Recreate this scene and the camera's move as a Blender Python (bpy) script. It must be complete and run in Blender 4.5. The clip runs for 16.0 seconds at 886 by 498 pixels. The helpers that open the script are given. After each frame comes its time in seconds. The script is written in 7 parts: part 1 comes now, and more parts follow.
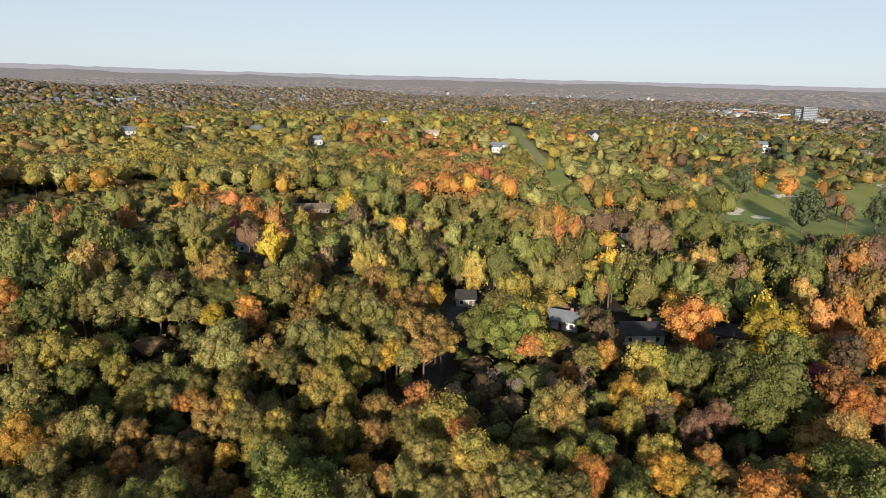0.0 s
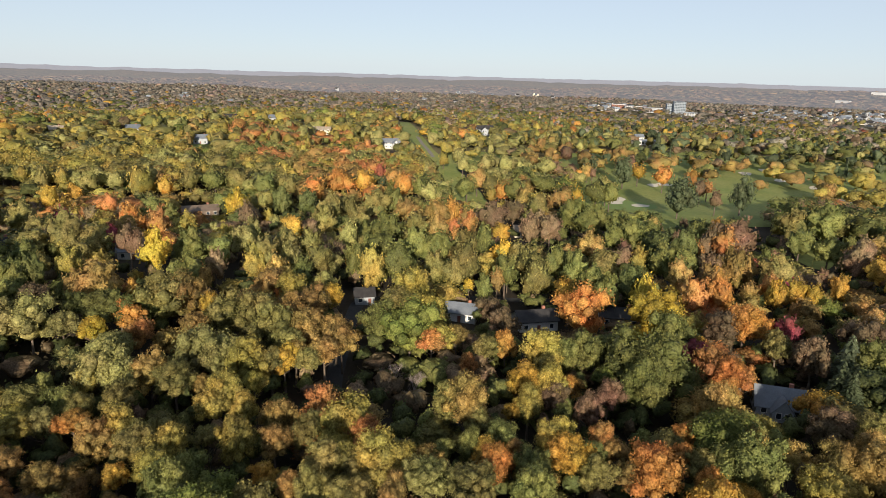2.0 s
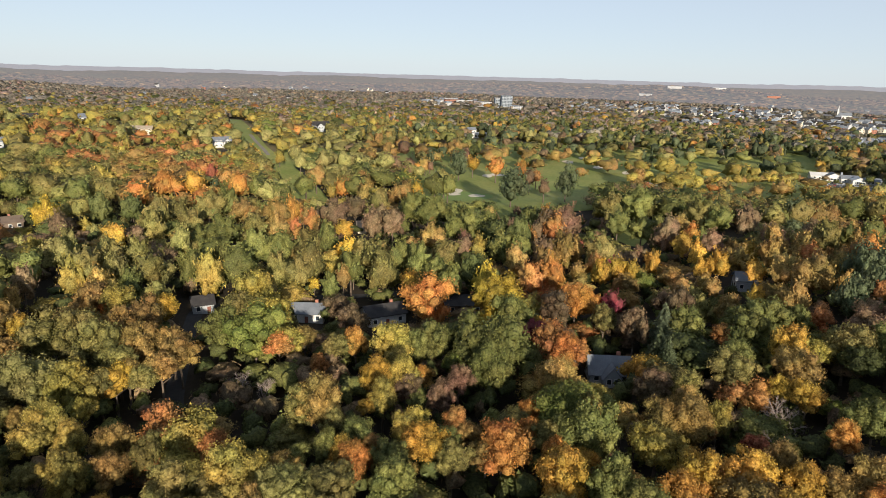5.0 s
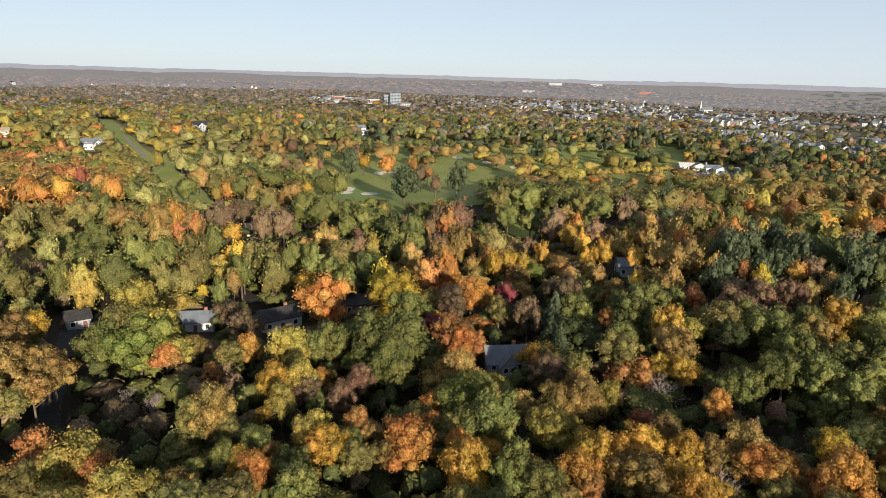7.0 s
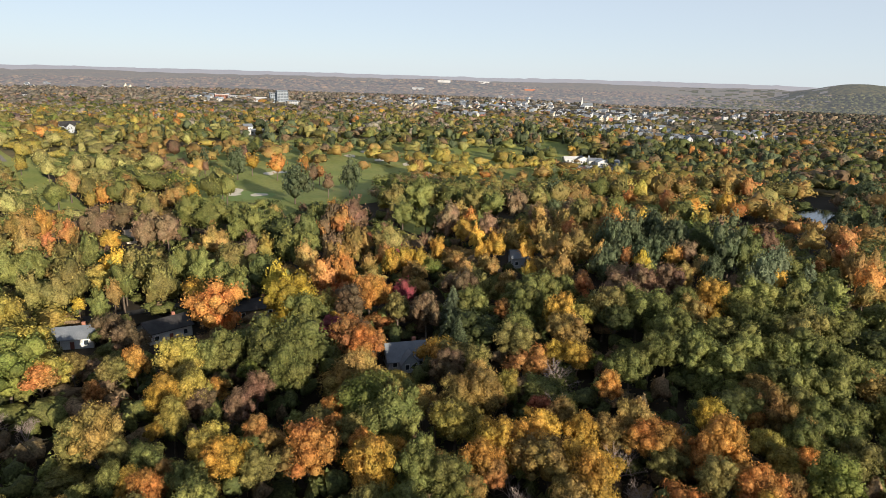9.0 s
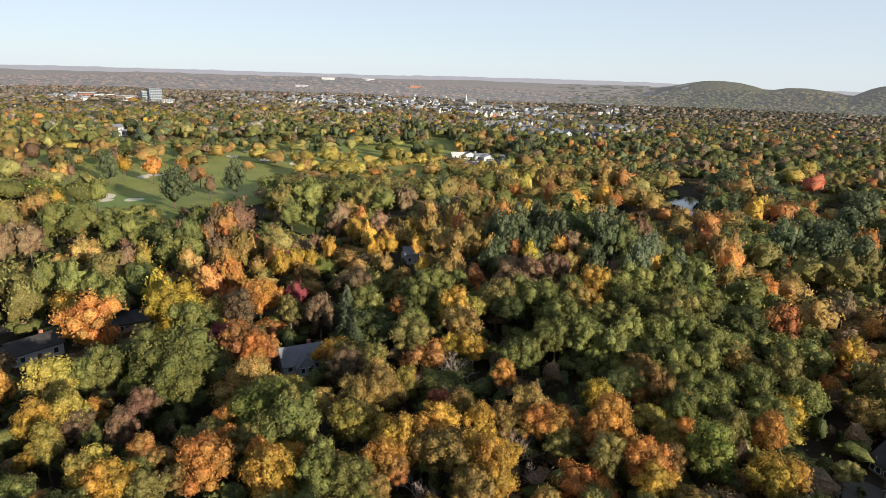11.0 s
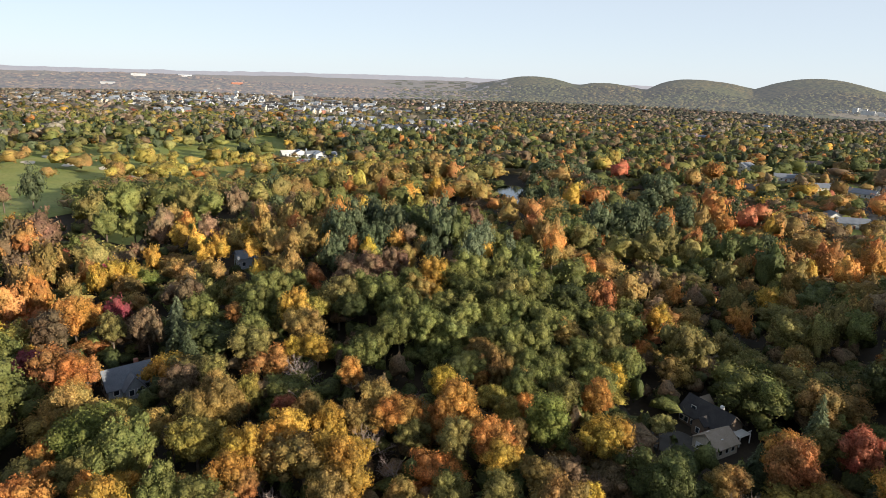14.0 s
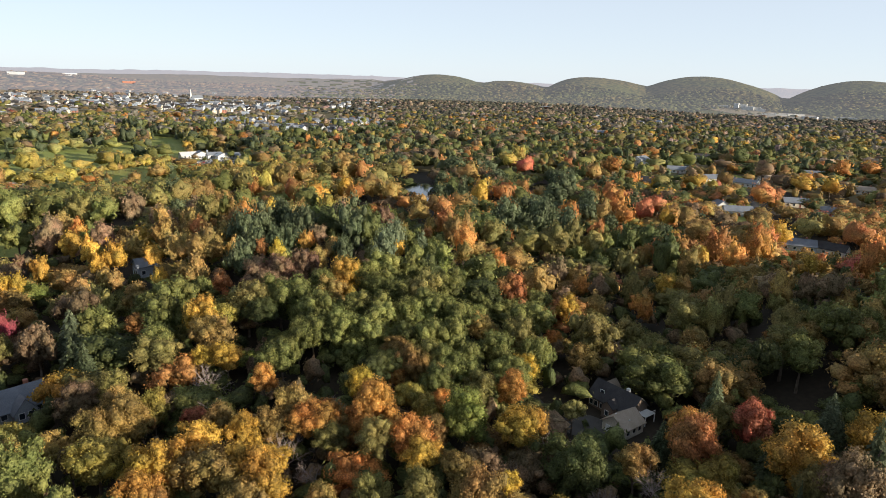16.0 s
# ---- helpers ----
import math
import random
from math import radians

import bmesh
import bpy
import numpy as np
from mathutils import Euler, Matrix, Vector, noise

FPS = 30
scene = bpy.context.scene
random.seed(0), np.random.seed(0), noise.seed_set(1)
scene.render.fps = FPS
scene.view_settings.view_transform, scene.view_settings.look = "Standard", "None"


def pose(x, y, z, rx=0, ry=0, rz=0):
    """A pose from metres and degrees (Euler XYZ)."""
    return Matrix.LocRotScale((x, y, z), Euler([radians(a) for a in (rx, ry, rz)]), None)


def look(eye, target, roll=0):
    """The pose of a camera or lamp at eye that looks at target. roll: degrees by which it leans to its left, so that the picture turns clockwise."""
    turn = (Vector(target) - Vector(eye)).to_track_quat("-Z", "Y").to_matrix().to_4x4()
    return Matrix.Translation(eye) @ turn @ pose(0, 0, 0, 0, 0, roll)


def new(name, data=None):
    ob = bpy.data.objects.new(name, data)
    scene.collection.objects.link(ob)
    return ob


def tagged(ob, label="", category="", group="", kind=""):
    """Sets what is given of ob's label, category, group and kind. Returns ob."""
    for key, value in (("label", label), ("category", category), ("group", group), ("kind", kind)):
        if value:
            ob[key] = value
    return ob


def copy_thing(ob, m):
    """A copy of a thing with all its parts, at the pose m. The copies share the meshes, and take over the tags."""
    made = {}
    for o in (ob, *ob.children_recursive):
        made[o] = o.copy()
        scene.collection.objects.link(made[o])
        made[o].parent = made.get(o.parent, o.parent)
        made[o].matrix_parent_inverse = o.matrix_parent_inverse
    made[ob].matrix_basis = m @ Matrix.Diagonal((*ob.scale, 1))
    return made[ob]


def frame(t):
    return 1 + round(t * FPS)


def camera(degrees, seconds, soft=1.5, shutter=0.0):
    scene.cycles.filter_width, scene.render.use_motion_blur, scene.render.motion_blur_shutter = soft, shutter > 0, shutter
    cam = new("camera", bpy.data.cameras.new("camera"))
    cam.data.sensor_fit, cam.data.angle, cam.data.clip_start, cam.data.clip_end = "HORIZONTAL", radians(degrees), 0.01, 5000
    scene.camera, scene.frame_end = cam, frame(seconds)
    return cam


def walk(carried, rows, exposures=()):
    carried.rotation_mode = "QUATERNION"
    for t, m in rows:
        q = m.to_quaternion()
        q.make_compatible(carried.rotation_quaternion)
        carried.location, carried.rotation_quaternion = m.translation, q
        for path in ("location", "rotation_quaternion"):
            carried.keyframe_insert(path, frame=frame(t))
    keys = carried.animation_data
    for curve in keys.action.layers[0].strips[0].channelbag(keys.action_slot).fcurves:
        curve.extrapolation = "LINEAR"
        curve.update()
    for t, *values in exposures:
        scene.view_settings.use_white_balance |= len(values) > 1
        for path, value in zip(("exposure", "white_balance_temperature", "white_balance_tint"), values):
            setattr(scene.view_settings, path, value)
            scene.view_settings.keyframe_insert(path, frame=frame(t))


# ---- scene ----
cam = camera(68.5, 16.0, soft=0.5)
PATH = [
    (0.0, (0.0, 0.0, 75.0), (0.000, 96.413, 48.456), 1.44),
    (0.5, (0.0, 0.0, 75.0), (3.945, 96.318, 48.407), 1.48),
    (1.0, (0.0, 0.0, 75.0), (7.872, 96.066, 48.367), 1.52),
    (1.5, (0.0, 0.0, 75.0), (11.837, 95.650, 48.337), 1.56),
    (2.0, (0.0, 0.0, 75.0), (15.734, 95.081, 48.315), 1.59),
    (2.5, (0.0, 0.0, 75.0), (19.629, 94.350, 48.301), 1.62),
    (3.0, (0.0, 0.0, 75.0), (23.536, 93.450, 48.293), 1.65),
    (3.5, (0.0, 0.0, 75.0), (27.405, 92.389, 48.292), 1.68),
    (4.0, (0.0, 0.0, 75.0), (31.179, 91.186, 48.297), 1.71),
    (6.5, (0.0, 0.0, 75.0), (49.257, 82.858, 48.387), 1.84),
    (7.0, (0.0, 0.0, 75.0), (52.712, 80.714, 48.415), 1.87),
    (7.5, (0.0, 0.0, 75.0), (55.842, 78.591, 48.446), 1.89),
    (8.0, (0.0, 0.0, 75.0), (59.130, 76.160, 48.479), 1.91),
    (8.5, (0.0, 0.0, 75.0), (62.252, 73.642, 48.514), 1.94),
    (11.0, (0.0, 0.0, 75.0), (76.424, 58.893, 48.712), 2.03),
    (11.5, (0.0, 0.0, 75.0), (78.901, 55.550, 48.755), 2.04),
    (12.0, (0.0, 0.0, 75.0), (81.246, 52.083, 48.799), 2.05),
    (12.5, (0.0, 0.0, 75.0), (83.415, 48.557, 48.844), 2.06),
    (13.0, (0.0, 0.0, 75.0), (85.414, 44.974, 48.890), 2.06),
    (13.5, (0.0, 0.0, 75.0), (87.228, 41.375, 48.937), 2.06),
    (14.0, (0.0, 0.0, 75.0), (88.908, 37.665, 48.985), 2.06),
    (14.5, (0.0, 0.0, 75.0), (90.512, 33.666, 49.034), 2.05),
    (15.0, (0.0, 0.0, 75.0), (91.827, 29.937, 49.086), 2.04),
    (15.5, (0.0, 0.0, 75.0), (92.701, 27.162, 49.138), 2.03),
    (16.0, (0.0, 0.0, 75.0), (93.346, 24.909, 49.193), 2.00),
]
walk(cam, [(t, look(eye, target, roll)) for t, eye, target, roll in PATH],
     exposures=[(0.0, 0.60), (8.0, 0.66), (16.0, 0.91)])

# ---- world and sun: low clear autumn afternoon ----
SUN_AZ, SUN_EL = 190.0, 13.5          # degrees clockwise from +y, degrees up
world = bpy.data.worlds.new("sky")
scene.world = world
world.use_nodes = True
wn = world.node_tree.nodes
sky = wn.new("ShaderNodeTexSky")
sky.sky_type = 'NISHITA'
sky.sun_disc = False
sky.sun_elevation = radians(SUN_EL)
sky.sun_rotation = radians(SUN_AZ)
sky.altitude = 100
sky.air_density = 0.7
sky.dust_density = 0.2
sky.ozone_density = 3.0
wn["Background"].inputs["Strength"].default_value = 0.069
# thin autumn haze whitens the sky, most towards the horizon
veil = wn.new("ShaderNodeMix")
veil.data_type = 'RGBA'
where = wn.new("ShaderNodeTexCoord")
split = wn.new("ShaderNodeSeparateXYZ")
thin = wn.new("ShaderNodeMapRange")
for k, v in zip(("From Min", "From Max", "To Min", "To Max"), (0.0, 0.6, 0.74, 0.36)):
    thin.inputs[k].default_value = v
world.node_tree.links.new(where.outputs["Generated"], split.inputs[0])
world.node_tree.links.new(split.outputs["Z"], thin.inputs["Value"])
world.node_tree.links.new(thin.outputs[0], veil.inputs[0])
veil.inputs[7].default_value = (7.1, 7.75, 8.4, 1)
world.node_tree.links.new(sky.outputs[0], veil.inputs[6])
world.node_tree.links.new(veil.outputs[2], wn["Background"].inputs["Color"])

sun_data = bpy.data.lights.new("sun", 'SUN')
sun_data.energy = 5.0
sun_data.angle = radians(0.5)
sun_data.color = (1.0, 0.87, 0.69)
sun = new("sun", sun_data)
sun_from = Vector((math.sin(radians(SUN_AZ)) * math.cos(radians(SUN_EL)),
                   math.cos(radians(SUN_AZ)) * math.cos(radians(SUN_EL)), math.sin(radians(SUN_EL))))
sun.matrix_world = look(sun_from * 300, (0, 0, 0))

# ---- materials ----
MATS = {}


def nodes_of(name):
    m = bpy.data.materials.new(name)
    m.use_nodes = True
    MATS[name] = m
    nt = m.node_tree
    return m, nt, nt.nodes, nt.links, nt.nodes["Principled BSDF"]


def noise_node(nt, scale, detail=3.0, vector=None):
    n = nt.nodes.new("ShaderNodeTexNoise")
    n.inputs["Scale"].default_value = scale
    n.inputs["Detail"].default_value = detail
    if vector is not None:
        nt.links.new(vector, n.inputs["Vector"])
    return n.outputs["Fac"]


def ramp(nt, value, lo, hi, to_lo=0.0, to_hi=1.0):
    n = nt.nodes.new("ShaderNodeMapRange")
    for k, v in zip(("From Min", "From Max", "To Min", "To Max"), (lo, hi, to_lo, to_hi)):
        n.inputs[k].default_value = v
    nt.links.new(value, n.inputs["Value"])
    return n.outputs["Result"]


def mixed(nt, fac, a, b, blend='MIX'):
    n = nt.nodes.new("ShaderNodeMix")
    n.data_type, n.blend_type = 'RGBA', blend
    for key, v in ((6, a), (7, b)):
        if isinstance(v, tuple):
            n.inputs[key].default_value = (*v, 1)
        else:
            nt.links.new(v, n.inputs[key])
    if isinstance(fac, float):
        n.inputs[0].default_value = fac
    else:
        nt.links.new(fac, n.inputs[0])
    return n.outputs[2]


def times(nt, a, b):
    n = nt.nodes.new("ShaderNodeMath")
    n.operation = 'MULTIPLY'
    for k, v in enumerate((a, b)):
        if isinstance(v, float):
            n.inputs[k].default_value = v
        else:
            nt.links.new(v, n.inputs[k])
    return n.outputs[0]


def foliage(name, a, b, spread=0.38, grain=0.22, fine=2.4, rough=0.65):
    """Leaves in two tones: each leaf spray, each tree and each part of a crown differs a little."""
    m, nt, nodes, links, bsdf = nodes_of(name)
    geo = nodes.new("ShaderNodeNewGeometry")
    info = nodes.new("ShaderNodeObjectInfo")
    patch = ramp(nt, noise_node(nt, grain, 3.0, geo.outputs["Position"]), 0.38, 0.62)
    a, b = [(v[0], v[1], v[2] * 1.48) for v in (a, b)]
    col = mixed(nt, patch, a, b)
    leaf = ramp(nt, geo.outputs["Random Per Island"], 0.0, 1.0, 1.0 - spread, 1.0 + spread)
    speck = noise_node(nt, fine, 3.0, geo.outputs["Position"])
    # the same noise darkens the colour in the bump's hollows, as shade would
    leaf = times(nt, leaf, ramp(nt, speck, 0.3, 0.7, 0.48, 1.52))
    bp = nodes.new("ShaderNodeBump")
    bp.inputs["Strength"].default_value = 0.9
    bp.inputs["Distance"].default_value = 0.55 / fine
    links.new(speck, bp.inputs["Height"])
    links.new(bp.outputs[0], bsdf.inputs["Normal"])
    whole = ramp(nt, info.outputs["Random"], 0.0, 1.0, 0.75, 1.17)
    stand = ramp(nt, noise_node(nt, 0.07, 2.0, geo.outputs["Position"]), 0.3, 0.7, 0.8, 1.28)
    hsv = nodes.new("ShaderNodeHueSaturation")
    links.new(col, hsv.inputs["Color"])
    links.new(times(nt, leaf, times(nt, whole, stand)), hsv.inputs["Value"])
    links.new(ramp(nt, noise_node(nt, 0.11, 1.0, geo.outputs["Position"]), 0.3, 0.7, 0.485, 0.515), hsv.inputs["Hue"])
    links.new(hsv.outputs[0], bsdf.inputs["Base Color"])
    bsdf.inputs["Roughness"].default_value = rough
    bsdf.inputs["Specular IOR Level"].default_value = 0.2
    through_light = nodes.new("ShaderNodeBsdfTranslucent")
    links.new(hsv.outputs[0], through_light.inputs["Color"])
    add = nodes.new("ShaderNodeMixShader")
    add.inputs[0].default_value = 0.3
    links.new(bsdf.outputs[0], add.inputs[1])
    links.new(through_light.outputs[0], add.inputs[2])
    links.new(add.outputs[0], nodes["Material Output"].inputs["Surface"])
    return m


foliage("oak_green", (0.115, 0.132, 0.028), (0.165, 0.163, 0.032))
foliage("deep_green", (0.064, 0.079, 0.019), (0.092, 0.101, 0.022))
foliage("olive", (0.22, 0.186, 0.04), (0.15, 0.138, 0.032))
foliage("yellow_green", (0.355, 0.275, 0.042), (0.24, 0.205, 0.038))
foliage("fresh_green", (0.125, 0.155, 0.025), (0.172, 0.178, 0.03))
foliage("pale_green", (0.275, 0.25, 0.06), (0.21, 0.2, 0.048))
foliage("ochre", (0.305, 0.195, 0.042), (0.21, 0.152, 0.036))
foliage("gold", (0.45, 0.27, 0.033), (0.34, 0.222, 0.032))
foliage("yellow", (0.47, 0.33, 0.032), (0.38, 0.28, 0.032))
foliage("orange", (0.43, 0.195, 0.034), (0.35, 0.185, 0.036))
foliage("rust", (0.40, 0.18, 0.04), (0.29, 0.155, 0.04))
foliage("red", (0.40, 0.13, 0.048), (0.33, 0.13, 0.048))
foliage("crimson", (0.24, 0.045, 0.04), (0.19, 0.055, 0.045))
foliage("brown", (0.2, 0.135, 0.052), (0.15, 0.11, 0.042))
foliage("mauve", (0.2, 0.118, 0.05), (0.16, 0.105, 0.042))
foliage("needle_green", (0.068, 0.088, 0.03), (0.1, 0.117, 0.04))
foliage("needle_pale", (0.14, 0.165, 0.062), (0.105, 0.128, 0.05))
foliage("needle_blue", (0.17, 0.2, 0.19), (0.12, 0.155, 0.14))
# woods and hills a kilometre and more away: haze put into paler, greyer leaf colours
# shaded copy of the far leaf colours, for woods lit from the side
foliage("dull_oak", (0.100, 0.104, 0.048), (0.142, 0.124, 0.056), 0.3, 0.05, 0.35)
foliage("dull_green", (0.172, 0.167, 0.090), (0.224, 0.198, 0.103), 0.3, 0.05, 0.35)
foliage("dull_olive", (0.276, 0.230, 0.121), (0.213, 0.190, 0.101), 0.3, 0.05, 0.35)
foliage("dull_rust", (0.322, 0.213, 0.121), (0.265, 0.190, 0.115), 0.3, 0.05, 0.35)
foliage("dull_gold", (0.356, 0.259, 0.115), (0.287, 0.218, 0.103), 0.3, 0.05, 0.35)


def surface(name, a, b, scale, rough=0.8, fine=0.0, bump=0.0, metal=0.0, spec=0.3):
    m, nt, nodes, links, bsdf = nodes_of(name)
    geo = nodes.new("ShaderNodeNewGeometry")
    big = ramp(nt, noise_node(nt, scale, 5.0, geo.outputs["Position"]), 0.35, 0.65)
    col = mixed(nt, big, a, b)
    if fine:
        small = noise_node(nt, fine, 3.0, geo.outputs["Position"])
        col = mixed(nt, ramp(nt, small, 0.35, 0.7, 0.0, 0.45), col, tuple(0.55 * v for v in a))
        if bump:
            bp = nodes.new("ShaderNodeBump")
            bp.inputs["Strength"].default_value = bump
            bp.inputs["Distance"].default_value = 0.05
            links.new(small, bp.inputs["Height"])
            links.new(bp.outputs[0], bsdf.inputs["Normal"])
    links.new(col, bsdf.inputs["Base Color"])
    bsdf.inputs["Roughness"].default_value = rough
    bsdf.inputs["Metallic"].default_value = metal
    bsdf.inputs["Specular IOR Level"].default_value = spec
    return m


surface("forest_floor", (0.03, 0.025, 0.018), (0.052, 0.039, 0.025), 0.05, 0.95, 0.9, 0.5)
surface("brush", (0.13, 0.115, 0.055), (0.19, 0.15, 0.075), 0.012, 0.95, 0.15, 0.4)
surface("mown_grass", (0.19, 0.235, 0.055), (0.285, 0.29, 0.085), 0.03, 0.9, 0.5, 0.3)
surface("green_turf", (0.19, 0.27, 0.07), (0.21, 0.28, 0.08), 0.1, 0.9, 1.5)
surface("sand", (0.62, 0.55, 0.42), (0.7, 0.63, 0.5), 0.3, 0.95)
surface("asphalt", (0.04, 0.04, 0.043), (0.06, 0.059, 0.058), 0.3, 0.9, 3.0, 0.2)
surface("gravel_drive", (0.22, 0.2, 0.17), (0.3, 0.27, 0.23), 0.5, 0.95, 4.0, 0.3)
# paving of drive and court, its colour darkened to carry the shade there
surface("shaded_paving", (0.075, 0.07, 0.064), (0.10, 0.094, 0.086), 0.5, 0.9, 4.0, 0.3)
surface("bark", (0.10, 0.075, 0.055), (0.17, 0.135, 0.105), 1.2, 0.95, 6.0, 0.6)
surface("bare_twig", (0.33, 0.27, 0.24), (0.24, 0.19, 0.17), 0.5, 0.95)
surface("white_siding", (0.56, 0.56, 0.55), (0.64, 0.64, 0.62), 0.4, 0.6, 4.0)
# white siding of the far town, greyed to put haze into its colour
surface("weathered_siding", (0.40, 0.41, 0.43), (0.50, 0.50, 0.51), 0.05, 0.7, 3.0)
surface("grey_siding", (0.34, 0.37, 0.40), (0.40, 0.43, 0.46), 0.4, 0.7, 4.0)
surface("cream_siding", (0.62, 0.55, 0.43), (0.68, 0.61, 0.5), 0.4, 0.7, 4.0)
surface("brown_siding", (0.15, 0.11, 0.085), (0.19, 0.145, 0.11), 0.4, 0.7, 4.0)
surface("brick_red", (0.30, 0.13, 0.09), (0.36, 0.17, 0.12), 0.6, 0.85, 4.0)
surface("concrete_wall", (0.25, 0.29, 0.34), (0.31, 0.345, 0.39), 0.1, 0.8, 1.0)
surface("slate_shingle", (0.15, 0.17, 0.2), (0.2, 0.22, 0.25), 0.5, 0.75, 5.0, 0.3)
surface("dark_shingle", (0.032, 0.031, 0.033), (0.054, 0.051, 0.051), 0.5, 0.8, 5.0, 0.3)
surface("tan_shingle", (0.33, 0.27, 0.20), (0.40, 0.33, 0.26), 0.5, 0.8, 5.0, 0.3)
surface("white_roof", (0.5, 0.5, 0.5), (0.6, 0.6, 0.59), 0.2, 0.6, 2.0)
surface("trim_white", (0.78, 0.78, 0.76), (0.82, 0.82, 0.8), 1.0, 0.5)
surface("door_paint", (0.18, 0.07, 0.05), (0.2, 0.08, 0.06), 2.0, 0.5)


def glass(name, colour, rough):
    m, nt, nodes, links, bsdf = nodes_of(name)
    bsdf.inputs["Base Color"].default_value = (*colour, 1)
    bsdf.inputs["Roughness"].default_value = rough
    bsdf.inputs["Specular IOR Level"].default_value = 0.9
    geo = nodes.new("ShaderNodeNewGeometry")
    bp = nodes.new("ShaderNodeBump")
    bp.inputs["Strength"].default_value = 0.06
    links.new(noise_node(nt, 0.8, 3.0, geo.outputs["Position"]), bp.inputs["Height"])
    links.new(bp.outputs[0], bsdf.inputs["Normal"])
    return m


glass("window_glass", (0.03, 0.04, 0.05), 0.05)
glass("pond_water", (0.03, 0.045, 0.05), 0.08)


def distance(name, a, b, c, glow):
    """The wooded rim of the land kilometres off, with the haze before it put in as emission."""
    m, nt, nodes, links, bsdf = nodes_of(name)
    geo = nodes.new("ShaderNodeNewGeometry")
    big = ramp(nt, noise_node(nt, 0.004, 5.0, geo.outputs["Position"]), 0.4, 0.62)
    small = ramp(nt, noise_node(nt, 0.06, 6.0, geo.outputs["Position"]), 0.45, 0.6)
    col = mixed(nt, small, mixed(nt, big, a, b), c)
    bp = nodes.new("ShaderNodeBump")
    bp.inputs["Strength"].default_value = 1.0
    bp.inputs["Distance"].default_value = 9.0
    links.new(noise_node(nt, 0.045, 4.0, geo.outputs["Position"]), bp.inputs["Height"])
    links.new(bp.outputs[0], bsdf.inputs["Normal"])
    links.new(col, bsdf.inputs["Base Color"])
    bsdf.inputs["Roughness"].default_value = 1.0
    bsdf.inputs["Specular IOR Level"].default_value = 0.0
    # pale bluish glow stands in for haze; the land itself gives no light
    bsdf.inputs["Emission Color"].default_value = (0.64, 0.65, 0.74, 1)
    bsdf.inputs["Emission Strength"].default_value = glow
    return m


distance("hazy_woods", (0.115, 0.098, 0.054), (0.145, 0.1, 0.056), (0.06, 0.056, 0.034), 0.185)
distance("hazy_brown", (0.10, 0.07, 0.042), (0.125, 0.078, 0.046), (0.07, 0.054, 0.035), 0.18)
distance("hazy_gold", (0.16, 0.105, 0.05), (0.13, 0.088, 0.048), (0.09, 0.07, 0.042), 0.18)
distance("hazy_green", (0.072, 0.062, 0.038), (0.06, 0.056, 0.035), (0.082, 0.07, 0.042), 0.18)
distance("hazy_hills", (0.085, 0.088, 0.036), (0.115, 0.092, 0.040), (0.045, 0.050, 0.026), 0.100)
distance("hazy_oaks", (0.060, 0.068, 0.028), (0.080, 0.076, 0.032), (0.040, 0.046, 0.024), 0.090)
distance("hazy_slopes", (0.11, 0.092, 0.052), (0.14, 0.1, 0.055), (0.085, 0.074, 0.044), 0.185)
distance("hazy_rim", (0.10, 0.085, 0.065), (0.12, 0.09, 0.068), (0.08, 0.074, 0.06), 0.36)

# ---- lie of the land ----
D2R = math.pi / 180


def polar(az, r):
    return r * math.sin(az * D2R), r * math.cos(az * D2R)


# knolls and hills: bearing, distance, height, half width across, half width along
# the hill at bearing 124 is out of view, added for its shade
HILLS = (
    (-14, 660, 17, 260, 150), (8, 780, 6, 160, 150), (-9, 470, 9, 130, 120), (-31, 222, 13, 70, 38), (124, 225, 30, 46, 42), (34, 330, 6, 45, 35), (68.5, 305, -16, 36, 32),
    (65.5, 240, 15.5, 56, 58), (-38, 1400, 30, 260, 240), (-20, 1900, 12, 420, 250), (36, 2500, 16, 420, 260),
    (28, 1500, 8, 160, 200), (92, 640, 8, 160, 160), (43, 2500, 18, 300, 200),
)
RIDGES = (  # wooded domes beyond the valley: bearing, height, half widths to either side in degrees
    (73.8, 71, 5.2, 6.0), (80.3, 59, 4.5, 5.5), (86.4, 94, 4.0, 7.5), (96.4, 102, 7.0, 6.0), (107.2, 105, 6.0, 8.0), (115, 90, 7.0, 8.0),
)
SHADE_RIDGES = (  # unseen steep wooded ridges, added beside and behind the middle for their shade: x, y, height, half length, half width, heading of the crest
    (-295, 185, 58, 62, 36, 100), (-71, -86, 40, 88, 40, 103),
)
RIM_AZ = (-44, -33, -28, -22, -9, 5, 19, 31, 41, 50, 59, 66, 72, 80, 90, 102, 120)     # bearings, and the height of the valley's rim there
RIM_Z = (50, 48, 40, 31, 25, 23, 25, 30, 30, 38, 48, 49, 44, 34, 44, 64, 60)


PONDS = ((73.0, 415, 22, 66), (83.6, 466, 18, 36))  # bearing, distance, half width across and along


def rolling(x, y):
    """Smooth waves that stand in for the unevenness of the land."""
    return (np.sin(x * 0.0061 + 1.3) * np.cos(y * 0.0053 + 0.4) + 0.6 * np.sin(x * 0.013 + y * 0.009 + 2.0)
            + 0.5 * np.cos(x * 0.0031 - y * 0.0042 + 0.7))


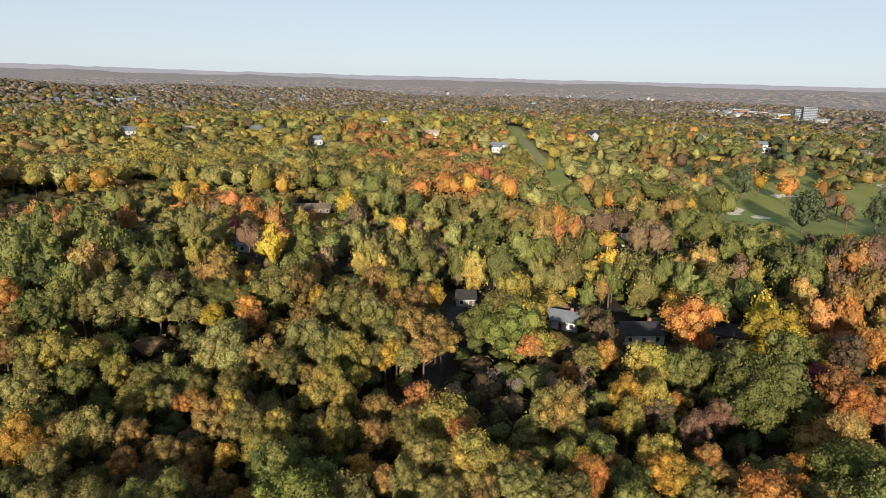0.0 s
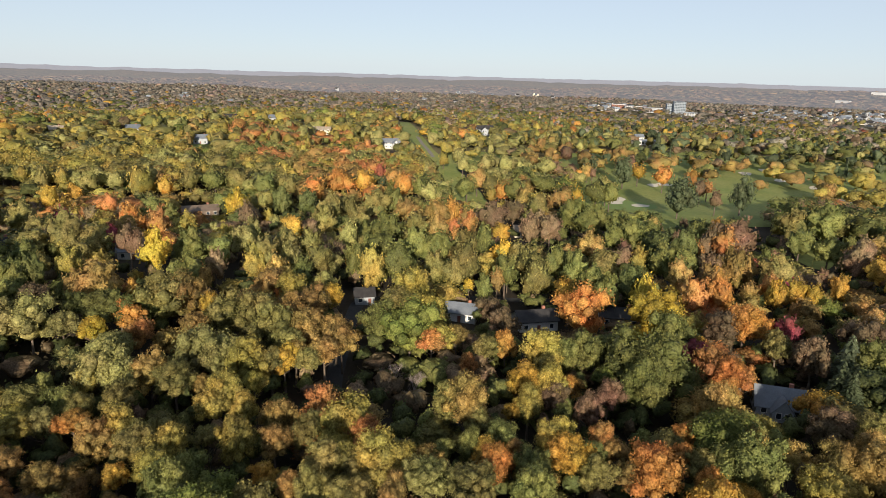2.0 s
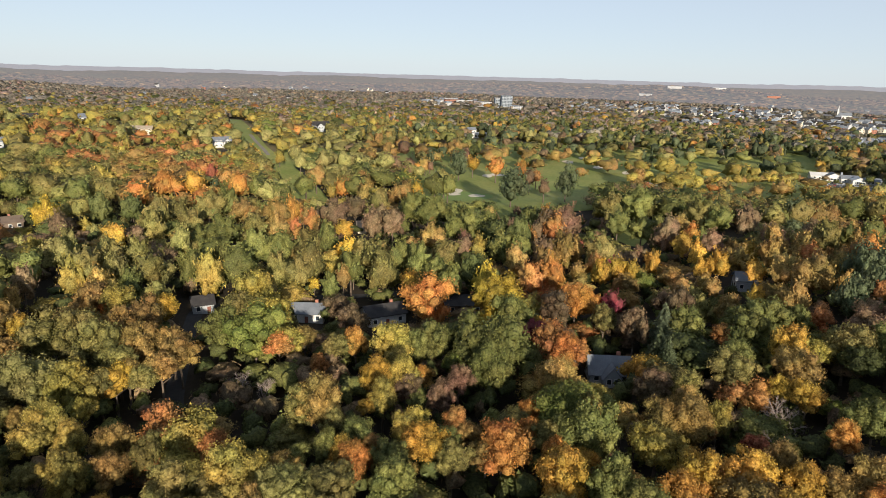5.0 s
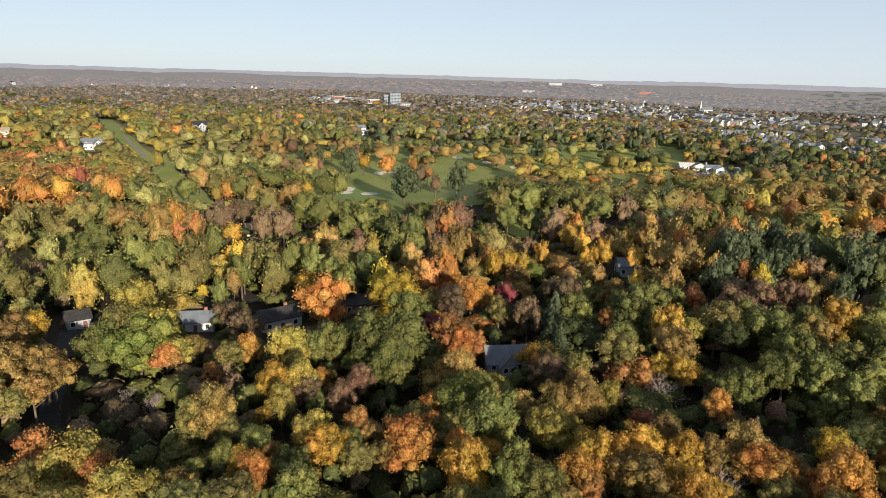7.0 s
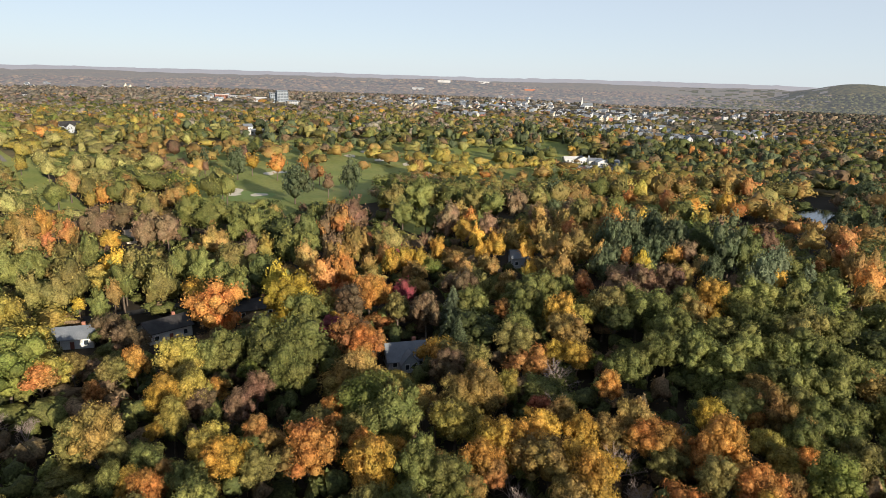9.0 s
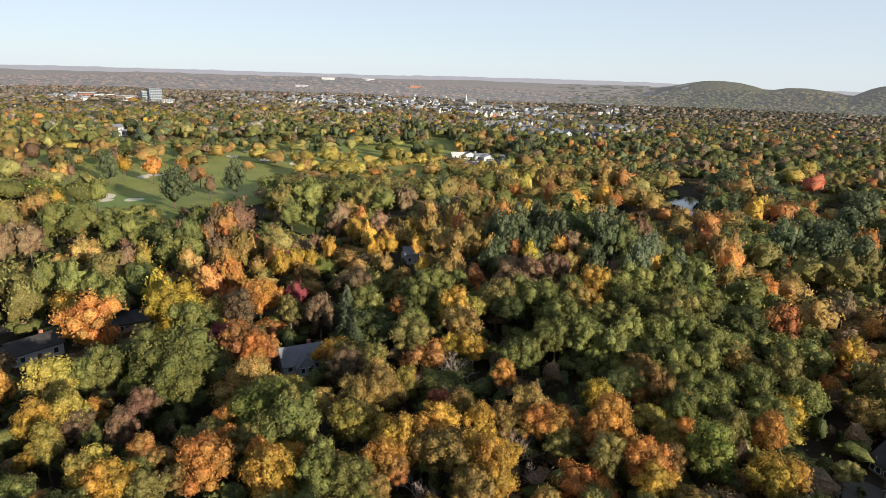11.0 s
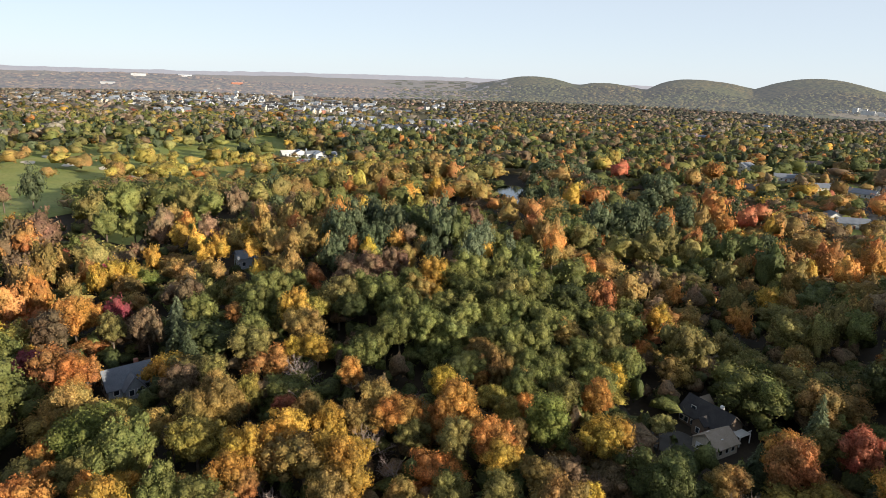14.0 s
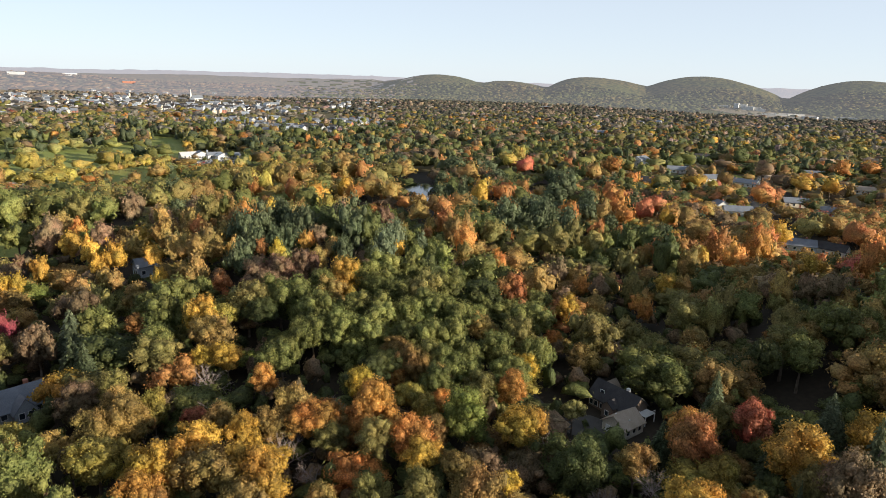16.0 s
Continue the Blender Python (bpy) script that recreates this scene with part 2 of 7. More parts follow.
def land(x, y):
    """The height of the ground."""
    x, y = np.asarray(x, float), np.asarray(y, float)
    r = np.hypot(x, y)
    az = np.degrees(np.arctan2(x, y))
    z = 2.2 * rolling(x, y) * np.clip((r - 60) / 300, 0, 1) * (1 + np.clip((r - 900) / 900, 0, 3))
    for a0, r0, up, wide, deep in HILLS:
        z = z + up * np.exp(-0.5 * ((az - a0) * D2R * r0 / wide) ** 2 - 0.5 * ((r - r0) / deep) ** 2)
    for x0, y0, up, long, wide, heading in SHADE_RIDGES:
        s, c = math.sin(heading * D2R), math.cos(heading * D2R)
        u, v = (x - x0) * s + (y - y0) * c, (x - x0) * c - (y - y0) * s
        z = z + up * np.exp(-0.5 * (u / long) ** 2 - 0.5 * (v / wide) ** 2)
    domes = np.zeros_like(z)
    for a0, up, left, right in RIDGES:
        off = (az - a0) / np.where(az < a0, left, right)
        domes = np.maximum(domes, up * np.clip(1 - off ** 2, 0, 1))
    z = z + domes * np.exp(-0.5 * ((r - 3000) / np.where(r < 3000, 330, 250)) ** 2)
    # the rim of the valley
    start = 2000 + 1500 * np.clip((az - 68) / 8, 0, 1)
    rim = np.clip((r - start) / (4500 - start), 0, 1)
    rim = rim * rim * (3 - 2 * rim)
    z = z * (1 - 0.75 * rim)
    z = z + rim * (np.interp(az, RIM_AZ, RIM_Z) + 1.2 * np.sin(az * 2.3 + 1))
    # hollows that hold the ponds
    for a0, r0, wide, deep in PONDS:
        u, v = (x * math.cos(a0 * D2R) - y * math.sin(a0 * D2R)) / wide, (x * math.sin(a0 * D2R) + y * math.cos(a0 * D2R) - r0) / deep
        w = np.exp(-(u * u + v * v) ** 2)
        z = z * (1 - w) - 0.5 * w
    return z


def land1(x, y):
    return float(land(x, y))


def mesh_of(name, verts, tris, mats, index=None, smooth=False):
    """A mesh from arrays of places and triangles."""
    verts, tris = np.asarray(verts, np.float32), np.asarray(tris, np.int32)
    me = bpy.data.meshes.new(name)
    me.vertices.add(len(verts))
    me.vertices.foreach_set("co", verts.ravel())
    me.loops.add(tris.size)
    me.loops.foreach_set("vertex_index", tris.ravel())
    me.polygons.add(len(tris))
    me.polygons.foreach_set("loop_start", np.arange(0, tris.size, tris.shape[1], dtype=np.int32))
    for m in mats:
        me.materials.append(MATS[m] if m else None)
    if index is not None:
        me.polygons.foreach_set("material_index", np.asarray(index, np.int32))
    me.polygons.foreach_set("use_smooth", np.full(len(tris), smooth))
    me.update(calc_edges=True)
    return me


def ground_sheet():
    fine = np.arange(-44, 122, 0.5)
    azs = np.concatenate([fine, np.arange(122, 316, 4.0)])
    rs = np.concatenate([[0.5], np.arange(20, 400, 12), np.geomspace(400, 4930, 150)])
    A, Rr = np.meshgrid(azs * D2R, rs)
    X, Y = Rr * np.sin(A), Rr * np.cos(A)
    Z = land(X, Y)
    rng = np.random.default_rng(3)
    Z = Z + rng.normal(0, 1, Z.shape) * np.clip((Rr - 2300) / 2000, 0, 1) * 1.6
    n, k = len(azs), len(rs)
    ij = np.arange(n * k).reshape(k, n)
    a, b = ij[:-1], np.roll(ij, -1, axis=1)[:-1]
    c, d = np.roll(ij, -1, axis=1)[1:], ij[1:]
    quads = np.stack([a, d, c, b], -1).reshape(-1, 4)
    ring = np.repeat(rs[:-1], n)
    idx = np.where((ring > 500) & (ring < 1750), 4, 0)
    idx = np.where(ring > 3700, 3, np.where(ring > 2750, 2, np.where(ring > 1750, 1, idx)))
    # greener oak hills with less haze glow towards the domes, browner and hazier slopes elsewhere, mixed at random
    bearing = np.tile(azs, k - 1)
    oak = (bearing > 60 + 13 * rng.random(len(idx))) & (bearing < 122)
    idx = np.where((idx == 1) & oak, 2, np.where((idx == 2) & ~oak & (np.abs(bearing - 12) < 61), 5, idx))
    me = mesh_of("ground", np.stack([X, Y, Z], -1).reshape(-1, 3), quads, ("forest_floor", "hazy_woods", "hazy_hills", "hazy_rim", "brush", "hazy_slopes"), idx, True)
    return tagged(new("ground", me), "leaf-covered woodland ground rolling away to hazy wooded hills", "ground", kind="structure")


ground_sheet()


def blob_patch(name, az, r, across, along, mat, lift, label, category, wobble=0.15, seed=0, turn=0.0, kind="structure", flat=None):
    """A rounded patch that lies on the land: lawn, green, sand, water."""
    cx, cy = polar(az, r)
    rng = np.random.default_rng(seed)
    ph = rng.uniform(0, 6.28, 4)
    n, k = 48, max(2, int(max(across, along) / 8))
    ang = np.linspace(0, 2 * math.pi, n, endpoint=False)
    edge = 1 + wobble * (np.sin(2 * ang + ph[0]) * 0.5 + np.sin(3 * ang + ph[1]) * 0.5 + np.sin(5 * ang + ph[2]) * 0.25)
    th = -(az + turn) * D2R
    verts, faces = [(cx, cy, 0)], []
    for i in range(1, k + 1):
        u, v = np.cos(ang) * edge * across * i / k, np.sin(ang) * edge * along * i / k
        verts += list(zip(cx + u * math.cos(th) - v * math.sin(th), cy + u * math.sin(th) + v * math.cos(th), np.zeros(n)))
    verts = np.array(verts)
    verts[:, 2] = (land(verts[:, 0], verts[:, 1]) if flat is None else flat) + lift
    for j in range(n):
        faces.append((0, 1 + j, 1 + (j + 1) % n))
    for i in range(k - 1):
        for j in range(n):
            p, q = 1 + i * n + j, 1 + i * n + (j + 1) % n
            faces += [(p, p + n, q + n), (p, q + n, q)]
    return tagged(new(name, mesh_of(name, verts, faces, (mat,), None, True)), label, category, kind=kind)


def strip(name, points, width, mat, lift, label, category):
    """A ribbon of road or mown ground through points given as bearing and distance."""
    p = np.array([polar(a, r) for a, r in points])
    t = np.linspace(0, len(p) - 1, (len(p) - 1) * 14 + 1)
    x, y = np.interp(t, np.arange(len(p)), p[:, 0]), np.interp(t, np.arange(len(p)), p[:, 1])
    for _ in range(6):
        x[1:-1], y[1:-1] = (x[:-2] + x[2:] + 2 * x[1:-1]) / 4, (y[:-2] + y[2:] + 2 * y[1:-1]) / 4
    dx, dy = np.gradient(x), np.gradient(y)
    ln = np.hypot(dx, dy)
    nx, ny = -dy / ln, dx / ln
    cols = np.linspace(-0.5, 0.5, 5)
    X, Y = x[:, None] + nx[:, None] * cols * width, y[:, None] + ny[:, None] * cols * width
    V = np.stack([X, Y, land(X, Y) + lift], -1).reshape(-1, 3)
    faces = [(i * 5 + j, i * 5 + j + 1, i * 5 + j + 6, i * 5 + j + 5) for i in range(len(x) - 1) for j in range(4)]
    OPEN_LINES.append((np.stack([x, y], 1), width / 2))
    return tagged(new(name, mesh_of(name, V, faces, (mat,), None, True)), label, category, kind="structure")


OPEN_LINES = []      # roads and cuts kept free of trees: centre line, half width
GAP_SPOTS = []       # breaks in the canopy where only undergrowth stands
OPEN_SPOTS = []      # lawns, yards, ponds, and sightlines cleared towards the camera: x, y, radius across, along, turn, share of trees that stay


def keep_open(az, r, across, along, share=0.0, turn=0.0):
    OPEN_SPOTS.append((*polar(az, r), across, along, -(az + turn) * D2R, share))


def canopy_gap(az, r, across, along):
    GAP_SPOTS.append((*polar(az, r), across, along, -az * D2R, 0.0))


LOW_STANDS = []           # trees kept low to fit the camera's view: bearing, from, to, half width, share of the full height


def low_stand(az, r0, r1, half, share):
    LOW_STANDS.append((az, r0, r1, half, share))


def tree_share(x, y, gaps=True):
    """How much of the closed canopy stands at a place: 1 in the woods, 0 on a road."""
    out = np.ones(np.shape(x))
    for cx, cy, a, b, th, share in OPEN_SPOTS + (GAP_SPOTS if gaps else []):
        u = (x - cx) * math.cos(th) + (y - cy) * math.sin(th)
        v = -(x - cx) * math.sin(th) + (y - cy) * math.cos(th)
        out = np.where((u / a) ** 2 + (v / b) ** 2 < 1, np.minimum(out, share), out)
    for line, half in OPEN_LINES:
        d = np.full(np.shape(x), 1e9)
        for i in range(0, len(line), 2):
            d = np.minimum(d, np.hypot(x - line[i, 0], y - line[i, 1]))
        step = np.hypot(*(line[min(2, len(line) - 1)] - line[0]))
        out = np.where(d < half + step * 0.3 + 1.0, 0.0, out)
    return out

# ---- open ground: golf course, cut up the hill, roads, ponds, yards ----
blob_patch("golf_lawn", 38, 540, 182, 150, "mown_grass", 0.12, "mown green golf course grass with long tree shadows", "lawn", 0.12, 5)
keep_open(38, 540, 178, 146, 0.36)
low_stand(30, 295, 345, 46, 0.72)
for az, r, a, b, turn in ((36, 495, 50, 15, 12), (41, 560, 70, 15, -10), (33.5, 590, 60, 14, 8), (46.5, 610, 50, 16, 14), (44, 505, 45, 12, -6), (29.5, 520, 40, 13, 5)):
    keep_open(az, r, a, b, 0.0, turn)
keep_open(33, 440, 60, 40, 0.02)
blob_patch("golf_lawn", 30.5, 395, 62, 82, "mown_grass", 0.22, "mown green fairway rising from the edge of the woods", "lawn", 0.1, 14)
keep_open(30.2, 385, 46, 72, 0.0)
low_stand(45, 370, 440, 60, 0.7)
blob_patch("golf_lawn", 26.5, 420, 48, 62, "mown_grass", 0.18, "mown green fairway beside a putting green", "lawn", 0.1, 8)
keep_open(26.3, 398, 42, 76, 0.0)
blob_patch("golf_lawn", 16, 490, 75, 45, "mown_grass", 0.15, "mown green golf course grass below pale trees", "lawn", 0.12, 9)
keep_open(16, 490, 74, 52, 0.3)
blob_patch("golf_lawn", 51.5, 670, 32, 90, "mown_grass", 0.2, "narrow mown fairway between trees", "lawn", 0.1, 10)
keep_open(51.8, 650, 15, 70, 0.0)
blob_patch("putting_green", 25.4, 372, 15, 17, "green_turf", 0.3, "smooth pale green putting green", "putting green", 0.08, 2)
for az, r, a, b, s in ((24.5, 392, 4.5, 8, 1), (24.3, 380, 4, 6, 6), (26.4, 374, 4.5, 6, 2), (28.1, 462, 5, 6, 3), (29.3, 450, 4, 6, 4), (27.3, 455, 4, 6, 5),
                       (34.2, 560, 5, 9, 7), (35.6, 590, 5, 9, 8), (36.8, 540, 5, 8, 9), (39.4, 520, 6, 9, 10), (41.0, 470, 6, 8, 11), (33.0, 600, 5, 9, 12), (43.5, 520, 5, 9, 13)):
    tagged(blob_patch("sand_bunker", az, r, a, b, "sand", 0.36, "pale sand bunker in mown golf grass", "bunker", 0.2, s, kind=""), group="golf bunkers")
strip("hill_cut", [(12.0, 345), (11.0, 385), (9.2, 445), (7.2, 516), (6.2, 611), (5.7, 700), (5.4, 780)], 21, "mown_grass", 0.45, "straight grassy cut running up the wooded hill", "grass strip")
strip("hill_path", [(8.3, 488), (7.9, 515), (7.3, 550), (6.9, 590)], 3.0, "gravel_drive", 0.6, "pale track beside the grassy cut", "track")
strip("hill_road", [(-2.0, 560), (-3.0, 600), (-3.5, 654), (-4.4, 720), (-7, 760)], 6.5, "asphalt", 0.2, "grey asphalt road over the wooded hill", "road")
strip("lane", [(-1.2, 132), (-0.6, 150), (0.6, 175), (1.6, 196), (6, 205), (11, 206), (17, 208), (24, 216), (30, 240), (36, 265)], 4.2, "asphalt", 0.1, "narrow shaded asphalt lane between trees", "road")
canopy_gap(6.5, 139, 15, 21)
canopy_gap(25, 121, 21, 12)
canopy_gap(61, 137, 13, 15)
canopy_gap(69.5, 288, 33, 28)
canopy_gap(85.5, 285, 16, 28)
canopy_gap(93, 192, 11, 14)
canopy_gap(17, 138, 32, 14)
canopy_gap(3.2, 148, 8, 21)
canopy_gap(4.8, 124, 8, 16)
strip("drive", [(89.3, 131), (87.1, 133), (84.5, 140), (82.5, 153)], 3.2, "shaded_paving", 0.1, "narrow paved driveway leading to a brown house", "drive")
keep_open(106.0, 160, 9, 12)
low_stand(73.0, 225, 350, 11, 0.72)
low_stand(83.6, 340, 440, 9, 0.7)
for az, r, half in ((39.2, 152, 8), (11.3, 188, 8), (18.1, 186, 9), (2.2, 197, 6), (25.6, 197, 7), (30.4, 232, 7), (49.6, 228, 7), (-11.6, 323, 11), (-17.3, 233, 6), (-26, 268, 7)):
    low_stand(az, r - 0.17 * r, r, half, 0.55)
low_stand(2.6, 128, 150, 8, 0.75)
blob_patch("yard_lawn", 40.3, 303, 9, 22, "mown_grass", 0.08, "shaded lawn in a gap between oaks", "lawn", 0.15, 34)
keep_open(40.3, 290, 8, 34)
blob_patch("pond", 73.0, 418, 12, 50, "pond_water", 0.5, "small blue pond between autumn trees", "pond", 0.12, 35, flat=-0.5)
keep_open(73.0, 396, 12.5, 74)
blob_patch("pond", 83.6, 470, 6, 14, "pond_water", 0.5, "small sunlit pond half hidden by trees", "pond", 0.12, 36, flat=-0.5)
keep_open(83.6, 420, 9, 66)
strip("street", [(90, 690), (94, 640), (97.5, 585), (101, 540), (104, 500), (108, 480)], 5.5, "asphalt", 0.15, "suburban street between gardens and trees", "road")
strip("street", [(97.5, 585), (99.5, 500), (101.5, 430), (104, 375), (108, 345)], 5, "asphalt", 0.17, "suburban street between gardens and trees", "road")
for az, r, a, b in ((94.2, 600, 26, 40), (98.3, 545, 22, 36), (100.2, 420, 16, 32), (104.5, 345, 14, 26)):
    blob_patch("yard_lawn", az, r, a, b, "mown_grass", 0.1, "suburban garden lawn with scattered trees", "lawn", 0.2, int(az * 3))
    keep_open(az, r - 12, a, b, 0.6)
# town and valley: open, with low garden trees
keep_open(53, 1350, 330, 400, 0.27)
keep_open(62, 960, 170, 150, 0.24)
keep_open(28, 1330, 130, 130, 0.35)
keep_open(55.2, 560, 30, 56, 0.0)
keep_open(62.2, 800, 60, 60, 0.25)
keep_open(53, 1330, 170, 130, 0.38)
keep_open(102, 1930, 210, 300, 0.06)
blob_patch("works_yard", 102, 2080, 230, 130, "gravel_drive", 0.5, "open pale ground around low works buildings", "field", 0.2, 41)

# dark gaps in the canopy: bearing, distance, half width across and along
for az, r, a, b in (
        (-24.8, 165, 7.0, 11.9), (-17.5, 138, 3.7, 8.8), (-3.2, 148, 3.2, 7.4), (1.7, 153, 2.9, 10.3), (2.9, 137, 6.1, 10.2),
        (-18.2, 238, 6.4, 14.6), (-7.4, 218, 6.0, 8.5), (-14.4, 221, 6.0, 5.5), (12.9, 198, 5.5, 9.7), (23.3, 214, 11.8, 8.1), (16.5, 190, 3.5, 7.5),
        (29.9, 146, 8.5, 9.6), (17.1, 162, 3.5, 6.9), (-29.5, 148, 2.8, 8.3), (-12.9, 124, 2.5, 5.0), (-23.6, 123, 2.5, 6.2), (-29.8, 119, 3.0, 5.8),
        (3.9, 254, 4.6, 6.8), (7.7, 105, 2.2, 3.9), (46.3, 171, 4.8, 11.9), 
):
    canopy_gap(az, r, a, b)
for az, r, a, b in (
        (67.1, 160, 5.3, 13.5), (35.6, 309, 6.9, 29.5), (65.9, 266, 10.6, 21.3), (48.0, 316, 8.4, 11.0), (17.8, 271, 7.3, 7.6),
        (21.6, 203, 7.5, 4.5), (48.1, 153, 5.1, 6.3), (28.9, 182, 4.2, 4.7), (47.1, 128, 1.9, 3.9), (69.4, 149, 4.3, 8.5),
        (86.2, 148, 4.3, 10.0), (72.8, 475, 10.4, 37.0), (66.1, 272, 9.7, 14.4), (52.5, 155, 2.9, 9.0), (91.1, 152, 6.5, 9.7), (106.9, 170, 10.4, 12.4),
        (100.6, 215, 10.8, 8.2), (96.6, 153, 5.9, 5.2), (66.6, 154, 5.9, 9.1), (84.7, 168, 4.0, 8.4),
):
    canopy_gap(az, r, a, b)
for az, r, a, b in (
        (102.4, 247, 6.7, 8.1), (86.1, 235, 6.4, 7.8),
):
    canopy_gap(az, r, a, b)
low_stand(-30, 262, 400, 42, 0.6)

# ---- buildings ----


def solid(name, verts, faces, mat, parent, label=""):
    me = bpy.data.meshes.new(name)
    me.from_pydata([tuple(map(float, v)) for v in verts], [], faces)
    me.materials.append(MATS[mat])
    me.update()
    ob = new(name, me)
    ob.parent = parent
    return tagged(ob, label)


def box(x0, y0, z0, x1, y1, z1):
    v = [(x, y, z) for z in (z0, z1) for x, y in ((x0, y0), (x1, y0), (x1, y1), (x0, y1))]
    return v, [(3, 2, 1, 0), (4, 5, 6, 7), (0, 1, 5, 4), (1, 2, 6, 5), (2, 3, 7, 6), (3, 0, 4, 7)]


def block(name, x0, y0, z0, x1, y1, z1, mat, parent, label=""):
    return solid(name, *box(x0, y0, z0, x1, y1, z1), mat, parent, label)


def gable_walls(w, d, h, rise, along_x=True, z0=-0.8, ox=0.0, oy=0.0):
    v = [(-w / 2, -d / 2, z0), (w / 2, -d / 2, z0), (w / 2, d / 2, z0), (-w / 2, d / 2, z0),
         (-w / 2, -d / 2, h), (w / 2, -d / 2, h), (w / 2, d / 2, h), (-w / 2, d / 2, h), (-w / 2, 0, h + rise), (w / 2, 0, h + rise)]
    if not along_x:
        v = [(-y, x, z) for x, y, z in v]
    return [(x + ox, y + oy, z) for x, y, z in v], [(3, 2, 1, 0), (0, 1, 5, 4), (2, 3, 7, 6), (1, 2, 6, 9, 5), (3, 0, 4, 8, 7), (4, 5, 9, 8), (6, 7, 8, 9)]


def gable_roof(w, d, h, rise, over=0.5, thick=0.22, along_x=True, ox=0.0, oy=0.0):
    k = rise / (d / 2)
    e = d / 2 + over
    prof = [(-e, h - over * k + 0.04), (0, h + rise + 0.04), (e, h - over * k + 0.04),
            (e, h - over * k + thick), (0, h + rise + thick + 0.06), (-e, h - over * k + thick)]
    v = [(s * (w / 2 + over), y, z) for s in (-1, 1) for y, z in prof]
    if not along_x:
        v = [(-y, x, z) for x, y, z in v]
    f = [(5, 4, 1, 0), (4, 3, 2, 1), (6, 7, 10, 11), (7, 8, 9, 10)]
    for i in range(6):
        j = (i + 1) % 6
        f.append((i, j, j + 6, i + 6))
    return [(x + ox, y + oy, z) for x, y, z in v], f


def window(parent, x, y, z, w, h, face):
    """A window on a wall that faces -y, +y, -x or +x."""
    o = 0.06
    if face in "sn":
        s = -1 if face == "s" else 1
        frame_ob = block("window", x - w / 2 - 0.12, min(y, y + s * o), z - 0.12, x + w / 2 + 0.12, max(y, y + s * o), z + h + 0.12, "trim_white", parent)
        block("pane", x - w / 2, min(y + s * o, y + s * (o + 0.02)), z, x + w / 2, max(y + s * o, y + s * (o + 0.02)), z + h, "window_glass", frame_ob)
    else:
        s = -1 if face == "w" else 1
        frame_ob = block("window", min(x, x + s * o), y - w / 2 - 0.12, z - 0.12, max(x, x + s * o), y + w / 2 + 0.12, z + h + 0.12, "trim_white", parent)
        block("pane", min(x + s * o, x + s * (o + 0.02)), y - w / 2, z, max(x + s * o, x + s * (o + 0.02)), y + w / 2, z + h, "window_glass", frame_ob)


def stand_at(az, r, turn, name, label, category="house", group="", sink=0.0):
    """An Empty on the land at a bearing and distance; turn 0 shows its front (-y) to the middle of the place."""
    x, y = polar(az, r)
    ob = new(name)
    ob.matrix_world = pose(x, y, land1(x, y) - sink, 0, 0, -az + turn)
    return tagged(ob, label, category, group)


def house(az, r, turn, w, d, h, rise, wall, roof, label, storeys=1, chimney=True, front=0.0, side=8.0, group="", wing=None):
    ob = stand_at(az, r, turn, "house", label, "house", group)
    solid("body", *gable_walls(w, d, h, rise), wall, ob)
    roof_ob = solid("roof", *gable_roof(w, d, h, rise), roof, ob)
    n = max(2, int(w / 3.2))
    for s in range(storeys):
        z = 0.9 + s * 2.8
        for i in range(n):
            x = (i + 0.5) / n * w - w / 2
            if s == 0 and i == n // 2:
                block("door", x - 0.5, -d / 2 - 0.07, -0.1, x + 0.5, -d / 2, 2.0, "door_paint", ob)
            else:
                window(ob, x, -d / 2, z, 1.1, 1.3, "s")
        for sx, face in ((-w / 2, "w"), (w / 2, "e")):
            window(ob, sx, -d / 5, z, 1.0, 1.3, face)
            window(ob, sx, d / 5, z, 1.0, 1.3, face)
    if chimney:
        block("chimney", w * 0.2, 0.2, h + rise * 0.3, w * 0.2 + 0.9, 1.0, h + rise + 1.0, "brick_red", roof_ob)
    if wing:
        ww, wd, wx = wing
        solid("wing_body", *gable_walls(wd, ww, h * 0.92, rise * 0.85, False, ox=wx, oy=-d / 2 - wd / 2 + 0.4), wall, ob)
        solid("wing_roof", *gable_roof(wd, ww, h * 0.92, rise * 0.85, 0.4, 0.2, False, ox=wx, oy=-d / 2 - wd / 2 + 0.4), roof, ob)
        for s in range(storeys):
            window(ob, wx - ww / 5, -d / 2 - wd + 0.4, 0.9 + s * 2.8, 1.0, 1.3, "s")
            window(ob, wx + ww / 5, -d / 2 - wd + 0.4, 0.9 + s * 2.8, 1.0, 1.3, "s")
    keep_open(az, r, w * 0.5 + 3, d * 0.5 + 3)
    # lawn laid over the sightline cleared towards the camera
    if front >= 45:
        blob_patch("yard_lawn", az, r - front * 0.3, w * 0.5 + 4, front * 0.42, "mown_grass", 0.1, "sunlit garden lawn before a hillside house", "lawn", 0.2, int(abs(az) * 7))
    if front:
        low_stand(az, r - 130 if r > 300 else r - 40, r - d / 2, w * 0.5 + 1, 0.72)
        keep_open(az, r - front * 0.55 - d / 2, w * 0.5 + side * 0.3, front * 0.55 + d * 0.5, 0.0)
    return ob


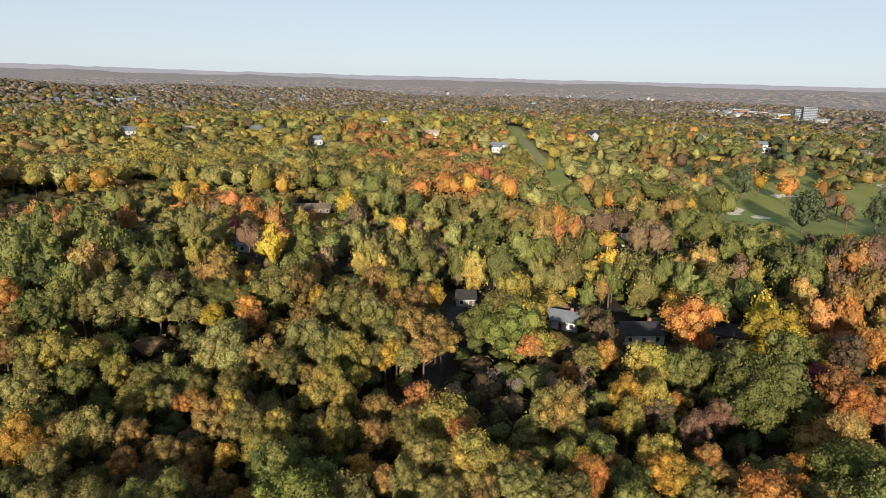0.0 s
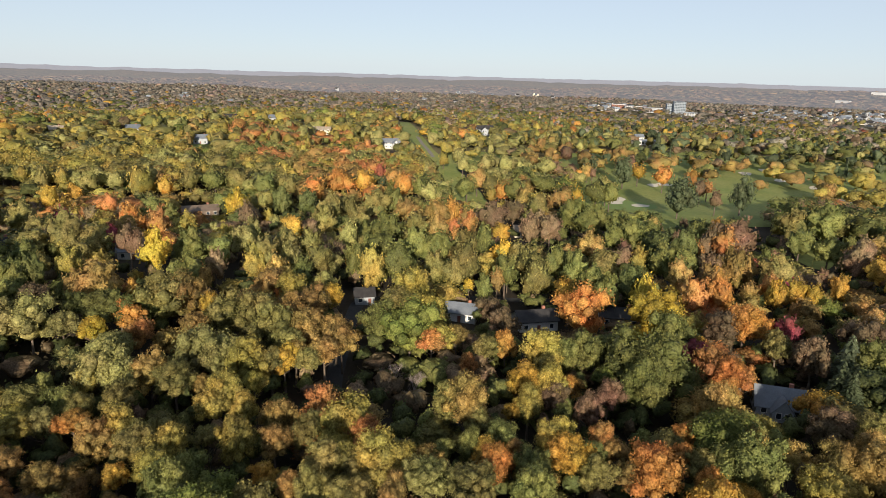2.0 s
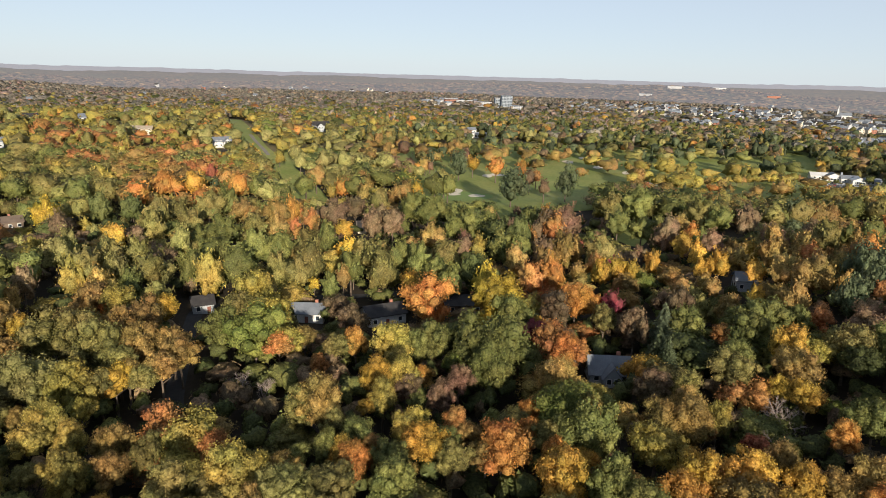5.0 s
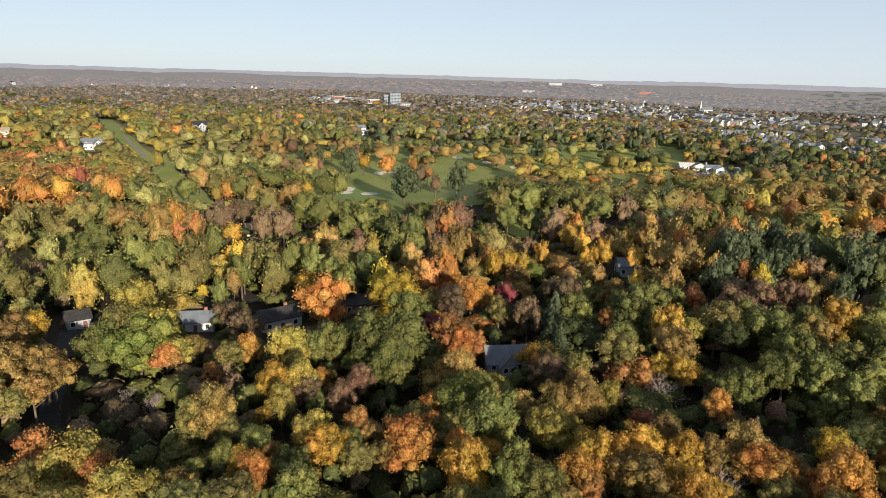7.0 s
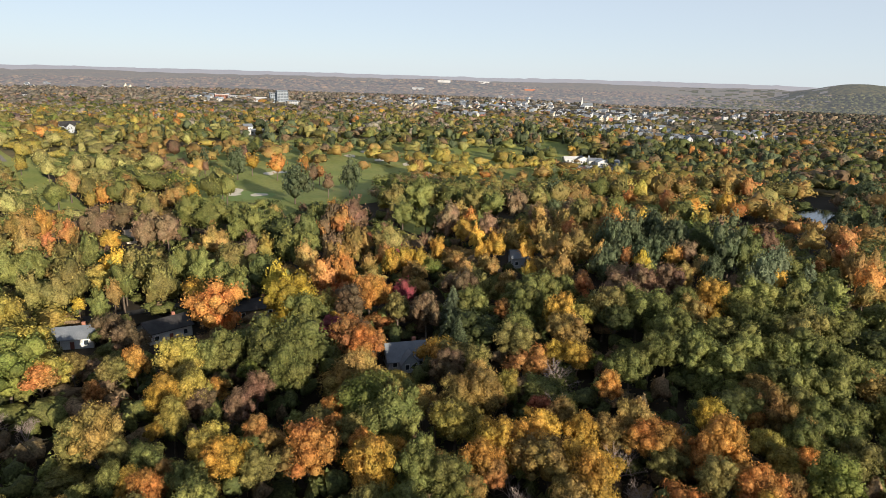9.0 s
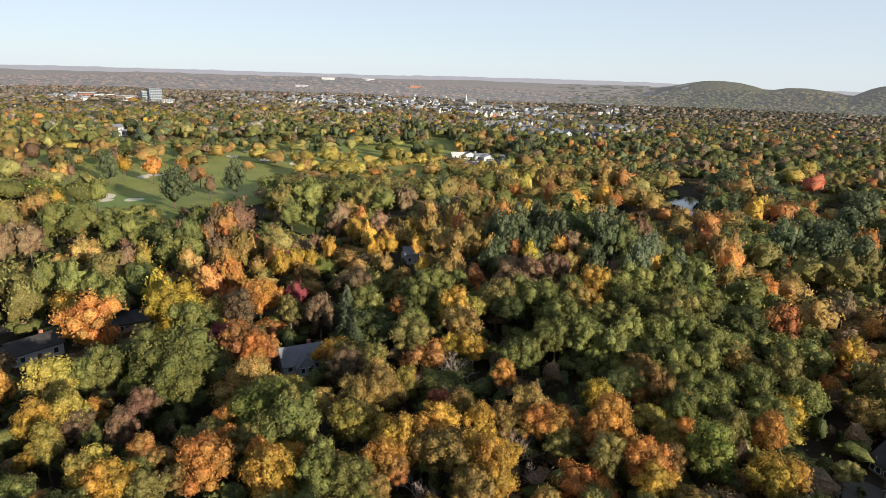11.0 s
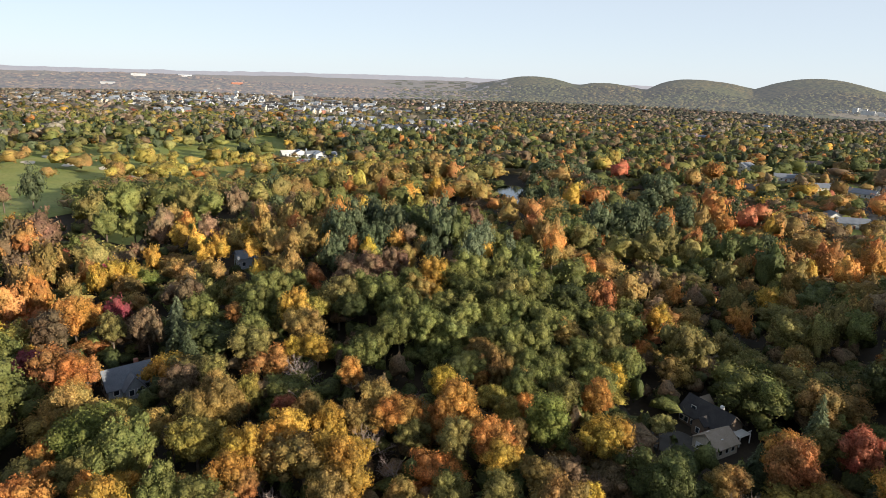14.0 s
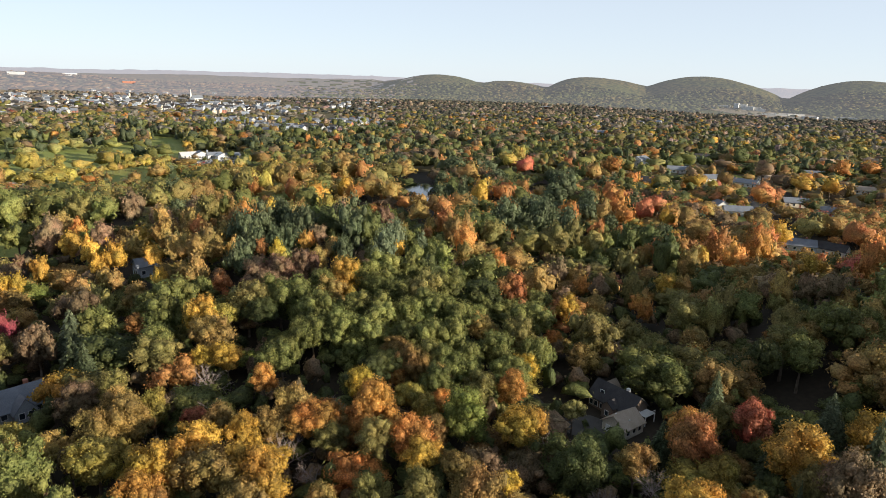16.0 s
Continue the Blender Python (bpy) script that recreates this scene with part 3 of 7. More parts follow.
# near houses in the woods
house(39.3, 156, 14, 10, 6.8, 2.6, 3.3, "grey_siding", "slate_shingle", "grey two-storey house with blue-grey gabled roof among trees", 1, True, 7, 4, wing=(4.4, 2.6, 0.2))
house(11.3, 188, -12, 10, 7, 2.9, 2.0, "white_siding", "slate_shingle", "white ranch house with grey roof in the woods", 1, True, 11, 2)
house(18.1, 186, 22, 12, 8, 3.2, 2.1, "white_siding", "dark_shingle", "white ranch house with dark roof in the woods", 1, True, 11, 3)
house(2.2, 197, 5, 6, 6, 2.8, 1.8, "grey_siding", "dark_shingle", "small grey house at the end of the lane", 1, False, 16, 2)
# dark shingle on the next two roofs stands in for shade
house(25.6, 197, 10, 12, 8, 3.0, 2.0, "brown_siding", "dark_shingle", "low house with dark roof behind trees", 1, True, 0, 2)
house(30.4, 232, 0, 9, 8, 3.2, 2.4, "grey_siding", "dark_shingle", "dark-roofed house behind a bright yellow tree", 1, True, 0, 2)
house(49.6, 228, 15, 7, 6, 3.6, 2.0, "grey_siding", "slate_shingle", "blue-grey house half hidden by golden trees", 1, True, 5, 2)
house(-11.6, 323, 5, 16, 8, 3.0, 1.8, "brown_siding", "brown_siding", "long low house with a reddish-brown roof beside a spruce", 1, True, 12, 2)
house(-17.3, 233, -8, 6.5, 5.5, 3.0, 2.0, "white_siding", "slate_shingle", "small pale house in dark woods", 1, True, 12, 2)
house(-26, 268, 5, 9, 7, 3.0, 2.0, "grey_siding", "dark_shingle", "small grey house in dark woods", 1, True, 10, 2)
house(16.5, 295, 10, 8, 7, 3.0, 2.0, "cream_siding", "tan_shingle", "small cream house showing between trunks", 1, False, 22, 2)


def brown_manor(az, r):
    ob = stand_at(az, r, -35, "manor_house", "large brown house with dark roofs and a sunlit tan garage roof", "house")
    ob.scale = (0.84, 0.84, 0.84)
    solid("body", *gable_walls(13.5, 8, 3.4, 3.4), "brown_siding", ob)
    # roof colours carry the light: tan where sunlit, dark where shaded
    roof_ob = solid("roof", *gable_roof(13.5, 8, 3.4, 3.4, 0.6), "dark_shingle", ob)
    solid("garage_body", *gable_walls(8, 7, 2.7, 2.4, False, ox=7.4, oy=-7.2), "cream_siding", ob)
    solid("garage_roof", *gable_roof(8, 7, 2.7, 2.4, 0.5, 0.22, False, ox=7.4, oy=-7.2), "tan_shingle", ob, "sunlit tan shingle roof")
    solid("porch_body", *gable_walls(3.2, 3.6, 3.6, 1.4, False, ox=1.2, oy=-4.6), "brown_siding", ob)
    solid("porch_roof", *gable_roof(3.2, 3.6, 3.6, 1.4, 0.3, 0.2, False, ox=1.2, oy=-4.6), "dark_shingle", ob)
    solid("end_body", *gable_walls(4.5, 5, 3.2, 2.6, False, ox=-5.6, oy=3.4), "brown_siding", ob)
    solid("end_roof", *gable_roof(4.5, 5, 3.2, 2.6, 0.4, 0.2, False, ox=-5.6, oy=3.4), "tan_shingle", ob)
    block("chimney", 2.2, 0.2, 5.6, 3.0, 1.0, 7.6, "trim_white", roof_ob, "white capped chimney")
    window(roof_ob, -3.4, -2.6, 4.0, 1.3, 1.5, "s")
    for k in (-1, 1):
        block("skylight", 7.4 + k * 1.9 - 0.3, -8.0, 3.85, 7.4 + k * 1.9 + 0.3, -7.3, 4.0, "trim_white", ob)
    for x in (-5.8, -4.2, -2.2):
        window(ob, x, -4.0, 0.9, 1.1, 1.4, "s")
    window(ob, 1.2, -6.2, 1.0, 1.0, 1.4, "s")
    block("door", 2.2, -6.27, 0, 3.0, -6.2, 2.0, "door_paint", ob)
    for y in (-9.6, -7.2, -5.0):
        window(ob, 10.9, y, 0.9, 1.0, 1.1, "e")
    block("garage_door", 5.0, -11.27, 0, 7.2, -11.2, 2.1, "trim_white", ob, "white garage door")
    block("garage_door", 7.7, -11.27, 0, 9.9, -11.2, 2.1, "trim_white", ob, "white garage door")
    window(ob, 6.75, 0.0, 1.0, 1.4, 1.6, "e")
    # white balcony rail at the gable end
    deck = block("deck", 6.9, -0.6, 2.4, 9.6, 3.6, 2.55, "trim_white", ob)
    block("rail", 9.5, -0.6, 3.35, 9.6, 3.6, 3.45, "trim_white", deck)
    for i in range(9):
        block("baluster", 9.5, -0.6 + i * 0.5, 2.55, 9.57, -0.53 + i * 0.5, 3.35, "trim_white", deck)
    for x, y in ((9.5, -0.5), (9.5, 3.5)):
        block("post", x - 0.1, y - 0.1, -0.6, x + 0.1, y + 0.1, 2.4, "trim_white", deck)
    keep_open(az, r, 9, 9)
    keep_open(az + 0.6, r - 9, 8, 8)
    keep_open(az + 3.2, r - 11, 7, 6)
    canopy_gap(az, r - 17, 8, 9)
    low_stand(az, r - 34, r, 9, 0.5)


brown_manor(92.0, 143)
blob_patch("motor_court", 89.3, 133, 5.2, 5.2, "shaded_paving", 0.16, "round grey paved motor court by a house", "court", 0.05, 32)
keep_open(89.3, 131, 6, 9)

# houses on the hill and in the suburb
house(-5.3, 659, 10, 17, 10, 5.6, 2.8, "white_siding", "slate_shingle", "large white house on the wooded hill", 2, True, 24, 6)
house(-1.3, 569, -8, 15, 9, 4.6, 2.2, "cream_siding", "tan_shingle", "cream house on the hillside road", 2, True, 24, 6)
house(4.6, 518, 15, 13, 9, 4.4, 2.8, "white_siding", "slate_shingle", "white house beside the grassy cut", 2, True, 24, 6, wing=(5, 4, 2))
house(-8.6, 690, 0, 14, 9, 5.0, 2.6, "white_siding", "dark_shingle", "white house among hill trees", 2, True, 20, 4)
house(-25.7, 592, 10, 14, 10, 5.6, 3.0, "white_siding", "slate_shingle", "white house at the edge of a clearing", 2, True, 24, 6)
house(-21.4, 593, -15, 12, 9, 5.0, 2.6, "cream_siding", "tan_shingle", "cream house behind autumn trees", 2, True, 20, 4)
house(-16.1, 582, 12, 11, 9, 5.0, 2.6, "white_siding", "slate_shingle", "white house behind autumn trees", 2, True, 20, 4)
house(-11.1, 519, -10, 10, 8, 4.2, 2.4, "grey_siding", "slate_shingle", "grey house on the hillside", 1, True, 50, 6)
house(12.7, 668, 20, 18, 10, 6.0, 3.2, "grey_siding", "dark_shingle", "grey hill house with several gables", 2, True, 18, 8, wing=(6, 5, -3))
for az, r, turn, w, d, st, wall, roof in (
        (91.6, 599, 62, 15, 10, 2, "white_siding", "slate_shingle"), (94.6, 564, 12, 16, 9, 1, "white_siding", "slate_shingle"),
        (92.4, 492, -6, 14, 9, 1, "grey_siding", "dark_shingle"), (97.1, 530, 25, 15, 9, 1, "cream_siding", "slate_shingle"),
        (99.9, 525, -20, 17, 9, 1, "white_siding", "slate_shingle"), (101.5, 560, 30, 14, 9, 1, "cream_siding", "tan_shingle"),
        (99.6, 416, 18, 16, 9, 1, "grey_siding", "slate_shingle"), (98.2, 428, -60, 9, 7, 1, "white_siding", "slate_shingle"),
        (104.3, 350, 10, 15, 9, 1, "grey_siding", "slate_shingle"), (106.6, 352, -15, 14, 9, 1, "white_siding", "dark_shingle"),
        (103.6, 470, 20, 15, 9, 1, "cream_siding", "slate_shingle"), (106.0, 455, -10, 14, 9, 1, "white_siding", "slate_shingle"),
        (96.4, 660, 15, 14, 9, 2, "white_siding", "dark_shingle"), (88.0, 900, 15, 14, 9, 2, "white_siding", "slate_shingle"),
        (104.5, 620, 10, 14, 9, 1, "white_siding", "slate_shingle"), (108.0, 560, 10, 14, 9, 1, "white_siding", "tan_shingle")):
    house(az, r, turn, w, d, 2.9 + 2.5 * (st - 1), 2.4, wall, roof, f"{wall.split('_')[0]} suburban house with {roof.split('_')[0]} roof and garden", st, True, 26, 2, "suburban houses")


def club_house():
    ob = stand_at(55.0, 578, 18, "clubhouse", "white clubhouse with many gables and a car park", "clubhouse")
    wings = ((-14, 9, 13, 8, 3.2, 2.0, True), (-5, 5, 8, 11, 3.6, 2.4, False), (5, 2, 12, 8, 3.0, 2.0, True), (9, -7, 8, 10, 3.0, 2.2, False), (19, -3, 11, 7, 2.8, 1.7, True))
    for i, (ox, oy, w, d, h, rise, along) in enumerate(wings):
        solid("wing_body", *gable_walls(w, d, h, rise, along, ox=ox, oy=oy), "white_siding", ob)
        solid("wing_roof", *gable_roof(w, d, h, rise, 0.5, 0.25, along, ox=ox, oy=oy), "white_roof" if i in (0, 3) else "slate_shingle", ob)
        for k in (-1, 0, 1):
            window(ob, ox + k * w * 0.27, oy - d / 2, 0.9, 1.3, 1.5, "s")
    block("chimney", -0.6, 2.4, 3.0, 0.6, 3.6, 7.0, "concrete_wall", ob)
    return ob


club_house()
blob_patch("car_park", 55.6, 556, 24, 10, "gravel_drive", 0.25, "pale car park below the clubhouse", "car park", 0.1, 51)


def hall(az, r, turn, w, d, h, wall, roof, label, windows=0, floors=1):
    """A flat-roofed building with rows of windows on its front."""
    ob = stand_at(az, r, turn, "large_building", label, "building")
    block("body", -w / 2, -d / 2, -3, w / 2, d / 2, h, wall, ob)
    block("roof", -w / 2 - 0.4, -d / 2 - 0.4, h, w / 2 + 0.4, d / 2 + 0.4, h + 0.7, roof, ob)
    for f in range(floors if windows else 0):
        for i in range(windows):
            x = (i + 0.5) / windows * w - w / 2
            block("window", x - w / windows * 0.33, -d / 2 - 0.15, 1.2 + f * h / floors, x + w / windows * 0.33, -d / 2, 1.2 + f * h / floors + h / floors * 0.5, "window_glass", ob)
    keep_open(az, r - 20, w * 0.55, d * 0.5 + 36, 0.2)
    return ob


hall(26.4, 712, 12, 21, 14, 4, "white_siding", "white_roof", "long white building with a pale roof", 6)
house(25.7, 728, 20, 9, 8, 6.0, 2.6, "white_siding", "slate_shingle", "white two-storey house beside a long hall", 2, False, 40, 4)
hall(34.7, 789, 0, 26, 14, 5, "brick_red", "white_roof", "low brown building with a pale roof", 6)
hall(28.6, 1330, 10, 21, 16, 23, "concrete_wall", "concrete_wall", "tall pale hospital tower with rows of windows", 7, 8)
hall(27.9, 1340, 10, 14, 16, 18, "concrete_wall", "white_roof", "pale concrete hospital wing beside the tower", 4, 6)
hall(26.6, 1360, 10, 38, 18, 8, "weathered_siding", "white_roof", "long white hospital wing", 10, 3)
hall(29.4, 1280, 5, 26, 16, 8, "weathered_siding", "concrete_wall", "pale hospital block below the tower", 6, 3)
hall(25.0, 1400, 8, 34, 16, 8, "weathered_siding", "white_roof", "grey-white block on the rise", 8, 3)
hall(23.8, 1420, 8, 26, 16, 10, "brick_red", "white_roof", "brick block on the rise", 6, 3)
for az, r, w, h in ((47.6, 1420, 46, 8), (49.2, 1400, 30, 9), (44.6, 1500, 30, 8), (41.5, 1560, 36, 8), (51.0, 1290, 36, 9), (57.5, 1500, 26, 9), (38.2, 1380, 34, 8),
                    (33.6, 1450, 34, 8), (35.4, 1250, 30, 7), (42.2, 2380, 60, 10), (45.5, 2450, 60, 10), (40.0, 2200, 50, 9), (49.5, 2300, 50, 9),
                    (99.2, 2180, 46, 14), (98.4, 2200, 18, 22), (100.2, 2160, 30, 10), (96.4, 2250, 60, 8), (103.6, 2020, 50, 9), (106.0, 1960, 80, 9), (101.6, 2100, 40, 7), (83.4, 1700, 40, 8), (97.5, 2230, 50, 9), (98.9, 2210, 26, 20), (99.8, 2190, 40, 12), (102.6, 2140, 60, 8), (104.6, 2080, 50, 8), (100.8, 2050, 46, 7)):
    hall(az, r, (az * 7) % 40 - 20, w * 0.75, 14, h * 0.7, "white_siding" if az > 90 else "weathered_siding" if int(az * 10) % 3 else "brick_red", "white_roof" if az > 90 else "concrete_wall", "flat-roofed town building among trees", 6 if r < 1900 else 0, 2)
spire = stand_at(54.4, 1500, 10, "church", "white church with a tall steeple above the town", "church")
solid("body", *gable_walls(22, 10, 8, 5), "white_siding", spire)
solid("roof", *gable_roof(22, 10, 8, 5), "slate_shingle", spire)
block("tower", -14, -1.6, -2, -10.8, 1.6, 14, "white_siding", spire)
solid("steeple", [(-14, -1.6, 14), (-10.8, -1.6, 14), (-10.8, 1.6, 14), (-14, 1.6, 14), (-12.4, 0, 27)], [(0, 1, 4), (1, 2, 4), (2, 3, 4), (3, 0, 4), (3, 2, 1, 0)], "white_roof", spire)


def town_house(w, d, h, rise, wall, roof, turned):
    ob = new("town_house")
    tagged(ob, f"{wall.split('_')[0]} gabled town house with {roof.split('_')[0]} roof", "house", "town houses")
    solid("body", *gable_walls(w, d, h, rise, not turned, -3), wall, ob)
    solid("roof", *gable_roof(w, d, h, rise, 0.5, 0.3, not turned), roof, ob)
    wy = -(w if turned else d) / 2
    for k in (-1, 1):
        for z in (1.0, 3.8):
            block("window", k * 2.2 - 0.6, wy - 0.08, z, k * 2.2 + 0.6, wy, z + 1.5, "window_glass", ob)
    return ob


TOWN = [town_house(9.5, 7.5, 5.4, 2.8, "weathered_siding", "slate_shingle", False), town_house(10, 7.5, 5.4, 3.0, "weathered_siding", "concrete_wall", True),
        town_house(9, 7, 5.2, 3.0, "cream_siding", "slate_shingle", True), town_house(11, 8, 5.6, 2.8, "weathered_siding", "dark_shingle", False),
        town_house(9, 7.5, 5.4, 2.8, "brick_red", "slate_shingle", False), town_house(11, 8, 4.4, 2.6, "weathered_siding", "concrete_wall", False)]
rng = np.random.default_rng(21)
quarters = ((62.2, 815, 4.5, 35, 40), (57.0, 960, 5.0, 90, 40), (66.0, 1000, 4.0, 80, 22), (46.5, 1400, 5.0, 110, 76), (53.0, 1300, 5.0, 140, 56), (59.0, 1350, 5.0, 160, 48),
            (40.5, 1450, 4.0, 120, 36), (44.0, 1090, 4.0, 60, 14), (35.0, 1500, 3.5, 160, 16), (23.5, 1480, 3.0, 120, 26), (68.0, 1500, 4.5, 200, 16), (-27.0, 1180, 4.0, 120, 12), (-16.0, 1450, 8.0, 250, 12),
            (3.0, 1700, 9.0, 300, 12), (86.5, 1050, 2.0, 60, 10), (95.0, 1300, 8.0, 250, 8), (13, 1900, 6.0, 250, 10), (50, 1750, 7.0, 150, 26))
plots = []
for a0, r0, da, dr, count in quarters:
    for _ in range(count):
        a, r = a0 + rng.normal(0, 0.5) * da, r0 + rng.normal(0, 0.6) * dr
        x, y = polar(a, r)
        k = int(rng.choice(6, p=(0.3, 0.12, 0.16, 0.2, 0.12, 0.1)))
        plots.append((r, k, pose(x, y, land1(x, y) + 0.6, 0, 0, -a + rng.uniform(-50, 50))))
        OPEN_SPOTS.append((x * (1 - 16 / r), y * (1 - 16 / r), 7, 18, -a * D2R, 0.0))
plots.sort(key=lambda p: p[0])
first, rest = set(), []
for r, k, m in plots:
    if k not in first:
        first.add(k)
        TOWN[k].matrix_world = m
    elif len(rest) == 0 and sum(1 for p in plots if p[0] <= r) <= 285:
        copy_thing(TOWN[k], m)
    else:
        rest.append((k, m))


def far_houses():
    """The houses farthest off, too small to tell apart, in one mesh."""
    mats = ["weathered_siding", "cream_siding", "brick_red", "slate_shingle", "dark_shingle", "concrete_wall", "window_glass"]
    vs, fs, mi = [], [], []
    for k, m in rest:
        for p in TOWN[k].children:
            n = len(vs)
            vs += [(m @ v.co)[:] for v in p.data.vertices]
            fs += [tuple(i + n for i in q.vertices) for q in p.data.polygons]
            mi += [mats.index(p.data.materials[0].name)] * len(p.data.polygons)
    me = bpy.data.meshes.new("far_houses")
    me.from_pydata(vs, [], fs)
    for q in mats:
        me.materials.append(MATS[q])
    me.polygons.foreach_set("material_index", mi)
    me.update()
    tagged(new("far_houses", me), "white and brick houses scattered over the distant town", "houses", kind="stuff")


far_houses()


# ---- parked cars ----
surface("car_white", (0.7, 0.7, 0.7), (0.75, 0.75, 0.75), 2.0, 0.3, spec=0.6)
surface("car_silver", (0.35, 0.36, 0.38), (0.4, 0.41, 0.43), 2.0, 0.3, spec=0.6)
surface("car_dark", (0.03, 0.035, 0.045), (0.04, 0.045, 0.055), 2.0, 0.3, spec=0.6)
surface("car_red", (0.28, 0.03, 0.03), (0.3, 0.04, 0.04), 2.0, 0.3, spec=0.6)
surface("tyre_rubber", (0.02, 0.02, 0.02), (0.03, 0.03, 0.03), 5.0, 0.9)


def car(az, r, turn, paint):
    ob = stand_at(az, r, turn, "parked_car", f"{paint.split('_')[1]} car parked in the open", "car", "parked cars")
    lower = [(-2.2, -0.88, 0.35), (2.2, -0.88, 0.35), (2.2, 0.88, 0.35), (-2.2, 0.88, 0.35), (-2.15, -0.85, 0.85), (2.1, -0.85, 0.8), (2.1, 0.85, 0.8), (-2.15, 0.85, 0.85)]
    upper = [(-1.7, -0.8, 0.84), (1.0, -0.8, 0.82), (1.0, 0.8, 0.82), (-1.7, 0.8, 0.84), (-1.2, -0.66, 1.42), (0.4, -0.66, 1.44), (0.4, 0.66, 1.44), (-1.2, 0.66, 1.42)]
    faces = box(0, 0, 0, 1, 1, 1)[1]
    solid("body", lower, faces, paint, ob)
    cabin = solid("cabin", upper, faces, "window_glass", ob, "dark glass cabin")
    block("roof", -1.15, -0.62, 1.43, 0.35, 0.62, 1.47, paint, cabin)
    for x in (-1.35, 1.35):
        for y in (-0.82, 0.82):
            ring = [(x + 0.33 * math.cos(k * 0.785), y + s, 0.33 + 0.33 * math.sin(k * 0.785)) for s in (-0.1, 0.1) for k in range(8)]
            f = [tuple(range(7, -1, -1)), tuple(range(8, 16))] + [(k, (k + 1) % 8, 8 + (k + 1) % 8, 8 + k) for k in range(8)]
            solid("wheel", ring, f, "tyre_rubber", ob)


PAINTS = ("car_white", "car_silver", "car_dark", "car_white", "car_red")
for i in range(16):
    car(54.2 + i * 0.19, 553 + (i % 2) * 9 + (i * 0.618 % 1) * 1.5, 88 + (i * 37 % 9), PAINTS[i * 7 % 5])
for i, (az, r) in enumerate(((94.9, 548), (97.6, 515), (99.2, 402), (100.6, 512), (104.9, 338), (102.1, 455), (-0.9, 556), (-4.9, 644))):
    car(az, r, 40 + i * 53, PAINTS[(i * 3 + 2) % 5])

# ---- trees ----


def icosphere(sub):
    bm = bmesh.new()
    bmesh.ops.create_icosphere(bm, subdivisions=sub, radius=1)
    v = np.array([p.co[:] for p in bm.verts])
    bm.verts.index_update()
    f = np.array([[p.index for p in q.verts] for q in bm.faces])
    bm.free()
    return v, f


ICO, ICO_F = icosphere(1)


def unit(v):
    return v / np.maximum(np.linalg.norm(v, axis=-1, keepdims=True), 1e-9)


def leaf_triangles(rng, at, normal, size):
    """One leafy spray at each place, facing roughly along its normal."""
    n = unit(normal)
    t = unit(np.cross(n, rng.normal(size=n.shape)))
    b = np.cross(n, t)
    out = []
    for k in range(3):
        ang = k * 2.094 + rng.uniform(-0.4, 0.4, len(n))
        s = size * rng.uniform(0.7, 1.15, len(n))
        out.append(at + (t * np.cos(ang)[:, None] + b * np.sin(ang)[:, None]) * s[:, None] + n * (rng.uniform(-0.25, 0.25, len(n)) * size)[:, None])
    verts = np.stack(out, 1).reshape(-1, 3)
    return verts, np.arange(len(verts)).reshape(-1, 3)


def joined(parts):
    vs, fs, n = [], [], 0
    for v, f in parts:
        vs.append(v)
        fs.append(f + n)
        n += len(v)
    return np.concatenate(vs), np.concatenate(fs)


def leafy_crown(seed, lobes, count, leaf, tall, core=0.86, flat=0.0, loose=0.6):
    """A crown about one metre in radius round the origin: many leafy clumps set on the boughs, with clefts between."""
    rng = np.random.default_rng(seed)
    ball, ball_f = ICO, ICO_F
    k = np.arange(lobes) + 0.5
    up = 1 - 1.58 * k / lobes
    turn = k * 2.39996 + rng.normal(0, 0.4, lobes)
    flatr = np.sqrt(np.clip(1 - up ** 2, 0, 1))
    d = unit(np.stack([flatr * np.cos(turn), flatr * np.sin(turn), up], 1) + rng.normal(0, 0.17, (lobes, 3)))
    # boughs: some reach out, some stay back
    reach = 0.66 + 0.08 * np.sin(3 * turn + rng.uniform(0, 6)) + rng.normal(0, 0.13, lobes)
    c = d * np.clip(reach, 0.40, 0.92)[:, None] * (rng.uniform(0.82, 1.15), rng.uniform(0.82, 1.15), 1.0)
    c[:, :2] += c[:, 2:3] * rng.normal(0, 0.13, 2)
    c[:, 2] *= 1 - flat
    rad = rng.uniform(0.7, 1.4, lobes) * 1.42 / math.sqrt(lobes)
    c = np.concatenate([c, [[0, 0, 0.08], [0, 0, -0.35]]])
    rad = np.concatenate([rad, [0.62, 0.5]])
    n = len(rad)
    tries = count * 5
    pick = rng.choice(n, tries, p=rad ** 2 / (rad ** 2).sum())
    dirs = unit(rng.normal(size=(tries, 3)))
    pts = c[pick] + dirs * (rad[pick] * rng.uniform(0.78, 1.25, tries))[:, None]
    inside = np.zeros(tries, bool)
    for i in range(n):
        inside |= (np.linalg.norm(pts - c[i], axis=1) < rad[i] * 0.85) & (pick != i)
    ok = ~inside & (dirs[:, 2] > -0.5 + 0.3 * rng.random(tries))
    pts, dirs = pts[ok][:count], dirs[ok][:count]
    v, f = leaf_triangles(rng, pts, dirs + rng.normal(0, loose, pts.shape) + (0, 0, 0.1), leaf * rng.uniform(0.75, 1.2, len(pts)))
    parts = [(v, f)]
    for i in range(n):
        parts.append((ball * rad[i] * core * rng.uniform(0.78, 1.16, (len(ball), 1)) + c[i], ball_f))
    v, f = joined(parts)
    return v * (1, 1, tall), f


ICOS = {1: (ICO, ICO_F), 2: icosphere(2), 3: icosphere(3)}


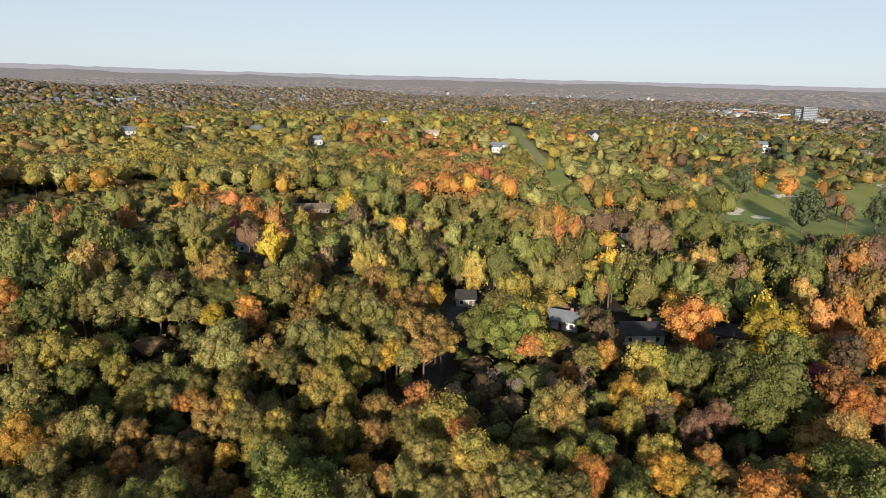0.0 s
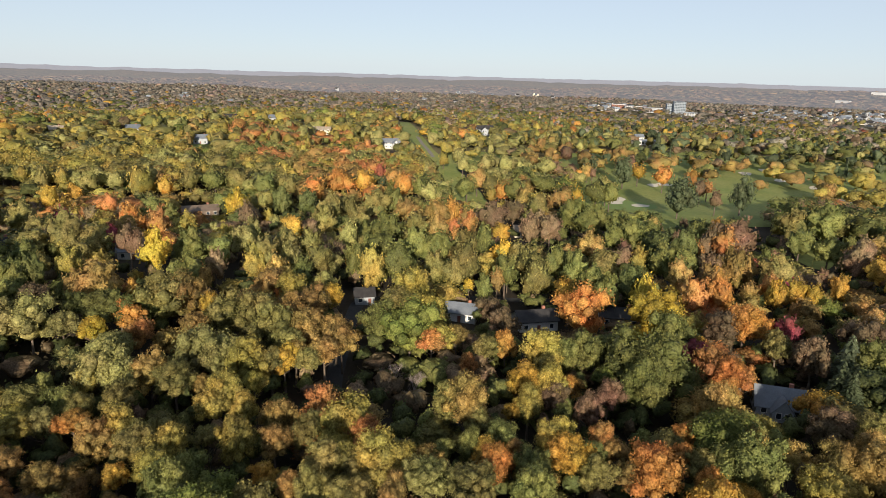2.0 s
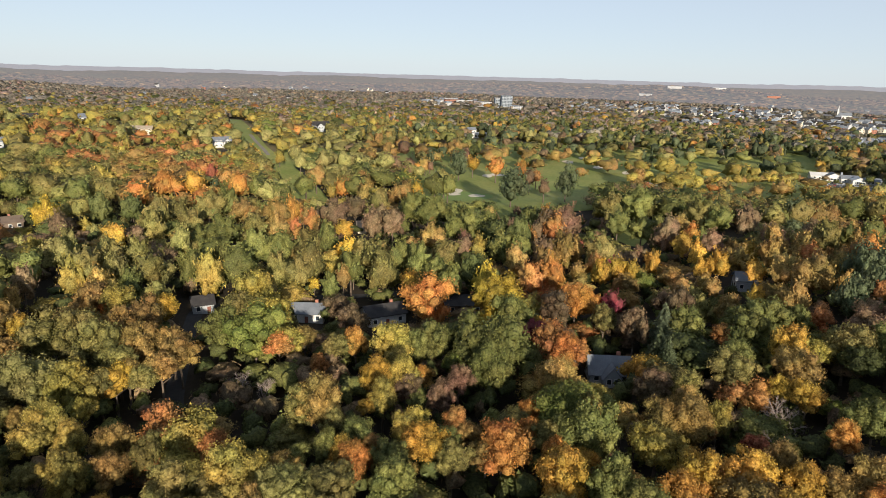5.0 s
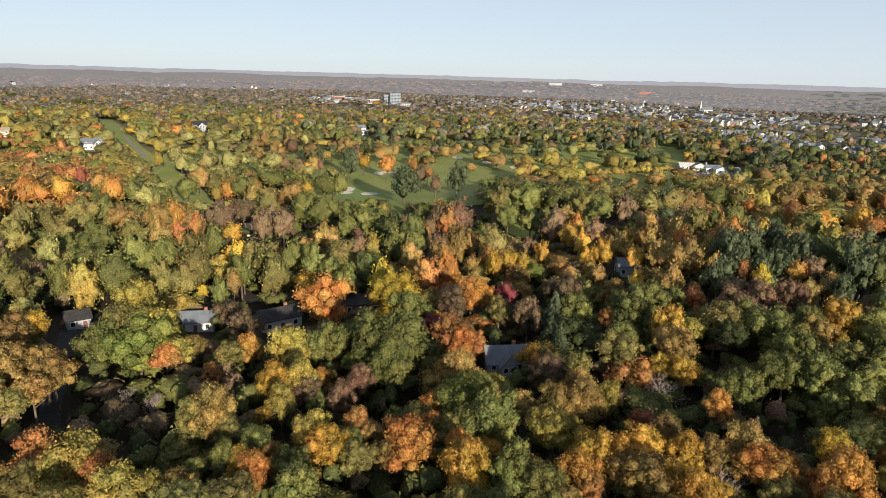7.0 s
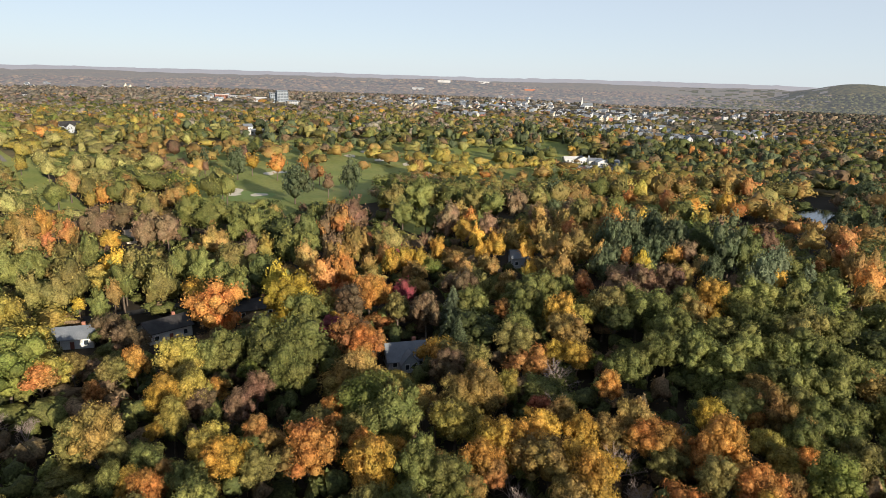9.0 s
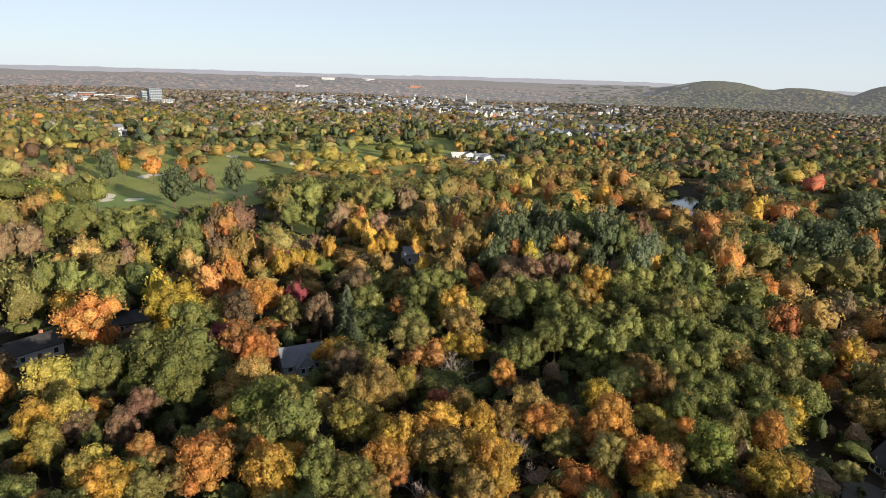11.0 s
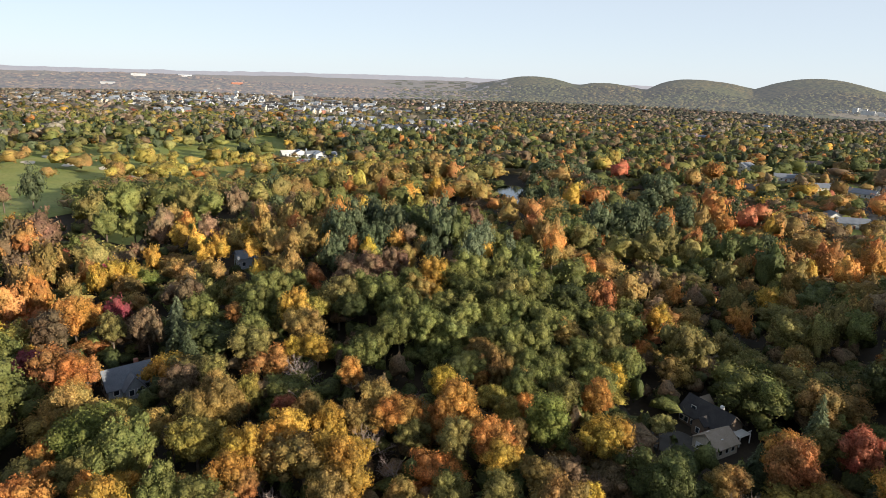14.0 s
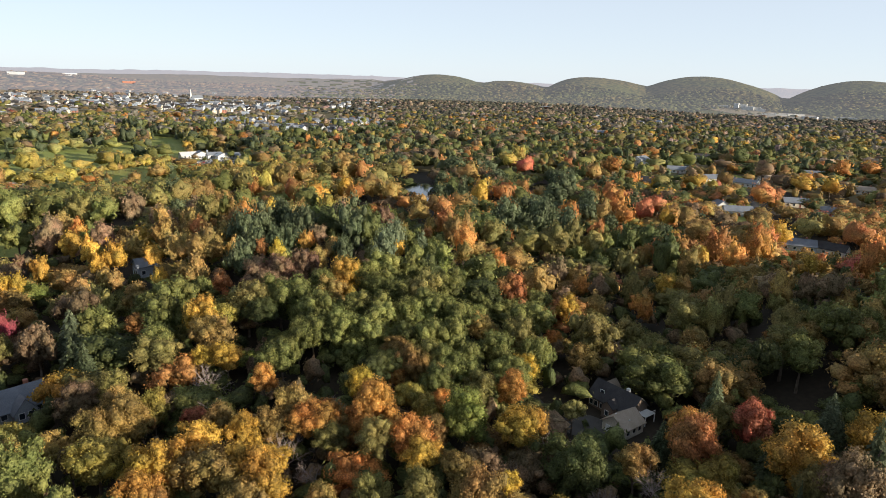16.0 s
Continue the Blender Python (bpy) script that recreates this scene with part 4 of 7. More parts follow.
def mound_crown(seed, sub, lobes, sprays, leaf, tall):
    """A closed crown of rounded boughs with creases between, roughened by leaf sprays."""
    rng = np.random.default_rng(seed)
    d, f = ICOS[sub]
    k = np.arange(lobes) + 0.5
    up = 1 - 1.7 * k / lobes
    turn = k * 2.39996 + rng.normal(0, 0.4, lobes)
    flatr = np.sqrt(1 - up ** 2)
    axis = unit(np.stack([flatr * np.cos(turn), flatr * np.sin(turn), up], 1) + rng.normal(0, 0.18, (lobes, 3)))
    size = rng.uniform(0.65, 1.3, lobes) * 1.5 / math.sqrt(lobes)
    high = rng.uniform(0.2, 0.6, lobes)

    def reach(q):
        ang = np.arccos(np.clip(q @ axis.T, -1, 1)) / size
        return 0.52 + (high * np.sqrt(np.clip(1 - ang ** 2 * 0.8, 0, 1))).max(1)

    mass = d * (reach(d) * rng.uniform(0.78, 0.98, len(d)))[:, None]
    parts = [(mass, f[mass[f][:, :, 2].mean(1) > -0.5])]
    q = unit(rng.normal(size=(sprays, 3)) + (0, 0, 0.35))
    at = q * (reach(q) * rng.uniform(0.9, 1.1, sprays))[:, None]
    near = (q @ axis.T / size).argmax(1)
    out = q + 0.9 * (q - axis[near]) / size[near][:, None] + rng.normal(0, 0.45, q.shape)
    parts.append(leaf_triangles(rng, at, out, leaf * rng.uniform(0.7, 1.2, sprays)))
    v, f = joined(parts)
    return v * (rng.uniform(0.85, 1.12), rng.uniform(0.85, 1.12), tall), f


def tiny_crown(seed, tall):
    """A crown far off: two ragged tiers and a top."""
    rng = np.random.default_rng(seed)
    ang = np.arange(5) * 1.2566 + rng.uniform(-0.45, 0.45, 5)
    rim = np.stack([np.cos(ang), np.sin(ang), rng.uniform(-0.7, 0.1, 5)], 1) * rng.uniform(0.55, 1.25, (5, 1))
    mid = np.stack([np.cos(ang + 0.6), np.sin(ang + 0.6), rng.uniform(0.1, 1.1, 5)], 1) * rng.uniform(0.35, 0.85, (5, 1))
    v = np.concatenate([rim, mid, [[rng.normal(0, 0.15), rng.normal(0, 0.15), rng.uniform(0.75, 1.1)]]])
    f = []
    for i in range(5):
        j = (i + 1) % 5
        f += [(i, j, 5 + i), (j, 5 + j, 5 + i), (5 + i, 5 + j, 10)]
    return v * (1, 1, tall), np.array(f)


def conifer_crown(seed, count, width):
    """Whorls of drooping boughs on a narrow cone, from -1 to 1 in height and about one in radius."""
    rng = np.random.default_rng(seed)
    z = 1 - 2 * rng.uniform(0, 1, count) ** 0.62
    z = np.round(z * 9 + rng.uniform(-0.4, 0.4, count)) / 9 + rng.normal(0, 0.05, count)
    z = np.clip(z, -0.97, 0.96)
    reach = ((1 - z) / 2) ** 0.72 * rng.uniform(0.5, 1.12, count) + 0.05
    ang = rng.uniform(0, 6.283, count)
    half = width * rng.uniform(0.7, 1.3, count)
    droop = 0.10 * reach
    inner = np.stack([np.cos(ang) * reach * 0.12, np.sin(ang) * reach * 0.12, z + 0.07], 1)
    o1 = np.stack([np.cos(ang - half) * reach * 0.85, np.sin(ang - half) * reach * 0.85, z - droop + rng.normal(0, 0.02, count)], 1)
    o2 = np.stack([np.cos(ang + half) * reach, np.sin(ang + half) * reach, z - droop + rng.normal(0, 0.02, count)], 1)
    v = np.stack([inner, o1, o2], 1).reshape(-1, 3)
    k = 7
    a = np.arange(k) * 6.283 / k
    cone = np.concatenate([np.stack([np.cos(a) * 0.4, np.sin(a) * 0.4, np.full(k, -0.95)], 1), [[0, 0, 0.8]]])
    cf = np.array([(i, (i + 1) % k, k) for i in range(k)])
    return joined([(v, np.arange(len(v)).reshape(-1, 3)), (cone, cf)])


def limb(p, q, r0, r1, sides=4):
    p, q = np.array(p, float), np.array(q, float)
    ax = unit(q - p)
    t = unit(np.cross(ax, (0.31, 0.95, 0.05)))
    b = np.cross(ax, t)
    a = np.arange(sides) * 2 * math.pi / sides
    ring = np.cos(a)[:, None] * t + np.sin(a)[:, None] * b
    v = np.concatenate([p + ring * r0, q + ring * r1])
    f = []
    for i in range(sides):
        j = (i + 1) % sides
        f += [(i, j, j + sides), (i, j + sides, i + sides)]
    return v, np.array(f)


def trunk_shape(seed):
    """A tapered, slightly bent trunk with limbs, one high; the crown hides its upper half."""
    rng = np.random.default_rng(seed)
    knots = [np.array((0, 0, -0.04)), np.array((0.01, 0.0, 0.25)), np.array((rng.normal(0, 0.02), rng.normal(0, 0.02), 0.5)), np.array((rng.normal(0, 0.03), rng.normal(0, 0.03), 0.8))]
    rr = (0.026, 0.018, 0.014, 0.006)
    parts = [limb(knots[i], knots[i + 1], rr[i], rr[i + 1], 6) for i in range(3)]
    for i in range(6):
        a, z = i * 1.05 + rng.uniform(-0.3, 0.3), rng.uniform(0.35, 0.65)
        s = np.array((0, 0, z))
        e = s + np.array((math.cos(a) * 0.17, math.sin(a) * 0.17, 0.15))
        parts.append(limb(s, e, 0.009, 0.003, 4))
    return joined(parts)


def bare_shape(seed, depth=5, spread=0.5):
    """Trunk, limbs and twigs of a leafless tree, one high."""
    rng = np.random.default_rng(seed)
    parts = []

    def grow(p, way, length, rad, level):
        q = p + way * length
        parts.append(limb(p, q, rad, rad * 0.62, 5 if level < 2 else 3))
        if level >= depth:
            return
        for _ in range(3 if level else 5):
            w = unit(way + rng.normal(0, spread, 3) + (0, 0, 0.12))
            grow(q - way * length * rng.uniform(0, 0.25), w, length * rng.uniform(0.6, 0.82), rad * 0.58, level + 1)
    grow(np.array((0, 0, -0.03)), np.array((0, 0, 1.0)), 0.3, 0.022, 0)
    return joined(parts)


TALL = (0.86, 1.0, 1.15, 0.8, 1.05, 0.92, 1.25)
LEAF_NEAR = [leafy_crown(100 + i, 34 + 3 * (i % 4), 2900, 0.038, TALL[i], 0.84, 0.1 * (i % 2), 0.7) for i in range(7)]
LEAF_SIDE = [leafy_crown(200 + i, 26 + 2 * (i % 4), 1500, 0.050, TALL[i], 0.84, 0.1 * (i % 2), 0.7) for i in range(6)]
LEAF_MID = [mound_crown(300 + i, 3, 22 + 2 * (i % 4), 470, 0.078, TALL[i % 7]) for i in range(9)]
LEAF_MIST = [mound_crown(350 + i, 2, 15 + i % 4, 230, 0.095, TALL[i % 7]) for i in range(9)]
LEAF_FAR = [mound_crown(400 + i, 2, 9 + i % 3, 36, 0.16, TALL[i % 7] * 0.95) for i in range(9)]
LEAF_TINY = [tiny_crown(500 + i, 0.85) for i in range(9)]
FIR_NEAR = [conifer_crown(600 + i, 1300, 0.16) for i in range(3)]
FIR_MID = [conifer_crown(620 + i, 360, 0.24) for i in range(3)]
FIR_FAR = [conifer_crown(640 + i, 50, 0.5) for i in range(3)]
PINES = [leafy_crown(660 + i, 16 + i, 620, 0.075, 1.15, 0.7, 0.0, 0.8) for i in range(4)]
TRUNKS = [trunk_shape(700 + i) for i in range(3)]

NEEDLES = ("needle_green", "needle_pale", "needle_blue")
PLACED = []          # x, y, crown radius of every tree set so far
GROWN = []           # and its look
JOBS = {}            # trees that stand in joined woods


def shared(name, arrays):
    return [mesh_of(name, v, f, (None,), None, True) for v, f in arrays]


NEAR_ME, SIDE_ME, FIR_ME = shared("crown", LEAF_NEAR), shared("crown", LEAF_SIDE), shared("crown", FIR_NEAR)
TRUNK_ME = [mesh_of("trunk", v, f, ("bark",), None, True) for v, f in TRUNKS]
BARE_ME = [mesh_of("crown", *bare_shape(750 + i, 5, 0.5), ("bare_twig",)) for i in range(3)]
LOOKS = {"oak_green": "green", "deep_green": "dark green", "olive": "olive green", "yellow_green": "yellow-green", "fresh_green": "bright green",
         "pale_green": "pale silvery green", "ochre": "ochre", "gold": "golden", "yellow": "bright yellow", "orange": "orange", "rust": "rust-brown",
         "red": "red", "crimson": "dark crimson", "brown": "dull brown", "mauve": "thin mauve-brown", "needle_green": "dark green",
         "needle_pale": "grey-green", "needle_blue": "blue-grey"}


KINDS = {"orange": "maple_tree", "red": "maple_tree", "crimson": "maple_tree", "yellow": "maple_tree", "gold": "maple_tree", "rust": "maple_tree",
         "olive": "hickory_tree", "ochre": "hickory_tree", "yellow_green": "hickory_tree", "pale_green": "poplar_tree", "brown": "beech_tree", "mauve": "beech_tree"}


def child(name, me, parent, mat=None):
    ob = new(name, me)
    ob.parent = parent
    if mat:
        ob.material_slots[0].link = 'OBJECT'
        ob.material_slots[0].material = MATS[mat]
    return ob


def tree(x, y, radius, height, look_of, variant=None):
    """One tree as a thing of its own: trunk and crown."""
    k = len(PLACED) if variant is None else variant
    PLACED.append((x, y, radius))
    GROWN.append(look_of)
    fir = look_of in NEEDLES
    r = math.hypot(x, y)
    if r > 185:
        look_of = "mauve" if look_of == "bare" else look_of
        JOBS.setdefault("mid" if r < 310 else "mist" if r < 660 else "far", []).append((x, y, radius, height, look_of, k))
        return None
    kind = "bare_tree" if look_of == "bare" else "spruce_tree" if fir else KINDS.get(look_of, "oak_tree")
    ob = new(kind)
    ob.matrix_world = pose(x, y, land1(x, y), 0, 0, (k * 137.5) % 360)
    if look_of == "bare":
        b = child("crown", BARE_ME[k % 3], ob)
        b.scale = (height, height, height)
        return tagged(ob, "leafless grey tree with fine bare branches in the woods", "tree", "bare trees")
    trunk = child("trunk", TRUNK_ME[k % 3], ob)
    trunk.scale = (height, height, height * 0.9)
    if fir:
        crown = child("crown", FIR_ME[k % 3], ob, look_of)
        half = height * 0.46
        crown.scale, crown.location = (radius, radius, half), (0, 0, height - half)
        return tagged(ob, f"{LOOKS[look_of]} spruce with drooping tiered boughs", "tree", "spruces")
    crown = child("crown", (NEAR_ME if r < 138 else SIDE_ME)[k % (7 if r < 138 else 6)], ob, look_of)
    half = min(height * 0.5, radius * 1.3)
    crown.scale, crown.location = (radius * (1.02 + 0.28 * (k * 0.618 % 1)), radius * (1.02 + 0.28 * (k * 0.414 % 1)), half), (0, 0, height - half)
    word = kind.split("_")[0]
    return tagged(ob, f"{LOOKS[look_of]} autumn {word} with a dense rounded crown", "tree", f"{word}s of the near woods")


# trees that stand out by colour or shape
tree(-58.2, 81.2, 4.7, 15.8, "olive")
tree(-68.0, 89.6, 2.8, 11.9, "oak_green")
tree(-64.8, 93.4, 3.1, 12.6, "olive")
tree(-67.7, 98.6, 3.0, 12.2, "ochre")
tree(-72.8, 99.7, 3.9, 14.3, "gold")
tree(-75.2, 102.8, 4.3, 15.1, "oak_green")
tree(-82.2, 114.9, 4.0, 14.5, "olive")
tree(-87.2, 125.7, 2.9, 12.0, "olive")
tree(-90.7, 130.5, 3.0, 12.2, "olive")
tree(-94.6, 130.0, 3.7, 13.8, "ochre")
tree(-93.8, 143.6, 3.9, 14.3, "oak_green")
tree(-97.8, 146.2, 4.8, 16.1, "oak_green")
tree(-105.4, 148.6, 4.1, 14.7, "orange")
tree(-108.7, 155.4, 5.1, 16.8, "oak_green")
tree(-104.1, 159.6, 5.2, 16.8, "deep_green")
tree(-113.7, 166.1, 5.4, 17.4, "oak_green")
tree(-120.8, 177.8, 5.7, 18.1, "oak_green")
tree(-166.4, 243.6, 5.2, 16.9, "mauve")
tree(-225.3, 334.7, 7.9, 19.5, "ochre")
tree(-46.0, 87.0, 3.1, 12.5, "oak_green")
tree(-52.7, 84.7, 3.6, 13.6, "olive")
tree(-54.0, 98.1, 2.3, 10.7, "rust")
tree(-55.7, 105.0, 2.9, 12.2, "ochre")
tree(-63.0, 102.6, 4.2, 14.7, "olive")
tree(-60.4, 116.4, 3.6, 13.5, "yellow_green")
tree(-75.7, 122.0, 3.4, 13.2, "oak_green")
tree(-68.5, 126.4, 3.1, 12.5, "yellow_green")
tree(-77.9, 130.8, 4.3, 15.0, "yellow_green")
tree(-84.0, 129.7, 4.3, 15.1, "yellow_green")
tree(-73.3, 136.8, 2.2, 10.6, "oak_green")
tree(-83.0, 151.8, 5.5, 17.6, "pale_green")
tree(-88.5, 150.1, 4.0, 14.4, "olive")
tree(-92.6, 148.8, 4.8, 16.1, "oak_green")
tree(-95.9, 160.3, 4.2, 14.9, "oak_green")
tree(-99.7, 162.1, 4.3, 15.0, "oak_green")
tree(-96.7, 167.9, 6.1, 18.8, "ochre")
tree(-93.6, 172.1, 4.4, 15.3, "ochre")
tree(-106.5, 169.6, 4.5, 15.4, "oak_green")
tree(-94.4, 182.1, 4.6, 15.6, "oak_green")
tree(-111.9, 174.7, 5.6, 17.7, "oak_green")
tree(-101.3, 181.5, 5.6, 17.7, "oak_green")
tree(-113.2, 187.3, 4.9, 16.2, "olive")
tree(-123.9, 193.4, 5.1, 16.7, "oak_green")
tree(-145.5, 282.6, 9.4, 19.5, "oak_green")
tree(-175.0, 328.2, 9.2, 19.5, "gold")
tree(-189.5, 328.4, 5.6, 16.5, "gold")
tree(-211.3, 331.2, 6.8, 18.7, "yellow_green")
tree(-204.7, 339.7, 5.8, 17.0, "pale_green")
tree(-42.8, 89.9, 2.6, 11.5, "oak_green")
tree(-35.8, 93.1, 2.1, 10.4, "ochre")
tree(-48.0, 100.2, 2.8, 11.9, "ochre")
tree(-43.6, 110.3, 3.5, 13.4, "ochre")
tree(-49.7, 117.8, 2.8, 11.9, "orange")
tree(-55.2, 117.2, 2.5, 11.3, "pale_green")
tree(-50.3, 123.1, 2.9, 12.1, "olive")
tree(-61.2, 124.0, 3.3, 13.0, "olive")
tree(-52.5, 131.8, 2.4, 11.1, "yellow_green")
tree(-64.8, 155.0, 3.9, 14.1, "pale_green")
tree(-71.7, 154.5, 4.7, 15.9, "pale_green")
tree(-78.3, 154.1, 4.8, 16.0, "pale_green")
tree(-65.4, 165.3, 3.3, 12.8, "oak_green")
tree(-74.2, 164.1, 4.1, 14.6, "brown")
tree(-68.0, 174.2, 4.2, 14.9, "ochre")
tree(-82.5, 169.4, 3.4, 13.2, "oak_green")
tree(-83.0, 175.0, 3.5, 13.3, "oak_green")
tree(-80.4, 179.5, 4.0, 14.4, "oak_green")
tree(-89.8, 179.8, 4.1, 14.5, "oak_green")
tree(-86.3, 182.7, 2.7, 11.7, "oak_green")
tree(-74.7, 188.3, 4.1, 14.6, "yellow_green")
tree(-74.4, 192.5, 4.6, 15.7, "olive")
tree(-98.4, 227.5, 4.4, 15.2, "olive")
tree(-119.8, 240.0, 4.7, 15.9, "rust")
tree(-119.7, 264.0, 6.4, 19.4, "olive")
tree(-112.7, 281.7, 3.6, 12.8, "crimson")
tree(-138.7, 279.0, 6.9, 19.0, "olive")
tree(-116.3, 294.9, 5.5, 16.3, "gold")
tree(-129.2, 314.4, 5.0, 15.4, "gold")
tree(-139.3, 356.2, 5.6, 16.6, "yellow_green")
tree(-148.2, 354.9, 5.7, 16.6, "olive")
tree(-175.7, 350.8, 5.8, 16.8, "yellow_green")
tree(-161.9, 365.1, 4.9, 15.2, "yellow_green")
tree(-172.1, 366.7, 5.0, 15.3, "pale_green")
tree(-30.0, 89.2, 2.0, 10.2, "orange")
tree(-27.5, 93.8, 4.1, 14.6, "oak_green")
tree(-31.4, 101.0, 3.2, 12.8, "yellow_green")
tree(-37.4, 100.9, 2.2, 10.6, "gold")
tree(-30.9, 106.6, 3.4, 13.1, "yellow_green")
tree(-36.3, 108.0, 4.0, 14.4, "olive")
tree(-40.3, 113.5, 3.6, 13.5, "yellow_green")
tree(-44.0, 124.9, 3.5, 13.4, "olive")
tree(-40.3, 134.3, 4.0, 14.4, "ochre")
tree(-46.1, 132.6, 4.0, 14.4, "pale_green")
tree(-49.7, 135.0, 4.8, 16.0, "pale_green")
tree(-50.4, 145.5, 4.3, 15.1, "pale_green")
tree(-47.6, 153.3, 3.0, 12.3, "rust")
tree(-58.3, 154.6, 3.2, 12.8, "yellow")
tree(-51.4, 160.5, 3.5, 13.4, "orange")
tree(-54.2, 162.2, 3.9, 14.3, "oak_green")
tree(-49.2, 166.9, 3.2, 12.7, "oak_green")
tree(-58.8, 163.9, 4.8, 16.1, "oak_green")
tree(-45.2, 168.4, 5.6, 17.8, "olive")
tree(-55.9, 178.4, 2.1, 10.5, "orange")
tree(-63.8, 176.1, 5.9, 18.5, "ochre")
tree(-54.6, 199.4, 5.8, 18.1, "yellow")
tree(-64.6, 209.1, 4.9, 16.3, "mauve")
tree(-73.9, 221.6, 2.5, 11.3, "crimson")
tree(-71.6, 247.1, 3.4, 13.2, "orange")
tree(-82.8, 269.7, 5.0, 16.5, "orange")
tree(-89.9, 269.4, 3.1, 12.6, "yellow_green")
tree(-97.9, 273.1, 4.1, 14.6, "brown")
tree(-102.6, 271.4, 3.2, 12.7, "yellow_green")
tree(-77.6, 286.7, 5.9, 18.4, "oak_green")
tree(-100.9, 303.7, 4.8, 14.9, "rust")
tree(-124.2, 329.4, 4.3, 14.1, "gold")
tree(-97.9, 341.6, 7.0, 19.1, "yellow_green")
tree(-111.4, 346.4, 6.3, 17.8, "pale_green")
tree(-122.9, 344.5, 6.3, 17.8, "olive")
tree(-21.4, 83.6, 6.1, 18.7, "fresh_green")
tree(-14.4, 88.8, 3.4, 13.1, "olive")
tree(-19.4, 91.3, 4.0, 14.3, "fresh_green")
tree(-26.2, 100.0, 3.2, 12.7, "oak_green")
tree(-18.5, 107.4, 3.6, 13.5, "yellow_green")
tree(-24.6, 111.6, 2.3, 10.8, "olive")
tree(-19.0, 119.3, 3.0, 12.3, "yellow_green")
tree(-25.3, 121.0, 3.0, 12.4, "yellow_green")
tree(-23.6, 124.9, 3.7, 13.8, "yellow_green")
tree(-34.6, 130.8, 3.9, 14.2, "olive")
tree(-29.5, 132.6, 2.0, 10.1, "ochre")
tree(-27.1, 140.3, 2.7, 11.7, "pale_green")
tree(-24.1, 144.0, 4.2, 14.7, "pale_green")
tree(-30.9, 143.1, 4.8, 16.2, "pale_green")
tree(-35.2, 157.3, 3.8, 13.9, "ochre")
tree(-28.4, 160.2, 5.3, 17.1, "olive")
tree(-34.6, 170.8, 3.2, 12.7, "gold")
tree(-40.8, 170.7, 4.8, 16.2, "ochre")
tree(-42.7, 185.7, 5.6, 17.8, "oak_green")
tree(-38.9, 187.4, 3.5, 13.3, "ochre")
tree(-37.5, 198.4, 3.7, 13.7, "brown")
tree(-37.7, 210.3, 4.8, 16.1, "oak_green")
tree(-47.4, 211.7, 4.9, 16.2, "oak_green")
tree(-65.6, 245.5, 5.1, 16.7, "rust")
tree(-58.8, 258.8, 5.9, 12.3, "yellow_green")
tree(-57.9, 276.9, 5.0, 10.2, "rust")
tree(-85.1, 338.0, 5.2, 15.7, "gold")
tree(-62.8, 346.1, 7.8, 19.5, "oak_green")
tree(-74.8, 345.8, 7.0, 19.1, "olive")
tree(-8.7, 94.6, 2.3, 10.8, "ochre")
tree(-13.2, 99.0, 2.1, 10.4, "gold")
tree(-12.2, 107.7, 3.0, 12.4, "ochre")
tree(-6.5, 109.9, 3.1, 12.4, "olive")
tree(-18.5, 131.1, 2.6, 11.4, "yellow_green")
tree(-15.7, 139.4, 3.4, 13.0, "olive")
tree(-20.9, 138.8, 4.0, 14.4, "yellow_green")
tree(-7.6, 140.2, 3.4, 13.1, "olive")
tree(-12.9, 140.8, 3.0, 12.4, "gold")
tree(-10.5, 143.3, 3.4, 13.2, "ochre")
tree(-12.5, 147.9, 4.2, 14.8, "olive")
tree(-8.4, 153.7, 5.1, 16.6, "ochre")
tree(-17.3, 154.1, 5.1, 16.7, "olive")
tree(-20.3, 155.2, 2.6, 11.4, "brown")
tree(-23.4, 158.9, 4.5, 15.4, "olive")
tree(-13.8, 162.9, 5.3, 17.2, "ochre")
tree(-21.3, 163.2, 5.3, 17.2, "olive")
tree(-13.6, 180.6, 4.6, 15.6, "yellow_green")
tree(-17.3, 185.1, 2.6, 11.4, "orange")
tree(-20.0, 186.3, 4.7, 15.9, "ochre")
tree(-11.3, 196.8, 4.0, 14.5, "oak_green")
tree(-18.8, 196.6, 4.5, 15.4, "ochre")
tree(-26.0, 200.4, 4.6, 15.6, "yellow_green")
tree(-22.8, 204.4, 6.5, 19.5, "olive")
tree(-15.9, 209.9, 4.8, 16.0, "pale_green")
tree(-18.7, 220.8, 6.0, 18.5, "olive")
tree(-33.0, 223.6, 4.6, 15.6, "pale_green")
tree(-30.3, 234.3, 4.8, 16.0, "pale_green")
tree(-18.0, 252.0, 5.1, 16.7, "gold")
tree(-37.8, 273.5, 4.9, 16.3, "brown")
tree(-44.3, 292.9, 6.3, 19.2, "yellow")
tree(-25.9, 305.3, 6.1, 17.4, "deep_green")
tree(-34.5, 309.5, 6.2, 17.6, "olive")
tree(-37.4, 336.1, 8.4, 19.5, "oak_green")
tree(-25.8, 338.9, 7.6, 19.5, "olive")
tree(-51.0, 348.7, 8.7, 19.5, "olive")
tree(-1.0, 90.4, 2.9, 12.1, "olive")
tree(2.5, 90.9, 2.9, 12.2, "olive")
tree(-4.8, 93.4, 3.0, 12.3, "olive")
tree(2.5, 98.3, 3.1, 12.5, "olive")
tree(-3.4, 98.8, 3.6, 13.6, "olive")
tree(-0.3, 101.4, 3.2, 12.6, "yellow_green")
tree(4.7, 107.7, 3.0, 12.3, "rust")
tree(-4.0, 143.5, 4.1, 14.6, "ochre")
